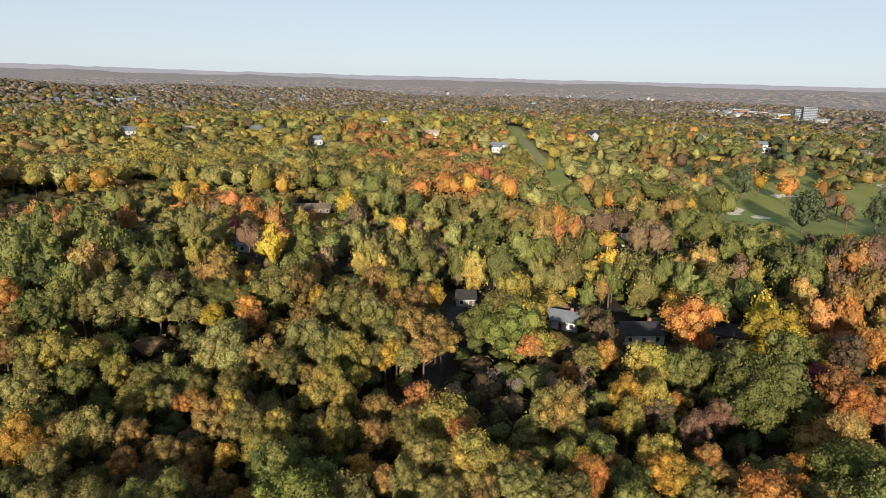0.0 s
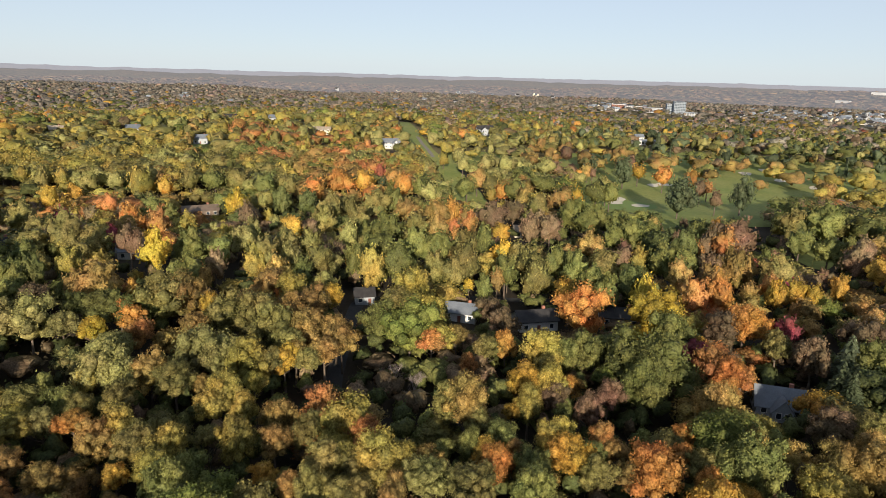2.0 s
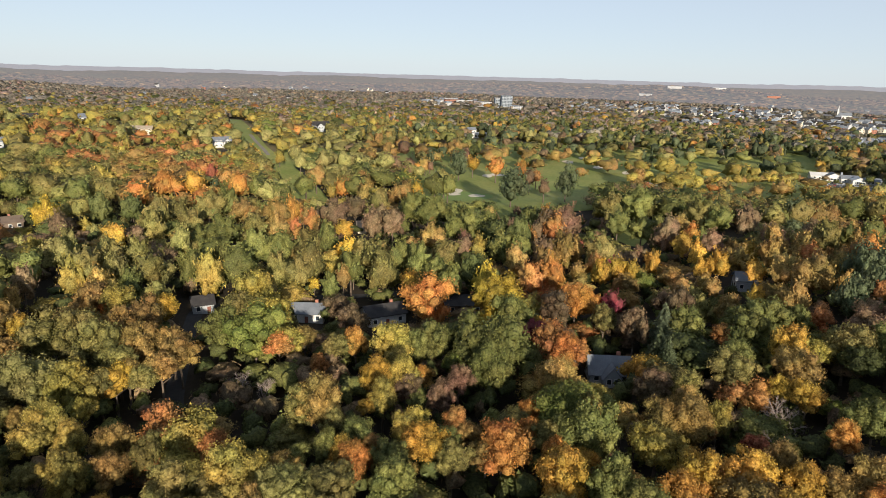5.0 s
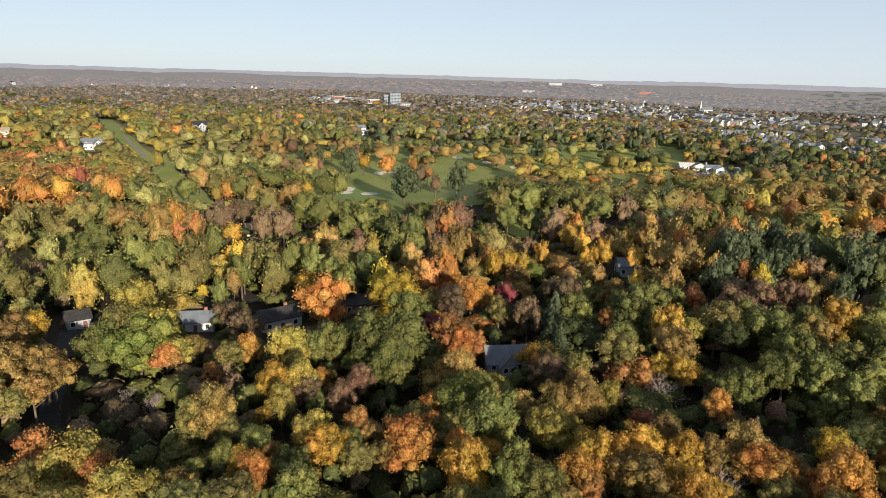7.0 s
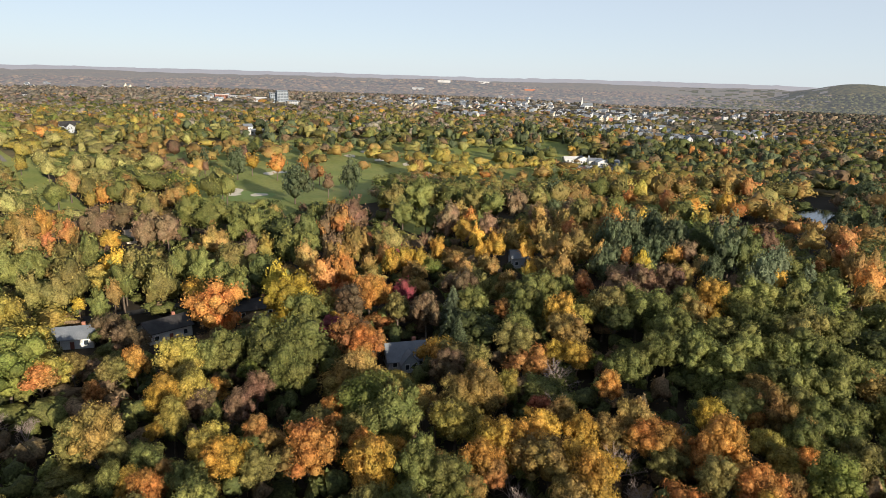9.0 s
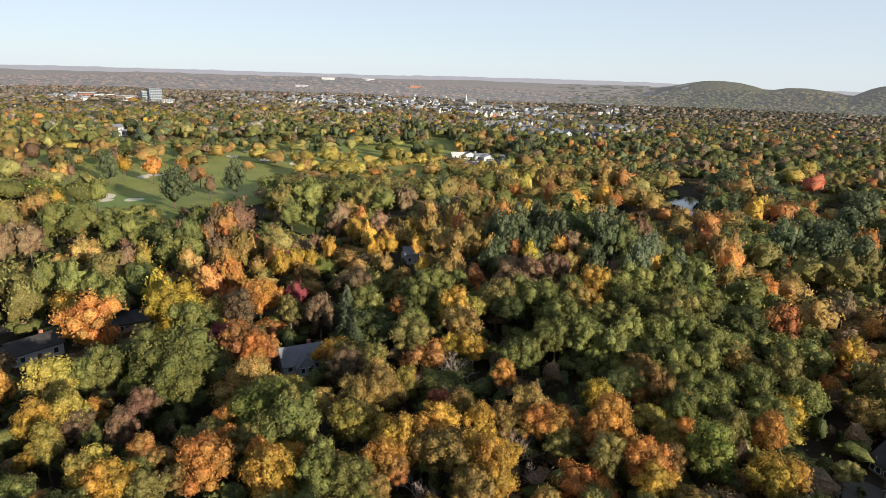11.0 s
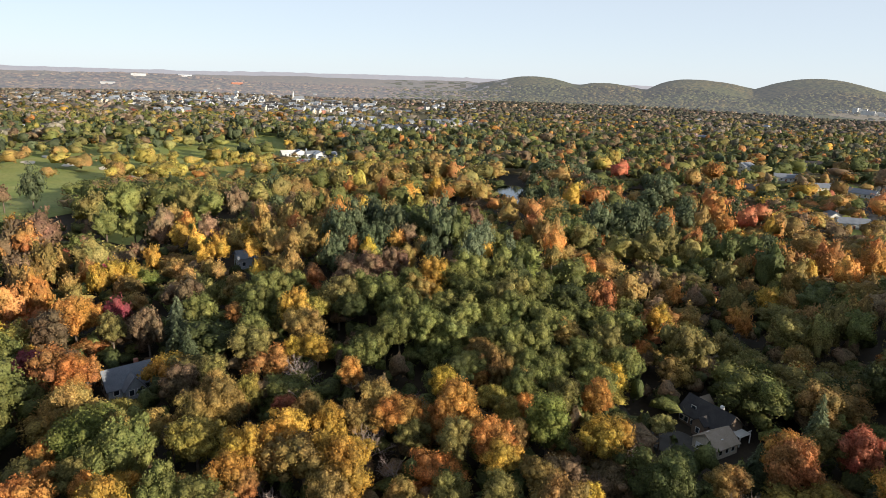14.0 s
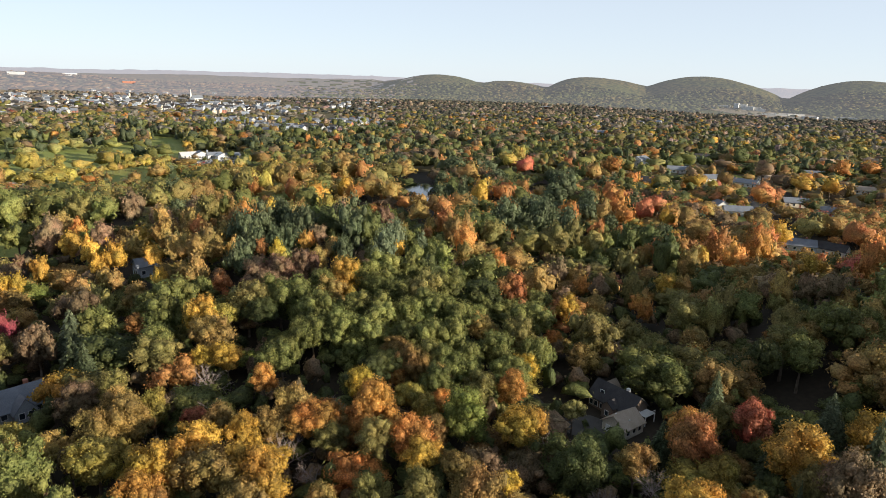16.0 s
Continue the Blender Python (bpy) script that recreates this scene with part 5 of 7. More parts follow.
tree(0.3, 149.4, 3.5, 13.4, "ochre")
tree(-1.2, 154.7, 4.4, 15.2, "ochre")
tree(-7.7, 169.4, 4.7, 15.9, "ochre")
tree(-2.8, 177.8, 3.7, 13.7, "gold")
tree(-3.8, 187.2, 4.3, 15.0, "olive")
tree(10.3, 199.3, 5.4, 17.4, "yellow_green")
tree(-6.2, 205.0, 5.6, 17.7, "olive")
tree(5.0, 208.6, 5.7, 17.9, "oak_green")
tree(-0.8, 222.6, 3.5, 13.4, "brown")
tree(-9.9, 223.6, 5.0, 16.6, "olive")
tree(3.3, 239.6, 4.8, 16.2, "pale_green")
tree(-11.4, 255.4, 4.0, 14.4, "brown")
tree(-5.9, 262.8, 5.9, 18.3, "olive")
tree(8.2, 265.6, 5.9, 18.4, "olive")
tree(-3.9, 280.7, 6.2, 19.1, "olive")
tree(3.7, 294.4, 5.9, 18.3, "olive")
tree(-13.6, 302.0, 6.7, 18.7, "deep_green")
tree(16.6, 320.6, 7.1, 19.4, "orange")
tree(-11.9, 327.2, 8.1, 19.5, "orange")
tree(-2.1, 348.1, 6.9, 18.9, "orange")
tree(4.0, 349.5, 6.9, 18.9, "orange")
tree(13.3, 351.5, 6.9, 19.0, "gold")
tree(7.9, 89.7, 2.9, 12.1, "ochre")
tree(13.6, 92.8, 4.0, 14.3, "pale_green")
tree(6.3, 97.0, 4.6, 15.6, "yellow_green")
tree(14.3, 97.2, 3.1, 12.5, "ochre")
tree(10.3, 98.6, 3.1, 12.5, "yellow_green")
tree(16.6, 135.3, 2.4, 9.0, "bare")
tree(12.1, 139.2, 2.4, 9.0, "bare")
tree(22.4, 148.9, 3.6, 13.5, "rust")
tree(17.0, 151.7, 5.7, 18.1, "fresh_green")
tree(10.3, 161.2, 5.3, 16.2, "oak_green")
tree(22.5, 162.6, 5.4, 17.2, "yellow_green")
tree(15.1, 165.4, 5.4, 17.4, "olive")
tree(20.8, 176.0, 5.7, 18.0, "yellow_green")
tree(22.7, 187.3, 5.2, 16.9, "ochre")
tree(19.8, 204.7, 6.5, 19.5, "oak_green")
tree(31.0, 204.0, 4.7, 15.8, "olive")
tree(15.2, 221.2, 7.0, 19.5, "oak_green")
tree(27.9, 227.9, 6.2, 19.0, "oak_green")
tree(19.2, 252.0, 7.9, 19.5, "oak_green")
tree(39.3, 250.5, 5.7, 17.9, "ochre")
tree(31.5, 256.7, 6.9, 19.5, "olive")
tree(44.1, 284.2, 7.7, 19.5, "ochre")
tree(29.7, 286.6, 7.7, 19.5, "ochre")
tree(17.0, 299.0, 8.0, 19.5, "olive")
tree(25.6, 308.4, 6.9, 18.9, "oak_green")
tree(46.1, 330.0, 6.6, 18.4, "pale_green")
tree(34.1, 342.8, 6.8, 18.8, "orange")
tree(43.1, 342.0, 6.8, 18.8, "oak_green")
tree(24.4, 385.5, 4.9, 15.3, "red")
tree(20.6, 90.3, 3.9, 14.3, "olive")
tree(25.2, 99.2, 2.6, 11.6, "gold")
tree(17.8, 102.9, 2.2, 10.5, "oak_green")
tree(22.8, 102.3, 2.7, 11.7, "oak_green")
tree(26.2, 109.7, 2.8, 12.0, "olive")
tree(24.9, 115.7, 5.3, 17.1, "ochre")
tree(21.9, 117.6, 3.6, 13.5, "olive")
tree(29.7, 138.0, 1.8, 10.0, "rust")
tree(35.3, 143.7, 3.5, 13.4, "olive")
tree(25.4, 150.2, 3.0, 12.4, "yellow_green")
tree(29.4, 152.8, 2.9, 12.2, "ochre")
tree(43.0, 162.4, 2.8, 11.9, "brown")
tree(28.9, 173.0, 2.9, 6.8, "olive")
tree(44.0, 185.8, 3.9, 14.3, "oak_green")
tree(40.9, 194.3, 2.2, 10.6, "yellow")
tree(50.7, 196.1, 3.3, 13.0, "ochre")
tree(36.8, 199.6, 5.1, 16.7, "olive")
tree(42.4, 205.9, 5.7, 18.0, "olive")
tree(49.1, 208.0, 2.5, 11.3, "yellow_green")
tree(58.1, 220.6, 5.1, 16.8, "yellow")
tree(35.9, 226.4, 6.2, 19.0, "oak_green")
tree(45.9, 225.0, 6.2, 19.0, "olive")
tree(54.6, 237.5, 5.5, 17.5, "oak_green")
tree(66.7, 256.7, 4.3, 15.0, "gold")
tree(57.7, 275.5, 4.0, 14.4, "rust")
tree(67.9, 277.5, 7.6, 19.5, "brown")
tree(50.7, 286.1, 5.2, 16.8, "orange")
tree(81.0, 335.8, 4.3, 14.0, "yellow_green")
tree(87.5, 338.7, 5.2, 15.7, "orange")
tree(69.1, 344.2, 7.8, 19.5, "oak_green")
tree(83.5, 348.2, 7.1, 19.2, "olive")
tree(79.2, 364.4, 6.4, 18.1, "ochre")
tree(80.2, 414.5, 5.8, 16.9, "pale_green")
tree(95.4, 418.2, 5.9, 17.1, "pale_green")
tree(109.9, 418.0, 6.4, 17.9, "pale_green")
tree(71.4, 439.9, 3.9, 13.4, "yellow_green")
tree(30.3, 86.1, 3.9, 14.2, "oak_green")
tree(32.3, 93.4, 3.6, 13.6, "oak_green")
tree(26.4, 96.1, 3.1, 12.5, "orange")
tree(30.8, 100.1, 2.4, 11.1, "ochre")
tree(29.2, 104.4, 3.3, 12.9, "oak_green")
tree(39.1, 103.0, 3.3, 13.0, "yellow_green")
tree(34.1, 115.5, 1.9, 10.0, "gold")
tree(38.1, 116.2, 3.0, 12.3, "yellow_green")
tree(43.9, 118.5, 3.1, 12.5, "brown")
tree(44.3, 121.9, 3.8, 14.0, "yellow_green")
tree(39.7, 124.5, 3.9, 14.3, "gold")
tree(46.3, 130.4, 3.3, 13.0, "yellow_green")
tree(47.6, 137.7, 5.0, 16.5, "yellow_green")
tree(40.6, 145.6, 2.9, 12.0, "orange")
tree(68.0, 178.8, 5.3, 17.0, "gold")
tree(62.9, 192.5, 5.5, 17.6, "olive")
tree(54.0, 199.3, 5.6, 17.8, "oak_green")
tree(56.8, 206.3, 2.5, 11.3, "gold")
tree(65.0, 206.1, 5.9, 18.3, "olive")
tree(75.6, 210.0, 6.0, 18.7, "oak_green")
tree(87.1, 253.9, 6.6, 19.5, "brown")
tree(79.2, 256.6, 6.0, 18.6, "brown")
tree(104.1, 275.0, 7.8, 19.5, "oak_green")
tree(80.7, 289.1, 6.7, 18.6, "brown")
tree(96.7, 299.9, 6.3, 17.7, "olive")
tree(109.0, 313.3, 5.7, 16.8, "ochre")
tree(95.4, 323.9, 5.0, 15.4, "ochre")
tree(116.3, 318.6, 6.7, 18.6, "ochre")
tree(93.4, 333.0, 7.7, 19.5, "oak_green")
tree(115.4, 351.9, 10.0, 19.5, "oak_green")
tree(133.9, 406.7, 10.0, 19.5, "pale_green")
tree(42.6, 90.8, 3.1, 12.6, "olive")
tree(39.9, 96.6, 3.8, 13.9, "gold")
tree(44.1, 96.6, 2.7, 11.7, "oak_green")
tree(48.6, 98.3, 2.8, 11.8, "ochre")
tree(47.7, 101.5, 2.8, 11.9, "rust")
tree(44.8, 114.1, 1.8, 10.0, "oak_green")
tree(49.7, 112.5, 3.0, 12.4, "mauve")
tree(56.2, 117.9, 3.2, 12.7, "mauve")
tree(48.8, 122.8, 2.7, 11.7, "orange")
tree(58.8, 127.2, 2.7, 11.7, "fresh_green")
tree(65.0, 128.4, 6.2, 18.9, "oak_green")
tree(53.0, 136.0, 4.2, 14.7, "oak_green")
tree(57.2, 136.2, 4.2, 14.8, "oak_green")
tree(64.7, 139.3, 4.3, 15.1, "oak_green")
tree(66.2, 162.2, 5.7, 17.9, "orange")
tree(81.0, 179.5, 5.4, 17.3, "oak_green")
tree(80.9, 188.9, 5.6, 17.8, "oak_green")
tree(92.8, 184.5, 5.6, 17.8, "deep_green")
tree(77.5, 198.9, 5.8, 18.2, "oak_green")
tree(90.9, 205.2, 6.1, 18.8, "olive")
tree(108.7, 215.2, 4.3, 15.1, "yellow_green")
tree(95.4, 229.4, 5.8, 18.2, "ochre")
tree(108.5, 227.8, 4.1, 12.2, "bare")
tree(116.5, 237.7, 6.5, 19.5, "oak_green")
tree(109.6, 241.5, 5.9, 18.4, "oak_green")
tree(107.2, 263.8, 7.6, 19.5, "oak_green")
tree(111.7, 269.4, 7.8, 19.5, "oak_green")
tree(133.8, 320.6, 6.9, 18.9, "oak_green")
tree(125.0, 325.6, 5.2, 15.7, "gold")
tree(141.2, 320.1, 6.0, 17.3, "oak_green")
tree(145.7, 336.1, 7.2, 19.5, "olive")
tree(179.8, 390.1, 7.5, 20.0, "needle_green")
tree(156.7, 407.2, 2.8, 11.2, "orange")
tree(165.4, 405.1, 3.2, 12.0, "mauve")
tree(194.3, 399.3, 6.5, 18.3, "gold")
tree(48.9, 90.4, 2.7, 11.6, "ochre")
tree(51.9, 89.6, 4.8, 16.0, "orange")
tree(58.5, 93.3, 2.8, 11.9, "orange")
tree(58.4, 97.0, 3.4, 13.2, "olive")
tree(56.2, 101.3, 1.7, 10.0, "oak_green")
tree(63.6, 100.3, 3.0, 12.2, "orange")
tree(64.7, 119.1, 5.2, 16.9, "oak_green")
tree(71.2, 123.6, 6.1, 18.8, "oak_green")
tree(86.3, 135.4, 3.6, 13.6, "crimson")
tree(85.0, 145.8, 4.7, 15.9, "oak_green")
tree(92.3, 144.0, 1.9, 10.0, "gold")
tree(83.9, 153.9, 6.5, 19.5, "yellow")
tree(92.2, 176.0, 5.1, 16.7, "yellow")
tree(105.7, 171.1, 5.5, 17.5, "rust")
tree(110.8, 189.8, 5.0, 16.4, "ochre")
tree(122.7, 189.4, 5.1, 16.7, "ochre")
tree(123.5, 194.1, 6.2, 19.1, "brown")
tree(117.7, 199.8, 6.3, 19.1, "oak_green")
tree(113.3, 205.5, 6.3, 19.3, "oak_green")
tree(128.0, 219.0, 6.8, 19.5, "deep_green")
tree(121.7, 226.3, 6.9, 19.5, "deep_green")
tree(146.5, 227.3, 6.0, 18.6, "brown")
tree(158.8, 248.2, 3.4, 13.1, "orange")
tree(163.8, 290.3, 8.2, 20.0, "needle_green")
tree(186.0, 294.2, 5.1, 15.7, "brown")
tree(203.8, 339.3, 5.8, 16.9, "brown")
tree(214.4, 349.4, 5.2, 15.8, "rust")
tree(201.0, 378.0, 7.6, 19.5, "orange")
tree(215.6, 371.3, 5.9, 17.1, "orange")
tree(52.9, 72.2, 2.9, 12.1, "olive")
tree(57.2, 78.2, 4.6, 15.6, "gold")
tree(64.3, 82.8, 2.7, 11.7, "gold")
tree(60.6, 86.5, 2.5, 11.2, "orange")
tree(62.0, 91.2, 3.3, 13.0, "olive")
tree(68.6, 86.8, 5.0, 16.5, "oak_green")
tree(65.6, 89.8, 3.9, 14.2, "oak_green")
tree(69.1, 96.7, 5.3, 17.1, "fresh_green")
tree(73.9, 95.6, 3.6, 13.5, "ochre")
tree(74.4, 98.1, 3.0, 12.4, "olive")
tree(69.0, 102.0, 3.0, 12.4, "olive")
tree(75.9, 100.3, 3.7, 13.8, "olive")
tree(74.8, 107.2, 4.4, 15.3, "ochre")
tree(83.6, 119.6, 3.2, 12.7, "orange")
tree(86.0, 121.8, 3.5, 13.4, "orange")
tree(89.5, 121.7, 3.6, 13.5, "rust")
tree(85.3, 125.2, 4.3, 15.0, "rust")
tree(107.7, 135.0, 4.0, 14.4, "olive")
tree(98.6, 145.7, 4.9, 16.2, "brown")
tree(106.8, 147.3, 5.0, 16.6, "orange")
tree(112.8, 147.0, 3.6, 13.5, "orange")
tree(115.0, 173.5, 5.3, 17.1, "orange")
tree(124.7, 172.2, 4.1, 14.5, "ochre")
tree(132.4, 169.7, 4.5, 15.4, "gold")
tree(134.6, 177.4, 4.5, 15.5, "rust")
tree(141.3, 184.7, 6.3, 19.2, "olive")
tree(131.9, 193.5, 6.3, 19.3, "ochre")
tree(146.0, 185.6, 3.4, 13.1, "crimson")
tree(138.8, 195.5, 4.5, 15.5, "ochre")
tree(147.3, 221.9, 5.9, 18.5, "rust")
tree(152.9, 222.7, 8.4, 19.5, "mauve")
tree(172.4, 213.8, 7.3, 19.5, "oak_green")
tree(184.9, 235.8, 8.0, 19.5, "olive")
tree(200.6, 295.5, 5.7, 18.7, "needle_green")
tree(56.4, 67.9, 3.4, 13.0, "oak_green")
tree(65.0, 68.2, 4.0, 14.4, "oak_green")
tree(63.2, 73.4, 4.1, 14.5, "oak_green")
tree(77.9, 79.4, 4.5, 15.4, "yellow_green")
tree(78.7, 85.9, 2.1, 10.4, "brown")
tree(79.4, 91.2, 3.0, 12.3, "ochre")
tree(85.3, 86.5, 3.6, 13.5, "ochre")
tree(93.6, 98.2, 3.7, 13.7, "brown")
tree(106.7, 109.4, 4.3, 14.3, "needle_green")
tree(107.0, 112.9, 4.5, 15.0, "needle_green")
tree(110.9, 126.5, 3.9, 14.2, "brown")
tree(117.0, 122.7, 4.9, 16.1, "needle_pale")
tree(127.0, 130.1, 5.0, 16.5, "brown")
tree(116.8, 143.8, 3.9, 14.2, "crimson")
tree(141.5, 165.3, 3.2, 12.6, "gold")
tree(137.7, 168.5, 4.5, 15.5, "gold")
tree(153.8, 170.5, 4.1, 14.7, "gold")
tree(175.1, 179.5, 4.7, 15.9, "gold")
tree(166.0, 192.0, 2.5, 9.0, "bare")
tree(177.2, 190.2, 7.0, 19.5, "brown")
tree(177.3, 204.5, 6.0, 18.6, "oak_green")
tree(194.3, 194.4, 3.7, 13.7, "orange")
tree(195.8, 203.1, 5.0, 16.5, "ochre")
tree(199.4, 234.6, 9.1, 19.5, "oak_green")
tree(212.8, 229.2, 9.3, 19.5, "oak_green")
tree(66.6, 63.1, 2.5, 11.2, "ochre")
tree(66.2, 65.3, 3.0, 12.2, "oak_green")
tree(75.0, 60.8, 3.6, 10.7, "bare")
tree(73.6, 64.7, 2.4, 11.0, "rust")
tree(74.5, 68.4, 3.7, 13.7, "orange")
tree(78.5, 69.5, 4.3, 15.0, "gold")
tree(80.8, 67.5, 3.2, 12.8, "orange")
tree(89.3, 83.1, 4.2, 14.8, "ochre")
tree(91.5, 81.9, 1.9, 10.1, "rust")
tree(96.1, 83.1, 3.1, 12.5, "yellow_green")
tree(94.1, 89.7, 3.8, 13.9, "ochre")
tree(106.0, 86.1, 3.0, 9.1, "bare")
tree(101.0, 97.5, 3.5, 13.3, "olive")
tree(113.3, 95.5, 4.2, 14.8, "olive")
tree(117.7, 99.5, 4.3, 15.1, "oak_green")
tree(128.8, 106.6, 4.6, 15.7, "oak_green")
tree(126.6, 111.7, 3.6, 13.6, "rust")
tree(122.2, 120.3, 4.0, 14.3, "oak_green")
tree(131.4, 112.0, 4.8, 16.0, "oak_green")
tree(138.7, 121.9, 4.2, 14.9, "ochre")
tree(135.3, 128.9, 3.6, 13.5, "olive")
tree(154.2, 126.6, 2.7, 11.7, "gold")
tree(168.7, 140.6, 3.9, 14.3, "gold")
tree(162.0, 155.5, 3.2, 12.8, "gold")
tree(165.6, 152.2, 4.6, 15.8, "gold")
tree(171.7, 168.2, 3.9, 14.1, "gold")
tree(185.5, 158.0, 3.9, 14.2, "gold")
tree(185.7, 175.4, 5.2, 17.0, "mauve")
tree(215.7, 201.6, 7.8, 19.5, "oak_green")
tree(224.1, 195.5, 6.6, 19.5, "brown")
tree(215.1, 212.0, 8.2, 19.5, "olive")
tree(253.3, 206.5, 7.3, 19.5, "olive")
tree(76.2, 50.3, 3.9, 14.2, "ochre")
tree(83.7, 54.9, 4.1, 14.7, "gold")
tree(81.2, 59.0, 5.2, 16.9, "ochre")
tree(84.4, 60.1, 2.7, 11.6, "orange")
tree(87.4, 66.6, 4.4, 15.3, "gold")
tree(93.3, 61.4, 3.4, 13.1, "gold")
tree(95.7, 67.9, 3.5, 13.3, "ochre")
tree(97.0, 74.5, 2.2, 10.6, "red")
tree(103.6, 74.6, 3.5, 10.5, "bare")
tree(118.7, 81.2, 2.9, 12.0, "gold")
tree(117.6, 86.1, 2.9, 12.1, "gold")
tree(123.2, 88.1, 4.4, 15.3, "ochre")
tree(125.5, 90.8, 4.3, 15.1, "ochre")
tree(131.0, 96.1, 4.5, 15.5, "gold")
tree(135.5, 93.2, 3.8, 14.0, "yellow_green")
tree(139.3, 110.7, 4.9, 16.3, "oak_green")
tree(146.3, 107.3, 4.1, 14.7, "oak_green")
tree(152.2, 104.8, 3.0, 12.4, "rust")
tree(155.2, 115.5, 5.3, 17.0, "ochre")
tree(170.6, 122.2, 6.8, 19.5, "ochre")
tree(175.5, 115.8, 3.0, 12.3, "ochre")
tree(170.7, 132.6, 5.8, 18.2, "ochre")
tree(185.1, 149.6, 5.3, 17.1, "ochre")
tree(193.3, 140.6, 4.3, 14.9, "rust")
tree(220.8, 155.8, 6.0, 18.6, "olive")
tree(272.9, 207.7, 6.8, 18.7, "olive")
tree(280.9, 204.7, 6.9, 18.9, "ochre")
tree(286.7, 202.8, 6.1, 17.4, "ochre")
tree(312.5, 210.8, 8.4, 19.5, "oak_green")
tree(80.5, 50.3, 4.5, 15.4, "gold")
tree(88.0, 53.1, 3.2, 12.7, "gold")
tree(95.1, 54.5, 3.7, 11.0, "bare")
tree(97.6, 57.7, 3.4, 13.1, "ochre")
tree(102.3, 56.0, 4.0, 14.5, "ochre")
tree(113.0, 68.6, 3.1, 12.4, "orange")
tree(119.1, 71.0, 3.3, 12.9, "oak_green")
tree(121.2, 68.9, 4.0, 14.4, "oak_green")
tree(130.6, 69.8, 3.5, 13.3, "oak_green")
tree(138.7, 84.5, 4.5, 15.5, "deep_green")
tree(146.6, 79.9, 4.6, 15.7, "oak_green")
tree(141.8, 90.1, 5.4, 17.4, "olive")
tree(147.3, 83.6, 4.7, 15.8, "oak_green")
tree(160.7, 90.4, 4.2, 14.8, "mauve")
tree(163.8, 85.5, 4.2, 14.8, "mauve")
tree(167.0, 107.7, 4.5, 14.8, "needle_green")
tree(178.1, 101.7, 2.8, 11.8, "yellow")
tree(178.2, 107.3, 2.8, 11.9, "rust")
tree(180.6, 104.7, 3.9, 13.0, "needle_green")
tree(186.1, 95.8, 3.2, 12.7, "orange")
tree(184.8, 101.5, 4.3, 14.3, "needle_green")
tree(180.4, 110.8, 4.7, 15.7, "needle_green")
tree(198.2, 101.2, 4.6, 15.1, "needle_green")
tree(188.3, 120.5, 5.0, 16.5, "needle_green")
tree(199.3, 106.3, 4.6, 15.3, "needle_green")
tree(194.1, 116.7, 5.0, 16.7, "needle_green")
tree(205.2, 116.0, 4.8, 15.9, "needle_green")
tree(199.9, 126.2, 5.3, 17.0, "orange")
tree(237.9, 144.1, 3.9, 14.2, "ochre")
tree(279.6, 162.1, 5.1, 15.6, "gold")
tree(283.5, 180.6, 6.6, 18.5, "oak_green")
tree(304.9, 155.6, 10.0, 19.5, "oak_green")
tree(311.1, 165.4, 7.8, 19.5, "rust")
tree(313.3, 191.5, 5.4, 16.2, "orange")
tree(326.6, 205.6, 7.6, 19.5, "olive")
tree(334.4, 197.8, 6.7, 18.6, "yellow_green")
tree(354.0, 195.0, 8.0, 19.5, "ochre")
tree(366.9, 189.6, 10.0, 19.5, "ochre")
tree(369.7, 213.4, 8.8, 19.5, "yellow_green")
tree(91.7, 46.6, 3.0, 9.0, "bare")
tree(99.2, 38.2, 3.8, 13.9, "olive")
tree(98.2, 46.6, 2.8, 11.8, "olive")
tree(103.4, 42.2, 3.4, 13.1, "orange")
tree(100.8, 50.5, 4.5, 15.5, "orange")
tree(107.8, 41.5, 4.6, 15.6, "orange")
tree(113.5, 52.7, 2.8, 9.0, "bare")
tree(117.0, 48.1, 3.1, 12.5, "yellow")
tree(121.2, 46.9, 3.8, 13.9, "deep_green")
tree(137.7, 53.8, 4.2, 14.8, "oak_green")
tree(133.2, 67.2, 4.2, 14.8, "oak_green")
tree(136.0, 61.9, 4.2, 14.8, "oak_green")
tree(138.7, 59.4, 4.2, 14.9, "oak_green")
tree(143.0, 71.6, 4.4, 15.3, "oak_green")
tree(148.3, 63.0, 4.5, 15.4, "oak_green")
tree(154.3, 72.0, 3.9, 14.2, "ochre")
tree(156.1, 76.1, 4.4, 15.2, "oak_green")
tree(162.5, 71.9, 4.5, 15.3, "gold")
tree(165.7, 69.0, 4.1, 14.6, "oak_green")
tree(173.6, 85.1, 3.7, 13.7, "ochre")
tree(183.2, 81.4, 3.8, 12.5, "needle_green")
tree(191.1, 93.6, 4.0, 14.4, "brown")
tree(199.6, 84.2, 5.8, 19.1, "needle_green")
tree(202.0, 79.3, 5.8, 18.2, "deep_green")
tree(301.3, 142.0, 7.3, 19.5, "yellow_green")
tree(309.8, 137.7, 8.3, 19.5, "ochre")
tree(316.2, 155.7, 8.7, 19.5, "gold")
tree(331.1, 140.0, 7.1, 19.3, "orange")
tree(337.8, 149.1, 7.3, 19.5, "gold")
tree(345.0, 134.9, 9.1, 19.5, "ochre")
tree(334.8, 162.6, 9.2, 19.5, "oak_green")
tree(371.1, 143.1, 9.8, 19.5, "olive")
tree(401.6, 163.8, 9.6, 19.5, "rust")
tree(401.4, 175.5, 10.0, 19.5, "ochre")
tree(399.4, 188.6, 10.0, 19.5, "olive")
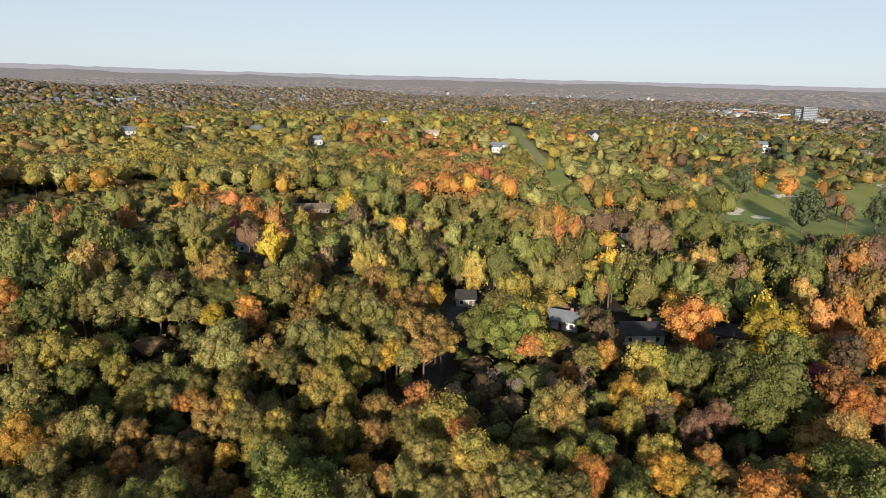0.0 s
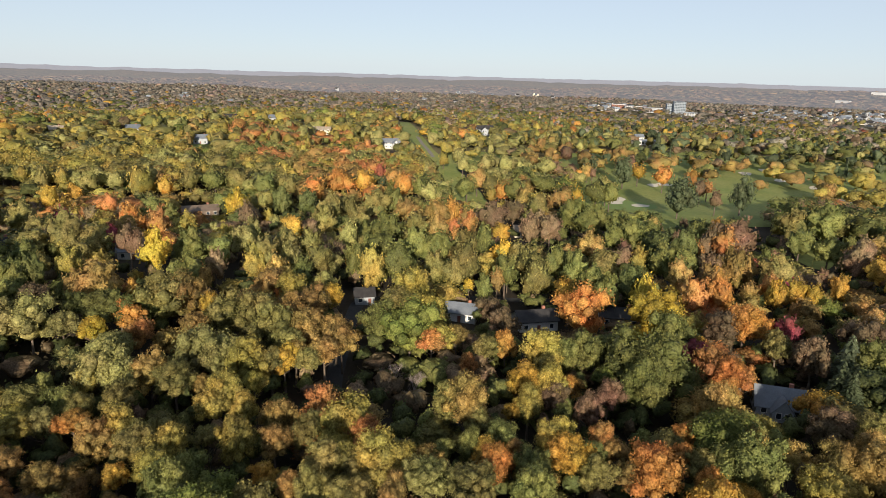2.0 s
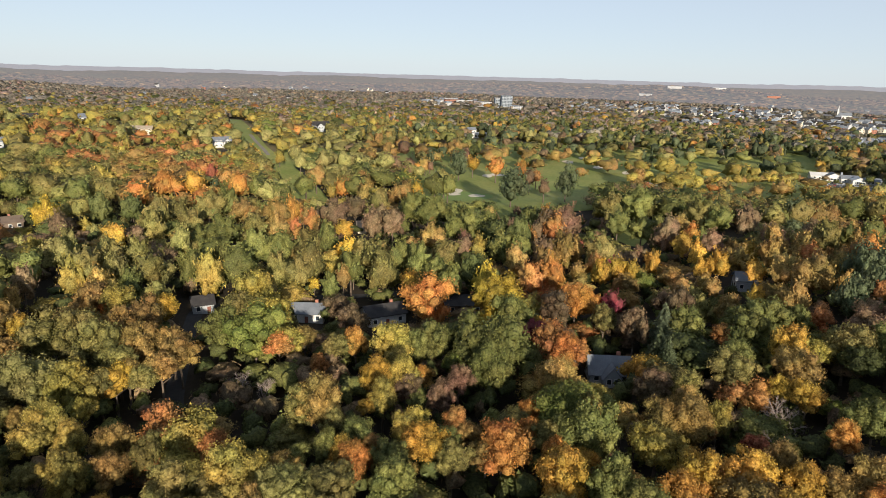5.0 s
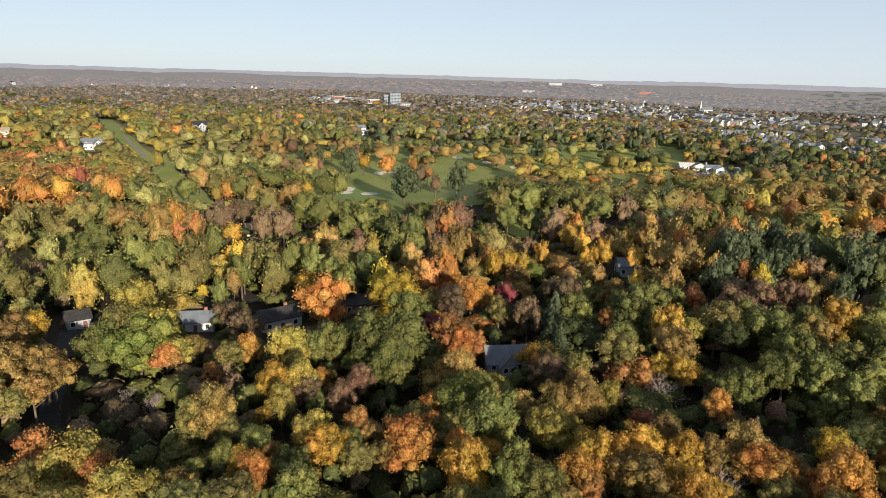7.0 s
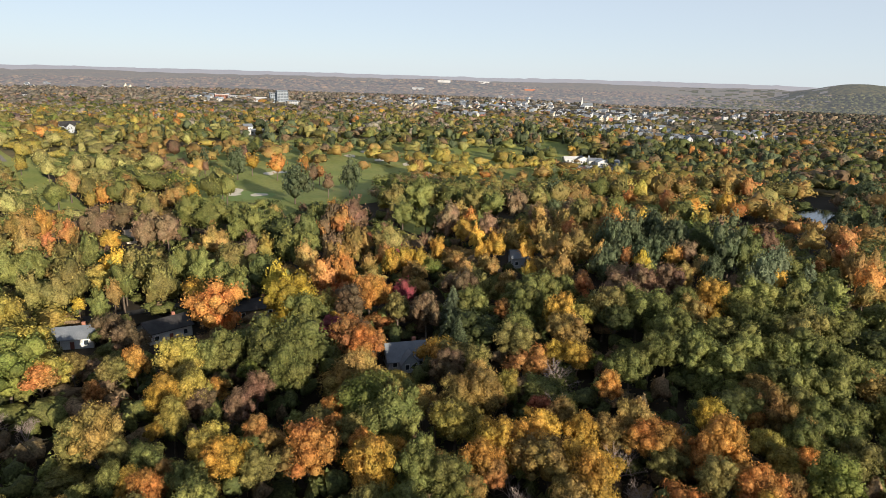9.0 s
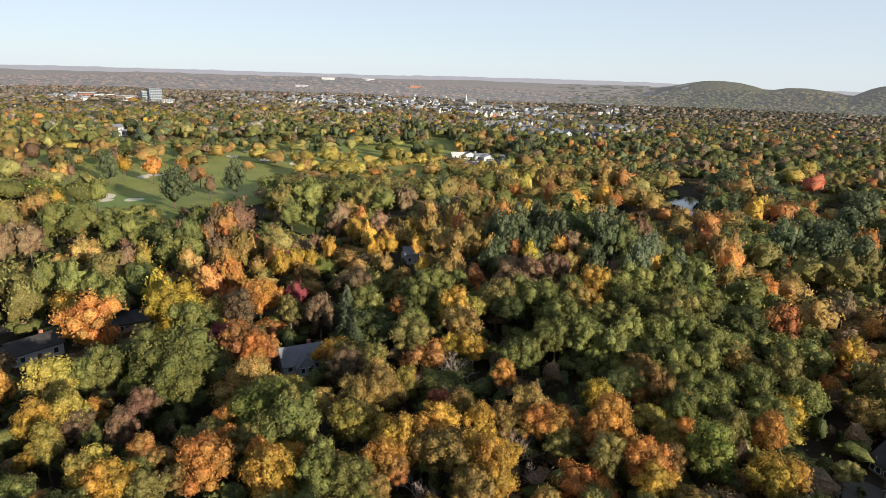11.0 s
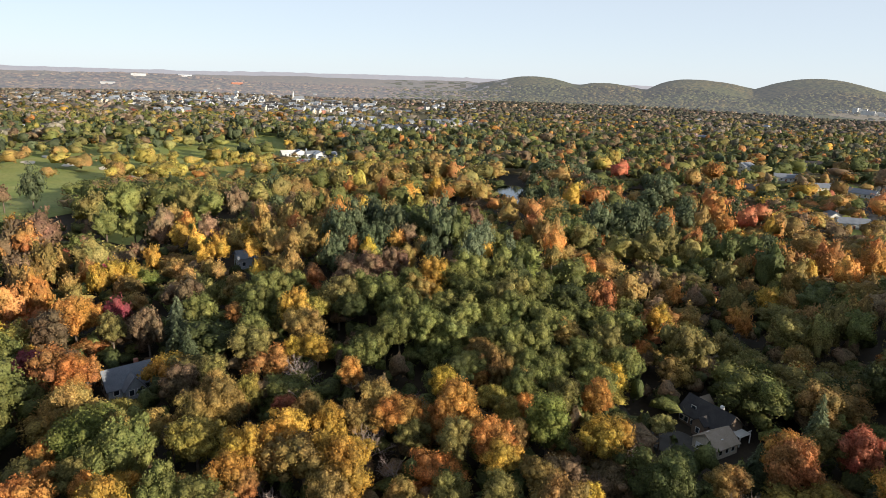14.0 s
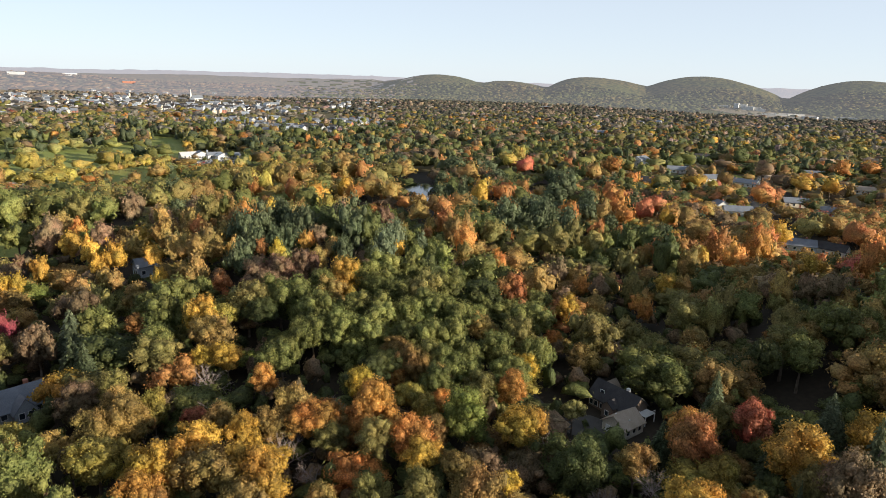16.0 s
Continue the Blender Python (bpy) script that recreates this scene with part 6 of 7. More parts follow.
tree(88.5, 25.9, 3.0, 12.2, "olive")
tree(97.8, 28.8, 3.2, 12.6, "gold")
tree(101.5, 32.0, 4.3, 15.1, "orange")
tree(106.8, 28.8, 2.8, 11.9, "ochre")
tree(109.6, 30.7, 1.5, 10.0, "brown")
tree(111.9, 32.6, 2.9, 12.1, "yellow_green")
tree(116.8, 37.4, 3.0, 12.3, "yellow_green")
tree(122.3, 33.0, 3.7, 13.8, "oak_green")
tree(125.0, 34.1, 3.1, 12.6, "ochre")
tree(124.1, 42.6, 2.3, 10.8, "orange")
tree(127.5, 39.5, 3.8, 14.1, "ochre")
tree(126.5, 45.0, 3.9, 14.1, "oak_green")
tree(131.4, 37.3, 3.9, 14.2, "olive")
tree(135.2, 46.6, 3.4, 13.1, "ochre")
tree(141.4, 40.3, 4.2, 14.7, "oak_green")
tree(140.0, 46.5, 4.2, 14.7, "oak_green")
tree(147.2, 54.5, 4.4, 15.2, "oak_green")
tree(150.8, 48.7, 4.4, 15.3, "oak_green")
tree(154.9, 45.5, 4.5, 15.4, "oak_green")
tree(160.8, 55.5, 4.7, 15.8, "oak_green")
tree(164.8, 49.4, 4.7, 15.9, "olive")
tree(161.7, 61.3, 4.7, 16.0, "oak_green")
tree(172.1, 63.3, 5.0, 16.5, "oak_green")
tree(176.2, 56.6, 5.0, 16.6, "oak_green")
tree(178.1, 51.9, 5.1, 16.6, "deep_green")
tree(188.3, 69.5, 4.7, 15.5, "needle_pale")
tree(192.9, 66.8, 2.9, 12.2, "gold")
tree(203.3, 63.0, 3.1, 12.0, "needle_pale")
tree(207.5, 62.9, 3.5, 12.0, "needle_pale")
tree(205.0, 71.7, 4.1, 13.5, "needle_pale")
tree(235.8, 86.6, 5.1, 14.0, "bare")
tree(315.1, 97.5, 8.0, 19.5, "ochre")
tree(323.3, 87.3, 7.0, 18.0, "rust")
tree(332.6, 93.8, 7.2, 15.1, "ochre")
tree(336.5, 104.9, 5.6, 13.6, "ochre")
tree(334.7, 112.2, 7.9, 13.6, "rust")
tree(343.8, 123.4, 10.0, 19.5, "ochre")
tree(418.4, 149.6, 10.0, 19.5, "olive")
tree(430.2, 144.4, 10.0, 19.5, "ochre")
tree(96.8, 21.8, 2.9, 12.1, "ochre")
tree(110.8, 23.8, 4.5, 15.5, "fresh_green")
tree(117.2, 30.9, 2.5, 11.3, "orange")
tree(119.5, 30.0, 1.7, 10.0, "orange")
tree(124.3, 23.9, 3.7, 13.8, "olive")
tree(130.9, 30.3, 3.9, 14.1, "oak_green")
tree(131.2, 34.3, 3.9, 14.2, "oak_green")
tree(135.2, 29.0, 4.0, 14.3, "oak_green")
tree(143.3, 23.9, 4.1, 14.7, "oak_green")
tree(142.8, 34.4, 4.2, 14.7, "oak_green")
tree(152.9, 30.2, 4.4, 15.2, "ochre")
tree(153.7, 34.9, 4.4, 15.3, "oak_green")
tree(157.6, 40.7, 4.5, 15.5, "oak_green")
tree(170.4, 45.2, 4.8, 16.2, "oak_green")
tree(194.1, 51.4, 4.5, 15.5, "oak_green")
tree(205.2, 36.0, 3.9, 14.3, "orange")
tree(204.3, 47.5, 4.0, 14.3, "ochre")
tree(213.7, 49.8, 4.9, 16.3, "orange")
tree(223.7, 56.5, 4.7, 15.9, "ochre")
tree(237.0, 44.0, 5.4, 17.3, "olive")
tree(240.0, 63.1, 5.5, 17.6, "rust")
tree(266.7, 43.0, 7.2, 20.0, "needle_green")
tree(354.9, 74.1, 8.9, 19.5, "gold")
tree(359.1, 62.0, 10.0, 19.5, "rust")
tree(422.3, 96.6, 10.0, 19.5, "ochre")
tree(506.1, 84.5, 10.0, 19.5, "yellow_green")
tree(96.4, 12.8, 2.2, 10.5, "yellow")
tree(102.3, 12.7, 2.5, 9.0, "bare")
tree(112.1, 13.5, 4.7, 16.0, "gold")
tree(126.9, 17.6, 3.2, 12.8, "orange")
tree(133.9, 19.5, 3.9, 14.2, "oak_green")
tree(138.3, 16.9, 3.2, 12.7, "yellow")
tree(144.6, 14.6, 4.1, 14.7, "oak_green")
tree(151.6, 19.8, 4.3, 15.0, "olive")
tree(159.9, 12.1, 2.4, 11.0, "orange")
tree(162.6, 18.5, 4.6, 15.6, "oak_green")
tree(174.6, 16.9, 1.9, 10.1, "red")
tree(178.3, 10.2, 3.5, 13.3, "gold")
tree(209.7, 15.8, 4.0, 14.4, "brown")
tree(239.3, 21.0, 7.5, 19.5, "olive")
tree(255.1, 14.9, 5.7, 18.0, "olive")
tree(263.9, 19.0, 5.9, 19.4, "needle_green")
tree(284.3, 30.7, 7.6, 20.0, "needle_green")
tree(303.6, 38.4, 8.1, 20.0, "needle_green")
tree(311.1, 20.4, 7.1, 19.3, "orange")
tree(371.3, 33.3, 8.2, 14.6, "needle_green")
tree(389.5, 30.2, 8.6, 20.0, "needle_green")
tree(394.5, 44.2, 7.0, 10.5, "ochre")
tree(484.7, 67.9, 10.0, 19.5, "red")
tree(542.2, 81.2, 8.6, 19.5, "yellow_green")
tree(102.0, 1.0, 4.2, 14.8, "deep_green")
tree(128.1, 4.4, 2.3, 9.1, "pale_green")
tree(153.3, -7.1, 2.6, 11.5, "oak_green")
tree(159.8, 2.2, 5.2, 17.0, "olive")
tree(168.5, -0.6, 3.6, 10.8, "bare")
tree(194.9, -9.5, 3.2, 12.7, "orange")
tree(201.3, 2.5, 3.8, 14.1, "brown")
tree(201.6, 7.8, 3.3, 12.9, "orange")
tree(202.0, -7.8, 4.6, 15.7, "olive")
tree(231.5, -5.9, 5.2, 16.9, "olive")
tree(250.6, -12.2, 4.0, 14.5, "ochre")
tree(255.6, 7.1, 5.3, 17.0, "olive")
tree(266.0, -5.8, 5.9, 18.5, "deep_green")
tree(292.8, 6.2, 3.4, 13.1, "rust")
tree(325.2, -4.5, 6.8, 18.7, "orange")
tree(326.8, 5.0, 6.8, 18.7, "ochre")
tree(345.0, -14.2, 7.2, 19.4, "red")
tree(353.8, 0.0, 8.0, 19.5, "orange")
tree(392.1, 3.9, 8.9, 19.5, "rust")
tree(462.2, 17.3, 10.0, 19.5, "ochre")
tree(465.2, -22.1, 2.6, 6.2, "yellow")
tree(502.8, 4.9, 10.0, 19.5, "orange")
tree(108.7, -8.0, 3.3, 13.0, "ochre")
tree(115.4, -18.1, 4.6, 15.7, "rust")
tree(119.3, -13.1, 3.6, 12.0, "needle_green")
tree(120.0, -17.9, 4.5, 15.5, "orange")
tree(152.9, -10.4, 2.6, 11.5, "gold")
tree(161.6, -22.8, 2.4, 11.1, "orange")
tree(169.8, -23.3, 3.7, 13.7, "ochre")
tree(182.9, -21.4, 5.1, 16.6, "olive")
tree(184.1, -28.8, 5.1, 16.7, "olive")
tree(190.8, -11.1, 3.2, 12.6, "orange")
tree(216.1, -18.6, 4.1, 14.6, "gold")
tree(217.8, -24.1, 3.2, 12.7, "ochre")
tree(240.5, -27.5, 5.4, 17.4, "ochre")
tree(247.7, -20.1, 6.7, 19.5, "deep_green")
tree(256.2, -16.5, 4.8, 16.1, "rust")
tree(261.8, -34.1, 3.5, 13.4, "gold")
tree(267.1, -25.5, 6.0, 18.6, "rust")
tree(271.7, -14.8, 6.1, 18.7, "deep_green")
tree(270.9, -40.8, 7.3, 19.5, "rust")
tree(304.9, -37.9, 9.2, 19.5, "ochre")
tree(336.9, -34.4, 6.0, 17.3, "ochre")
tree(338.7, -25.1, 6.1, 17.3, "gold")
tree(362.3, -54.6, 7.6, 11.3, "brown")
tree(366.1, -22.1, 6.5, 18.2, "red")
tree(402.3, -47.3, 2.6, 6.1, "gold")
tree(478.1, -50.8, 10.0, 13.4, "gold")
tree(96.8, -17.7, 4.9, 16.3, "gold")
tree(101.0, -26.0, 2.7, 11.6, "ochre")
tree(111.3, -23.0, 2.9, 12.0, "yellow_green")
tree(127.5, -30.1, 3.9, 14.3, "red")
tree(129.0, -24.7, 3.3, 13.0, "olive")
tree(144.3, -25.8, 4.2, 14.8, "ochre")
tree(157.2, -37.1, 4.5, 15.5, "deep_green")
tree(161.2, -28.0, 3.8, 11.5, "bare")
tree(165.9, -43.5, 5.5, 17.6, "olive")
tree(178.9, -47.3, 5.1, 16.6, "olive")
tree(192.8, -32.7, 5.3, 17.2, "olive")
tree(192.5, -38.6, 5.4, 17.2, "oak_green")
tree(209.9, -51.4, 4.9, 16.2, "ochre")
tree(253.4, -44.3, 5.7, 18.1, "orange")
tree(279.4, -56.8, 7.6, 19.5, "orange")
tree(295.6, -64.0, 6.9, 19.0, "rust")
tree(317.5, -72.9, 6.8, 18.7, "gold")
tree(347.1, -91.6, 10.0, 18.4, "olive")
tree(381.0, -71.5, 3.2, 7.7, "ochre")
tree(425.9, -85.0, 9.0, 19.5, "rust")
tree(484.7, -119.9, 10.0, 19.5, "gold")
tree(537.5, -104.4, 10.0, 19.5, "brown")
tree(616.3, -100.2, 10.0, 19.5, "deep_green")
tree(105.4, -33.8, 1.2, 12.0, "needle_green")
tree(108.0, -36.5, 3.4, 13.2, "olive")
tree(114.8, -35.2, 5.7, 17.9, "gold")
tree(117.8, -31.8, 3.6, 12.0, "needle_green")
tree(118.6, -39.0, 3.7, 13.7, "gold")
tree(129.4, -45.8, 2.8, 12.0, "needle_green")
tree(138.0, -47.0, 3.5, 12.0, "needle_pale")
tree(159.9, -46.0, 4.6, 15.7, "oak_green")
tree(167.9, -60.8, 3.4, 13.2, "ochre")
tree(171.7, -49.8, 4.1, 14.6, "ochre")
tree(170.6, -57.9, 4.9, 16.3, "oak_green")
tree(173.3, -63.3, 4.2, 14.8, "oak_green")
tree(177.3, -53.5, 4.2, 14.9, "oak_green")
tree(205.9, -57.3, 4.0, 14.5, "brown")
tree(217.7, -77.6, 7.2, 19.5, "orange")
tree(244.4, -68.2, 5.2, 14.8, "gold")
tree(255.9, -85.4, 7.1, 11.6, "red")
tree(336.7, -110.8, 10.0, 19.5, "rust")
tree(362.9, -105.7, 10.0, 15.6, "ochre")
tree(484.3, -137.0, 10.0, 19.5, "gold")
tree(586.0, -171.3, 10.0, 19.5, "orange")
tree(605.2, -197.3, 10.0, 19.5, "orange")
tree(105.7, -41.4, 5.4, 17.4, "brown")
tree(125.6, -49.9, 4.5, 15.5, "gold")

# garden trees round the clubhouse
for a, d, rad, high, hue in ((53.9, 566, 4.2, 6.5, "brown"), (54.7, 560, 2.6, 4.4, "deep_green"), (55.9, 590, 5.4, 10.5, "olive"), (53.6, 592, 5.0, 10.0, "ochre"), (56.8, 570, 5.2, 9.5, "oak_green")):
    bx, by = polar(a, d)
    tree(bx, by, rad, high, hue)

# clipped yellowing tree belt along the golf course
for i in range(16):
    a = 45.6 + i * 0.44
    bx, by = polar(a, 480 + i * 4.3 + 3 * math.sin(i * 2.1))
    tree(bx, by, 4.6, 7.5 + (i * 7 % 3), "yellow_green" if i % 3 else "ochre")

STANDOUT = len(PLACED)

# which colours stand where: bearing, distance, spread in degrees, spread in metres, weights
# deep_green is weighted up around bearing 80 to stand for shade there
BASE = {"oak_green": 3.4, "olive": 3.0, "deep_green": 1.6, "ochre": 1.5, "gold": 1.0, "rust": 0.6, "yellow_green": 0.9, "orange": 0.6, "brown": 0.35, "pale_green": 0.3,
        "red": 0.2, "needle_green": 0.25}
ZONES = (
    (-25, 150, 16, 90, {"oak_green": 16, "deep_green": 20, "olive": 5, "yellow_green": 3, "ochre": 2, "brown": 3}),
    (-8, 220, 14, 60, {"olive": 12, "ochre": 12, "oak_green": 5, "yellow_green": 3}),
    (8, 300, 12, 70, {"yellow_green": 16, "olive": 16, "oak_green": 9, "fresh_green": 5, "pale_green": 4, "ochre": 5}),
    (0, 380, 16, 60, {"olive": 14, "oak_green": 10, "fresh_green": 5, "yellow_green": 17, "orange": 2, "ochre": 9, "pale_green": 8, "gold": 3}),
    (-20, 400, 14, 80, {"yellow_green": 24, "pale_green": 20, "olive": 9, "ochre": 4}),
    (-20, 650, 18, 150, {"olive": 9, "oak_green": 9, "yellow_green": 5, "orange": 3, "ochre": 4}),
    (0, 620, 13, 120, {"yellow_green": 16, "olive": 12, "pale_green": 9, "fresh_green": 5, "ochre": 5, "orange": 2}),
    (-28, 320, 5, 45, {"mauve": 30, "brown": 20, "rust": 10, "deep_green": 10}),
    (-9, 330, 9, 75, {"yellow_green": 30, "pale_green": 14, "gold": 9, "ochre": 10, "olive": 6}),
    (14, 320, 9, 60, {"oak_green": 10, "olive": 8, "deep_green": 5, "brown": 3}),
    (22, 180, 9, 60, {"oak_green": 10, "olive": 6, "ochre": 3, "orange": 2, "rust": 2}),
    (20, 110, 12, 40, {"oak_green": 9, "olive": 8, "gold": 4, "rust": 3, "ochre": 4}),
    (58, 105, 17, 38, {"gold": 14, "ochre": 6, "olive": 5, "orange": 9, "yellow_green": 5}),
    (67, 225, 9, 70, {"fresh_green": 30, "oak_green": 10, "olive": 16, "ochre": 2, "orange": 1}),
    (84, 240, 12, 70, {"oak_green": 10, "deep_green": 3, "olive": 8, "orange": 5, "gold": 5, "ochre": 4}),
    (98, 190, 12, 60, {"deep_green": 6, "oak_green": 9, "brown": 2, "olive": 5, "orange": 2}),
    (97, 390, 11, 110, {"rust": 6, "orange": 7, "olive": 4, "oak_green": 8, "deep_green": 14, "needle_green": 5, "red": 3, "gold": 5, "brown": 3, "ochre": 5}),
    (82, 560, 15, 160, {"rust": 6, "olive": 5, "orange": 4, "brown": 9, "oak_green": 10, "ochre": 3, "deep_green": 26, "needle_green": 6}),
    (48, 285, 7, 22, {"gold": 14, "yellow": 6, "ochre": 8, "yellow_green": 5}),
    (58, 300, 5, 35, {"needle_green": 10, "needle_pale": 5, "oak_green": 4}),
    (80, 320, 10, 85, {"needle_green": 12, "deep_green": 44, "oak_green": 12, "rust": 3, "brown": 4}),
    (35, 310, 9, 60, {"oak_green": 16, "deep_green": 18, "olive": 3, "brown": 3}),
    (40, 560, 14, 110, {"oak_green": 12, "olive": 8, "needle_green": 12, "orange": 1, "brown": 5, "pale_green": 6, "ochre": 3}),
    (14, 500, 8, 60, {"pale_green": 8, "olive": 6, "yellow_green": 5, "orange": 2}),
    (62, 400, 12, 80, {"olive": 9, "ochre": 6, "rust": 4, "oak_green": 12, "orange": 3, "deep_green": 4}),
)
TONED = {"bare": "brown", "yellow": "yellow_green", "crimson": "rust", "red": "rust", "orange": "ochre", "gold": "ochre", "needle_blue": "deep_green", "needle_green": "deep_green", "needle_pale": "oak_green"}
NAMES = list(BASE) + [k for k in ("fresh_green", "yellow", "crimson", "needle_pale", "needle_blue", "mauve") if k not in BASE]


def colours_at(rng, x, y):
    az, r = np.degrees(np.arctan2(x, y)), np.hypot(x, y)
    w = np.tile([BASE.get(k, 0.0) for k in NAMES], (len(x), 1)) * 0.9
    for a0, r0, da, dr, mix in ZONES:
        g = np.exp(-0.5 * ((az - a0) / da) ** 2 - 0.5 * ((r - r0) / dr) ** 2) * 1.6
        w += g[:, None] * np.array([mix.get(k, 0.0) for k in NAMES])
    # farther off the strong reds and oranges are rarer
    loud = np.array([k in ("orange", "rust", "red") for k in NAMES])
    w *= np.where(loud[None, :] & (r > 460)[:, None], 0.45, 1.0)
    # neighbours of one kind keep together
    wave = np.stack([np.sin(x * (0.031 + 0.004 * k) + 1.7 * k) + np.sin(y * (0.037 - 0.003 * k) + 2.3 * k) for k in range(len(NAMES))], 1)
    w *= np.exp(0.55 * wave)
    w = np.cumsum(w / w.sum(1, keepdims=True), 1)
    out = (rng.random((len(x), 1)) > w).sum(1).clip(0, len(NAMES) - 1)
    # most take after the trees that stand out next to them, seldom in their loudest colours
    p = np.array(PLACED[:STANDOUT])
    kin = np.array([NAMES.index(TONED.get(k, k)) for k in GROWN[:STANDOUT]])
    for i in np.nonzero((r < 560) & ~((az > 68) & (az < 96) & (r > 240)))[0]:
        if rng.random() < 0.78:
            d = np.hypot(p[:, 0] - x[i], p[:, 1] - y[i])
            out[i] = kin[np.argpartition(d, 3)[int(rng.integers(3))]]
    return out


def scatter(seed, r0, r1, cell, a0=-44, a1=120, gaps=True, jitter=0.42):
    """Jittered places in a ring sector that lie in the woods."""
    rng = np.random.default_rng(seed)
    g = np.arange(-r1, r1, cell)
    X, Y = np.meshgrid(g, g)
    X, Y = X.ravel() + rng.uniform(-jitter, jitter, X.size) * cell, Y.ravel() + rng.uniform(-jitter, jitter, X.size) * cell
    r, az = np.hypot(X, Y), np.degrees(np.arctan2(X, Y))
    if a1 > 180:
        az = np.where(az < a0, az + 360, az)
    ok = (r > r0) & (r < r1) & (az > a0) & (az < a1)
    X, Y = X[ok], Y[ok]
    ok = rng.random(len(X)) < tree_share(X, Y, gaps)
    return rng, X[ok], Y[ok]


def free_of_placed(X, Y, gap):
    p = np.array(PLACED).reshape(-1, 3)
    ok = np.ones(len(X), bool)
    for px_, py_, pr in p:
        ok &= np.hypot(X - px_, Y - py_) > pr * 0.72 + gap
    return ok


def kept_low(X, Y):
    """How tall the filling growth gets: less between the camera and the trees that stand out, to keep them in view."""
    out = np.ones(len(X))
    for px_, py_, pr in PLACED[:STANDOUT]:
        d = math.hypot(px_, py_)
        u = (X * py_ - Y * px_) / d
        v = d - (X * px_ + Y * py_) / d
        out = np.where((np.abs(u) < pr) & (v > 0) & (v < max(18, 0.15 * d)), np.minimum(out, 0.66), out)
        # and less on their sunny side, so that the sun reaches them
        e = (X - px_) * sun_from.x + (Y - py_) * sun_from.y
        o = (X - px_) * sun_from.y - (Y - py_) * sun_from.x
        out = np.where((np.abs(o) < pr) & (e > 0) & (e < 13), np.minimum(out, 0.88), out)
    return out


def grove(x, y):
    """The canopy's height rises and falls from grove to grove, and is cut low where the camera looks past."""
    full = 1 + np.where(np.hypot(x, y) < 300, 0.13, 0.05) * (np.sin(x * 0.13 + 1.0 + 1.3 * np.sin(y * 0.045)) + np.sin(y * 0.115 + 2.0 + 1.3 * np.sin(x * 0.05)))
    for az, r0, r1, half, share in LOW_STANDS:
        s, c = math.sin(az * D2R), math.cos(az * D2R)
        along, off = x * s + y * c, np.abs(x * c - y * s)
        full = np.where((off < half) & (along > r0) & (along < r1), np.minimum(full, share), full)
    return full


# the near woods, tree by tree
rng, X, Y = scatter(31, 66, 185, 7.8, -39, 114)
ok = free_of_placed(X, Y, 1.6) & ((np.arctan2(X, Y) > 0.58) | (rng.random(len(X)) < 0.72))
X, Y = X[ok], Y[ok]
col = colours_at(rng, X, Y)
for x, y, c, low in zip(X, Y, col, kept_low(X, Y) * grove(X, Y)):
    look_of = NAMES[c]
    rad = min(8.0, rng.lognormal(1.60, 0.27)) * (0.5 + 0.5 * low)
    ht = rng.uniform(10, 15.5) * low
    if look_of in NEEDLES:
        rad, ht = rng.uniform(2.8, 4.0), rng.uniform(15, 21)
    elif rng.random() < 0.035:
        look_of, ht = "bare", rng.uniform(10, 14)
    tree(x, y, rad, ht, look_of)


def jobs_from(seed, band, r0, r1, cell, rad, ht, a0=-44, a1=120, check=False, only=None):
    rng, X, Y = scatter(seed, r0, r1, cell, a0, a1, only is None, 0.75 if r1 > 900 else 0.45)
    if check:
        ok = free_of_placed(X, Y, 1.6)
        X, Y = X[ok], Y[ok]
    col = colours_at(rng, X, Y)
    low = kept_low(X, Y) * grove(X, Y) if check else np.ones(len(X))
    for x, y, c, k in zip(X, Y, col, low):
        R, h = float(np.clip(rng.lognormal(math.log(sum(rad) / 2) - 0.06, 0.28 if r1 < 480 else 0.40), rad[0] * 0.5, rad[1] * 1.35)) * (0.5 + 0.5 * k), rng.uniform(*ht) * k
        n = only[int(rng.integers(len(only)))] if only else NAMES[c]
        if n in NEEDLES:
            R, h = R * 0.75, h * 1.15
        JOBS.setdefault(band, []).append((x, y, R, h, n, int(rng.integers(60))))


jobs_from(41, "mid", 185, 310, 9.0, (4.2, 7.4), (11.5, 16.5), -38, 113, check=True)
jobs_from(42, "mist", 310, 460, 7.8, (6.2, 8.8), (12.5, 14.5), -38, 113, check=True)
jobs_from(43, "far", 460, 1020, 9.6, (6.0, 8.6), (9, 16), -38, 113, check=True)
jobs_from(46, "behind", 66, 330, 13.0, (5.5, 8.5), (13, 18), 116, 320)
# unseen trees below the middle, added so that they shade the near woods
jobs_from(48, "behind", 4, 66, 8.5, (4.5, 7.0), (14, 18.5), -180, 180)

# leaf colours far off, each swapped for one with haze in its tone
HAZE_DULL = {"oak_green": "dull_olive", "deep_green": "dull_green", "olive": "dull_olive", "yellow_green": "dull_olive", "fresh_green": "dull_green", "pale_green": "dull_olive",
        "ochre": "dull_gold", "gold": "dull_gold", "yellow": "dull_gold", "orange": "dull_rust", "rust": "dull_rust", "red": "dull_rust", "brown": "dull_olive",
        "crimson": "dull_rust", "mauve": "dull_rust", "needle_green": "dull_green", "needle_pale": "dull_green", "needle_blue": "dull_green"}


SIDE_SHADED = dict(HAZE_DULL, oak_green="dull_oak", deep_green="dull_oak", olive="dull_oak", fresh_green="dull_oak", needle_green="dull_oak", brown="dull_oak")   # darker copies towards the domes, side shade put into the colour
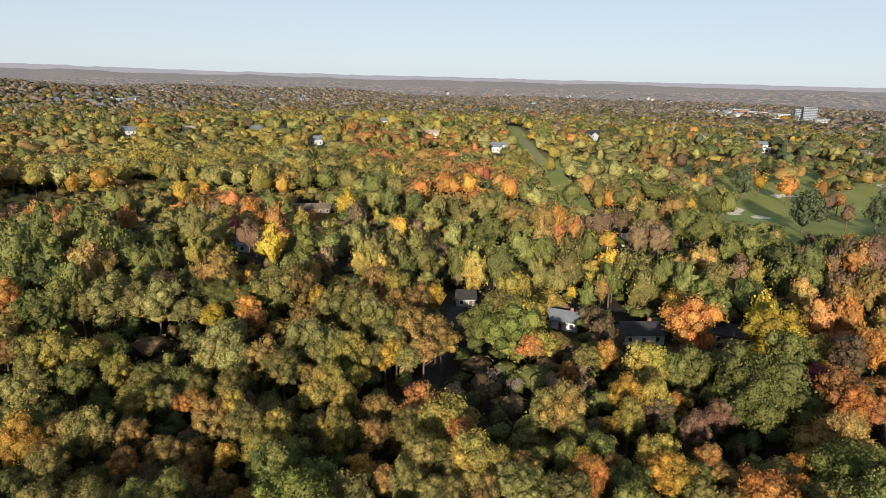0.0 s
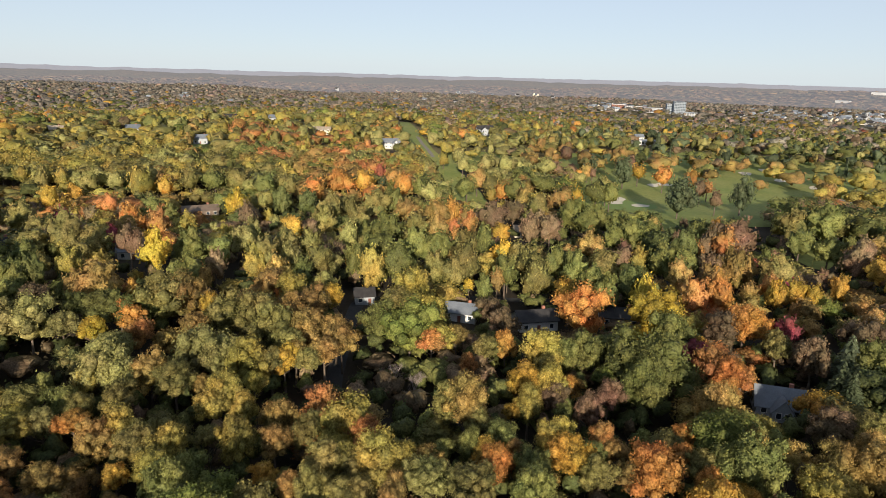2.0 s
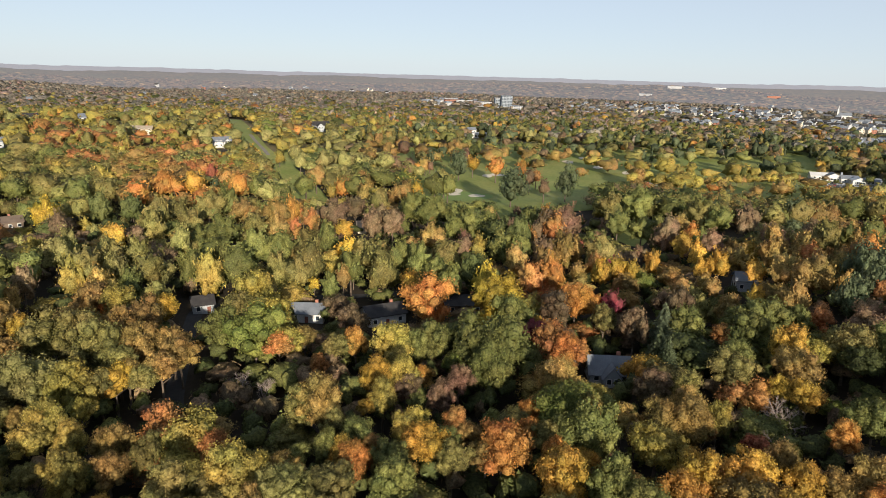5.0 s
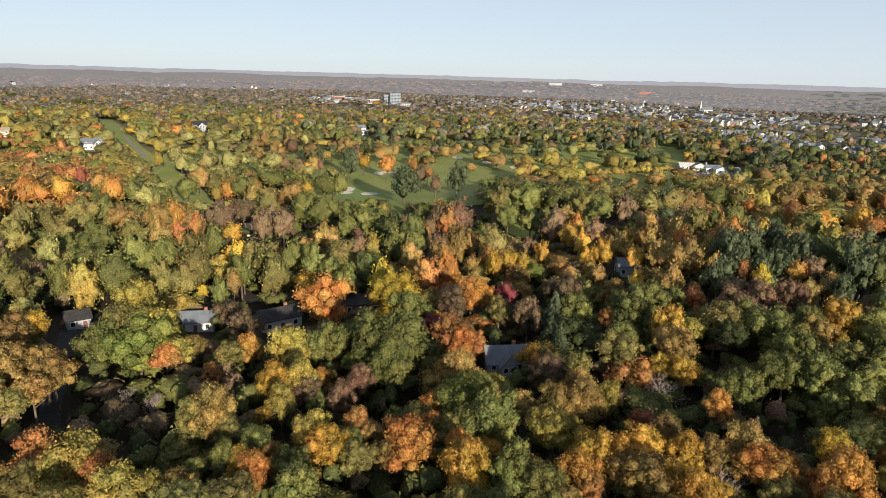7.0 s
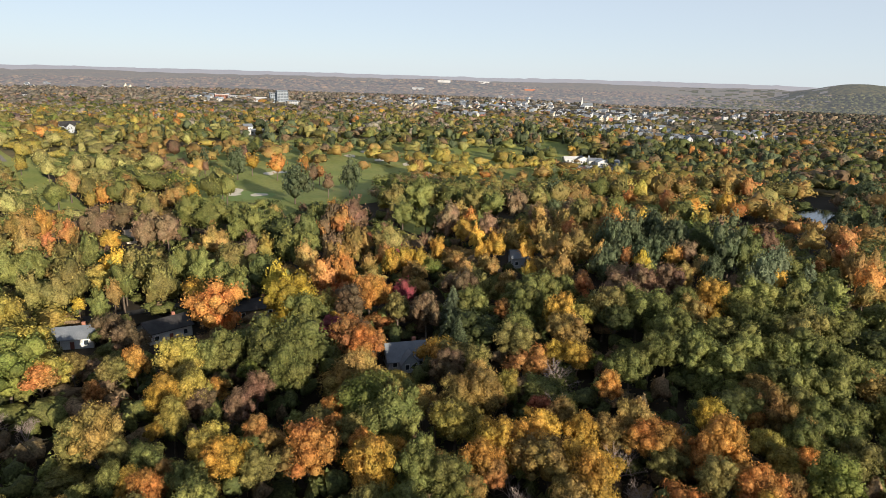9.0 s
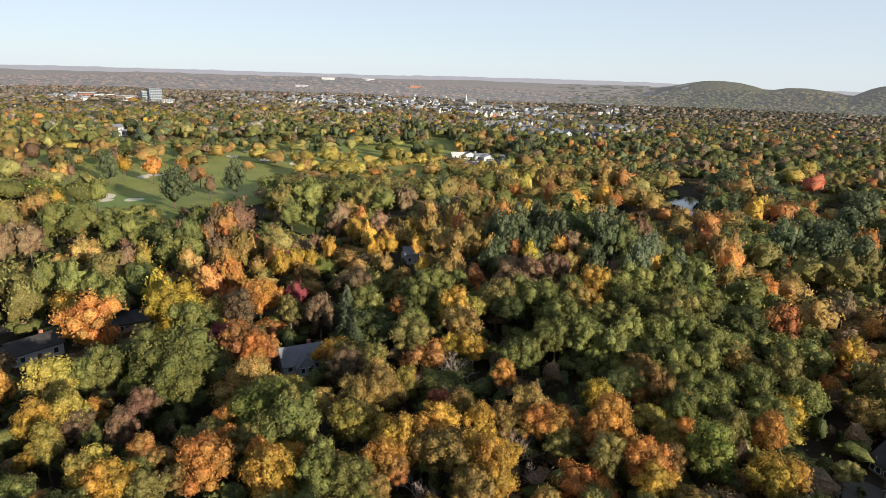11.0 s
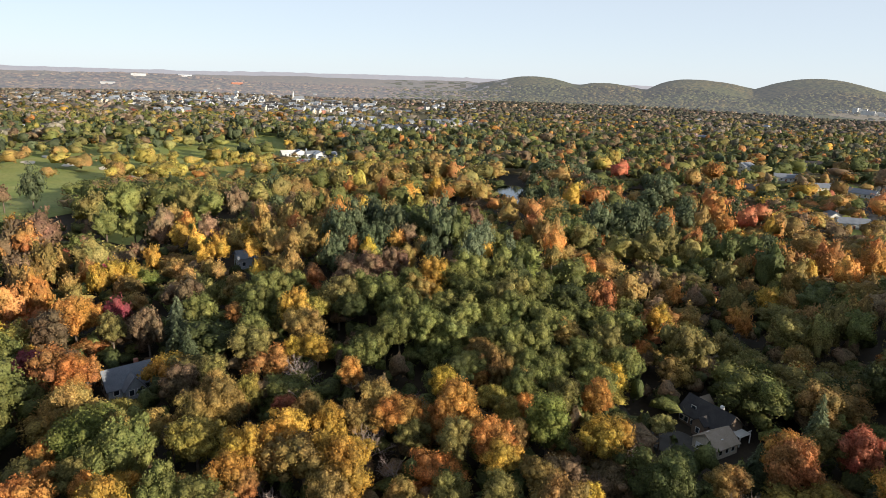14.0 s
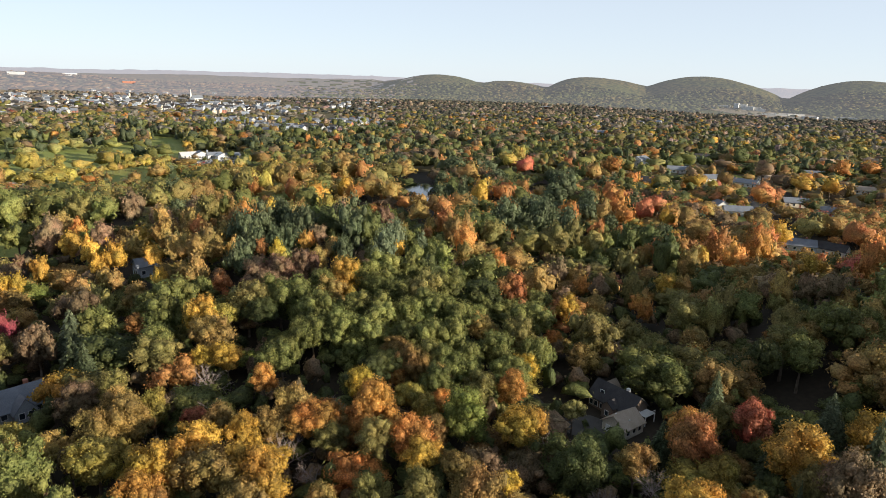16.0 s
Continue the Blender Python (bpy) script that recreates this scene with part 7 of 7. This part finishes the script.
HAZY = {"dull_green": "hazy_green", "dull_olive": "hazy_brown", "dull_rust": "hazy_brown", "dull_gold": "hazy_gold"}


def woods(name, jobs, leafy, firs, label, trunks=False, dull=None, deep=0.46):
    """Many trees joined into one object."""
    # the set with side shade in its colours, for far trees towards the domes
    oaks = SIDE_SHADED if dull is HAZE_DULL else dull
    mats = ["bark"] + sorted(set(j[4] for j in jobs) | (set(dull.values()) | set(oaks.values()) if dull else set()))
    vs, fs, mi, n = [], [], [], 0
    for x, y, R, h, look_of, k in jobs:
        needles = look_of in NEEDLES
        fir = needles and R < 3.6
        kit = firs if fir else PINES if needles and trunks else leafy
        v, f = kit[k % len(kit)]
        half = h * 0.46 if fir else min(h * deep, R * 1.5)
        c, s = math.cos(k * 2.4), math.sin(k * 2.4)
        z = land1(x, y)
        vs.append(np.stack([(v[:, 0] * c - v[:, 1] * s) * R + x, (v[:, 0] * s + v[:, 1] * c) * R + y, v[:, 2] * half + z + h - half], 1))
        fs.append(f + n)
        # the farther off, the more trees take the colours with haze in them
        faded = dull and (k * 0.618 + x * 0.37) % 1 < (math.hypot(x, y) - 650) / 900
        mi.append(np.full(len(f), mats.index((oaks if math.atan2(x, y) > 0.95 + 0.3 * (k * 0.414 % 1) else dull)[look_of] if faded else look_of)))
        n += len(v)
        if trunks:
            v, f = limb((x, y, z - 0.5), (x, y, z + h * 0.6), h * 0.022, h * 0.01, 4)
            vs.append(v)
            fs.append(f + n)
            mi.append(np.zeros(len(f)))
            n += len(v)
    me = mesh_of(name, np.concatenate(vs), np.concatenate(fs), mats, np.concatenate(mi), True)
    return tagged(new(name, me), label, "woods", kind="stuff")


# young trees and bushes between the trunks
# dark leaf colours only, to deepen the shade under the canopy
SHADE = ("deep_green", "brown", "deep_green", "oak_green")
jobs_from(51, "low", 160, 300, 6.4, (2.4, 4.2), (3.5, 9.0), only=SHADE)
jobs_from(53, "low", 240, 370, 6.0, (2.0, 3.8), (3.0, 7.0), -44, -22, only=SHADE)
jobs_from(52, "low_near", 68, 160, 5.2, (2.2, 4.0), (4.0, 9.5), only=SHADE)
BUSH = [mound_crown(800 + i, 2, 6, 34, 0.16, 0.9) for i in range(4)]
bush = new("shrub")
bx, by = polar(89.3, 133)
bush.matrix_world = pose(bx, by, land1(bx, by) + 0.1)
child("crown", mesh_of("crown", BUSH[1][0] * (1.3, 1.3, 1.4) + (0, 0, 0.9), BUSH[1][1], ("deep_green",), None, True), bush)
tagged(bush, "dark clipped evergreen shrub in the middle of a paved court", "shrub")
woods("near_undergrowth", JOBS["low_near"], BUSH, FIR_MID, "young trees and bushes in the shade of the near woods")
woods("undergrowth", JOBS["low"], BUSH, FIR_FAR, "young trees and bushes filling the shade of the woods")
woods("mid_woods", JOBS["mid"], LEAF_MID, FIR_MID, "dense autumn woods of green, olive, gold and rust crowns", True)
woods("hillside_woods", JOBS["mist"], LEAF_MIST, FIR_MID, "autumn woods on the farther slopes, green, gold and rust", True, deep=0.46)
woods("far_woods", JOBS["far"], LEAF_FAR, FIR_FAR, "distant autumn woods and garden trees in mixed colours", dull=HAZE_DULL, deep=0.5)
woods("woods_behind", JOBS["behind"], LEAF_FAR, FIR_FAR, "autumn woods closing the place around")
jobs_from(44, "valley", 1020, 1800, 11.0, (5.4, 8.4), (6, 12), -44, 118)
jobs_from(47, "rim", 1800, 2750, 25.0, (10, 17), (5, 9), -44, 73)
jobs_from(49, "domes", 1800, 2650, 17.0, (7, 13), (5, 11), 60, 118)
drawn = np.random.default_rng(77)
JOBS["rim"] = [j for j in JOBS["rim"] if math.degrees(math.atan2(j[0], j[1])) < 60 + 13 * drawn.random()]
JOBS["domes"] = [j for j in JOBS["domes"] if math.degrees(math.atan2(j[0], j[1])) > 60 + 13 * drawn.random()]
woods("valley_woods", JOBS["valley"], LEAF_TINY, FIR_FAR[:1], "woods and street trees of the wide valley", dull=HAZE_DULL)
woods("rim_woods", JOBS["rim"], LEAF_TINY, LEAF_TINY, "hazy woods at the far side of the valley", dull={k: HAZY[v] for k, v in HAZE_DULL.items()})
woods("dome_woods", JOBS["domes"], LEAF_TINY, LEAF_TINY, "hazy oak woods on the round hills beyond the valley", dull={k: "hazy_oaks" if v == "dull_green" else "hazy_hills" for k, v in HAZE_DULL.items()})
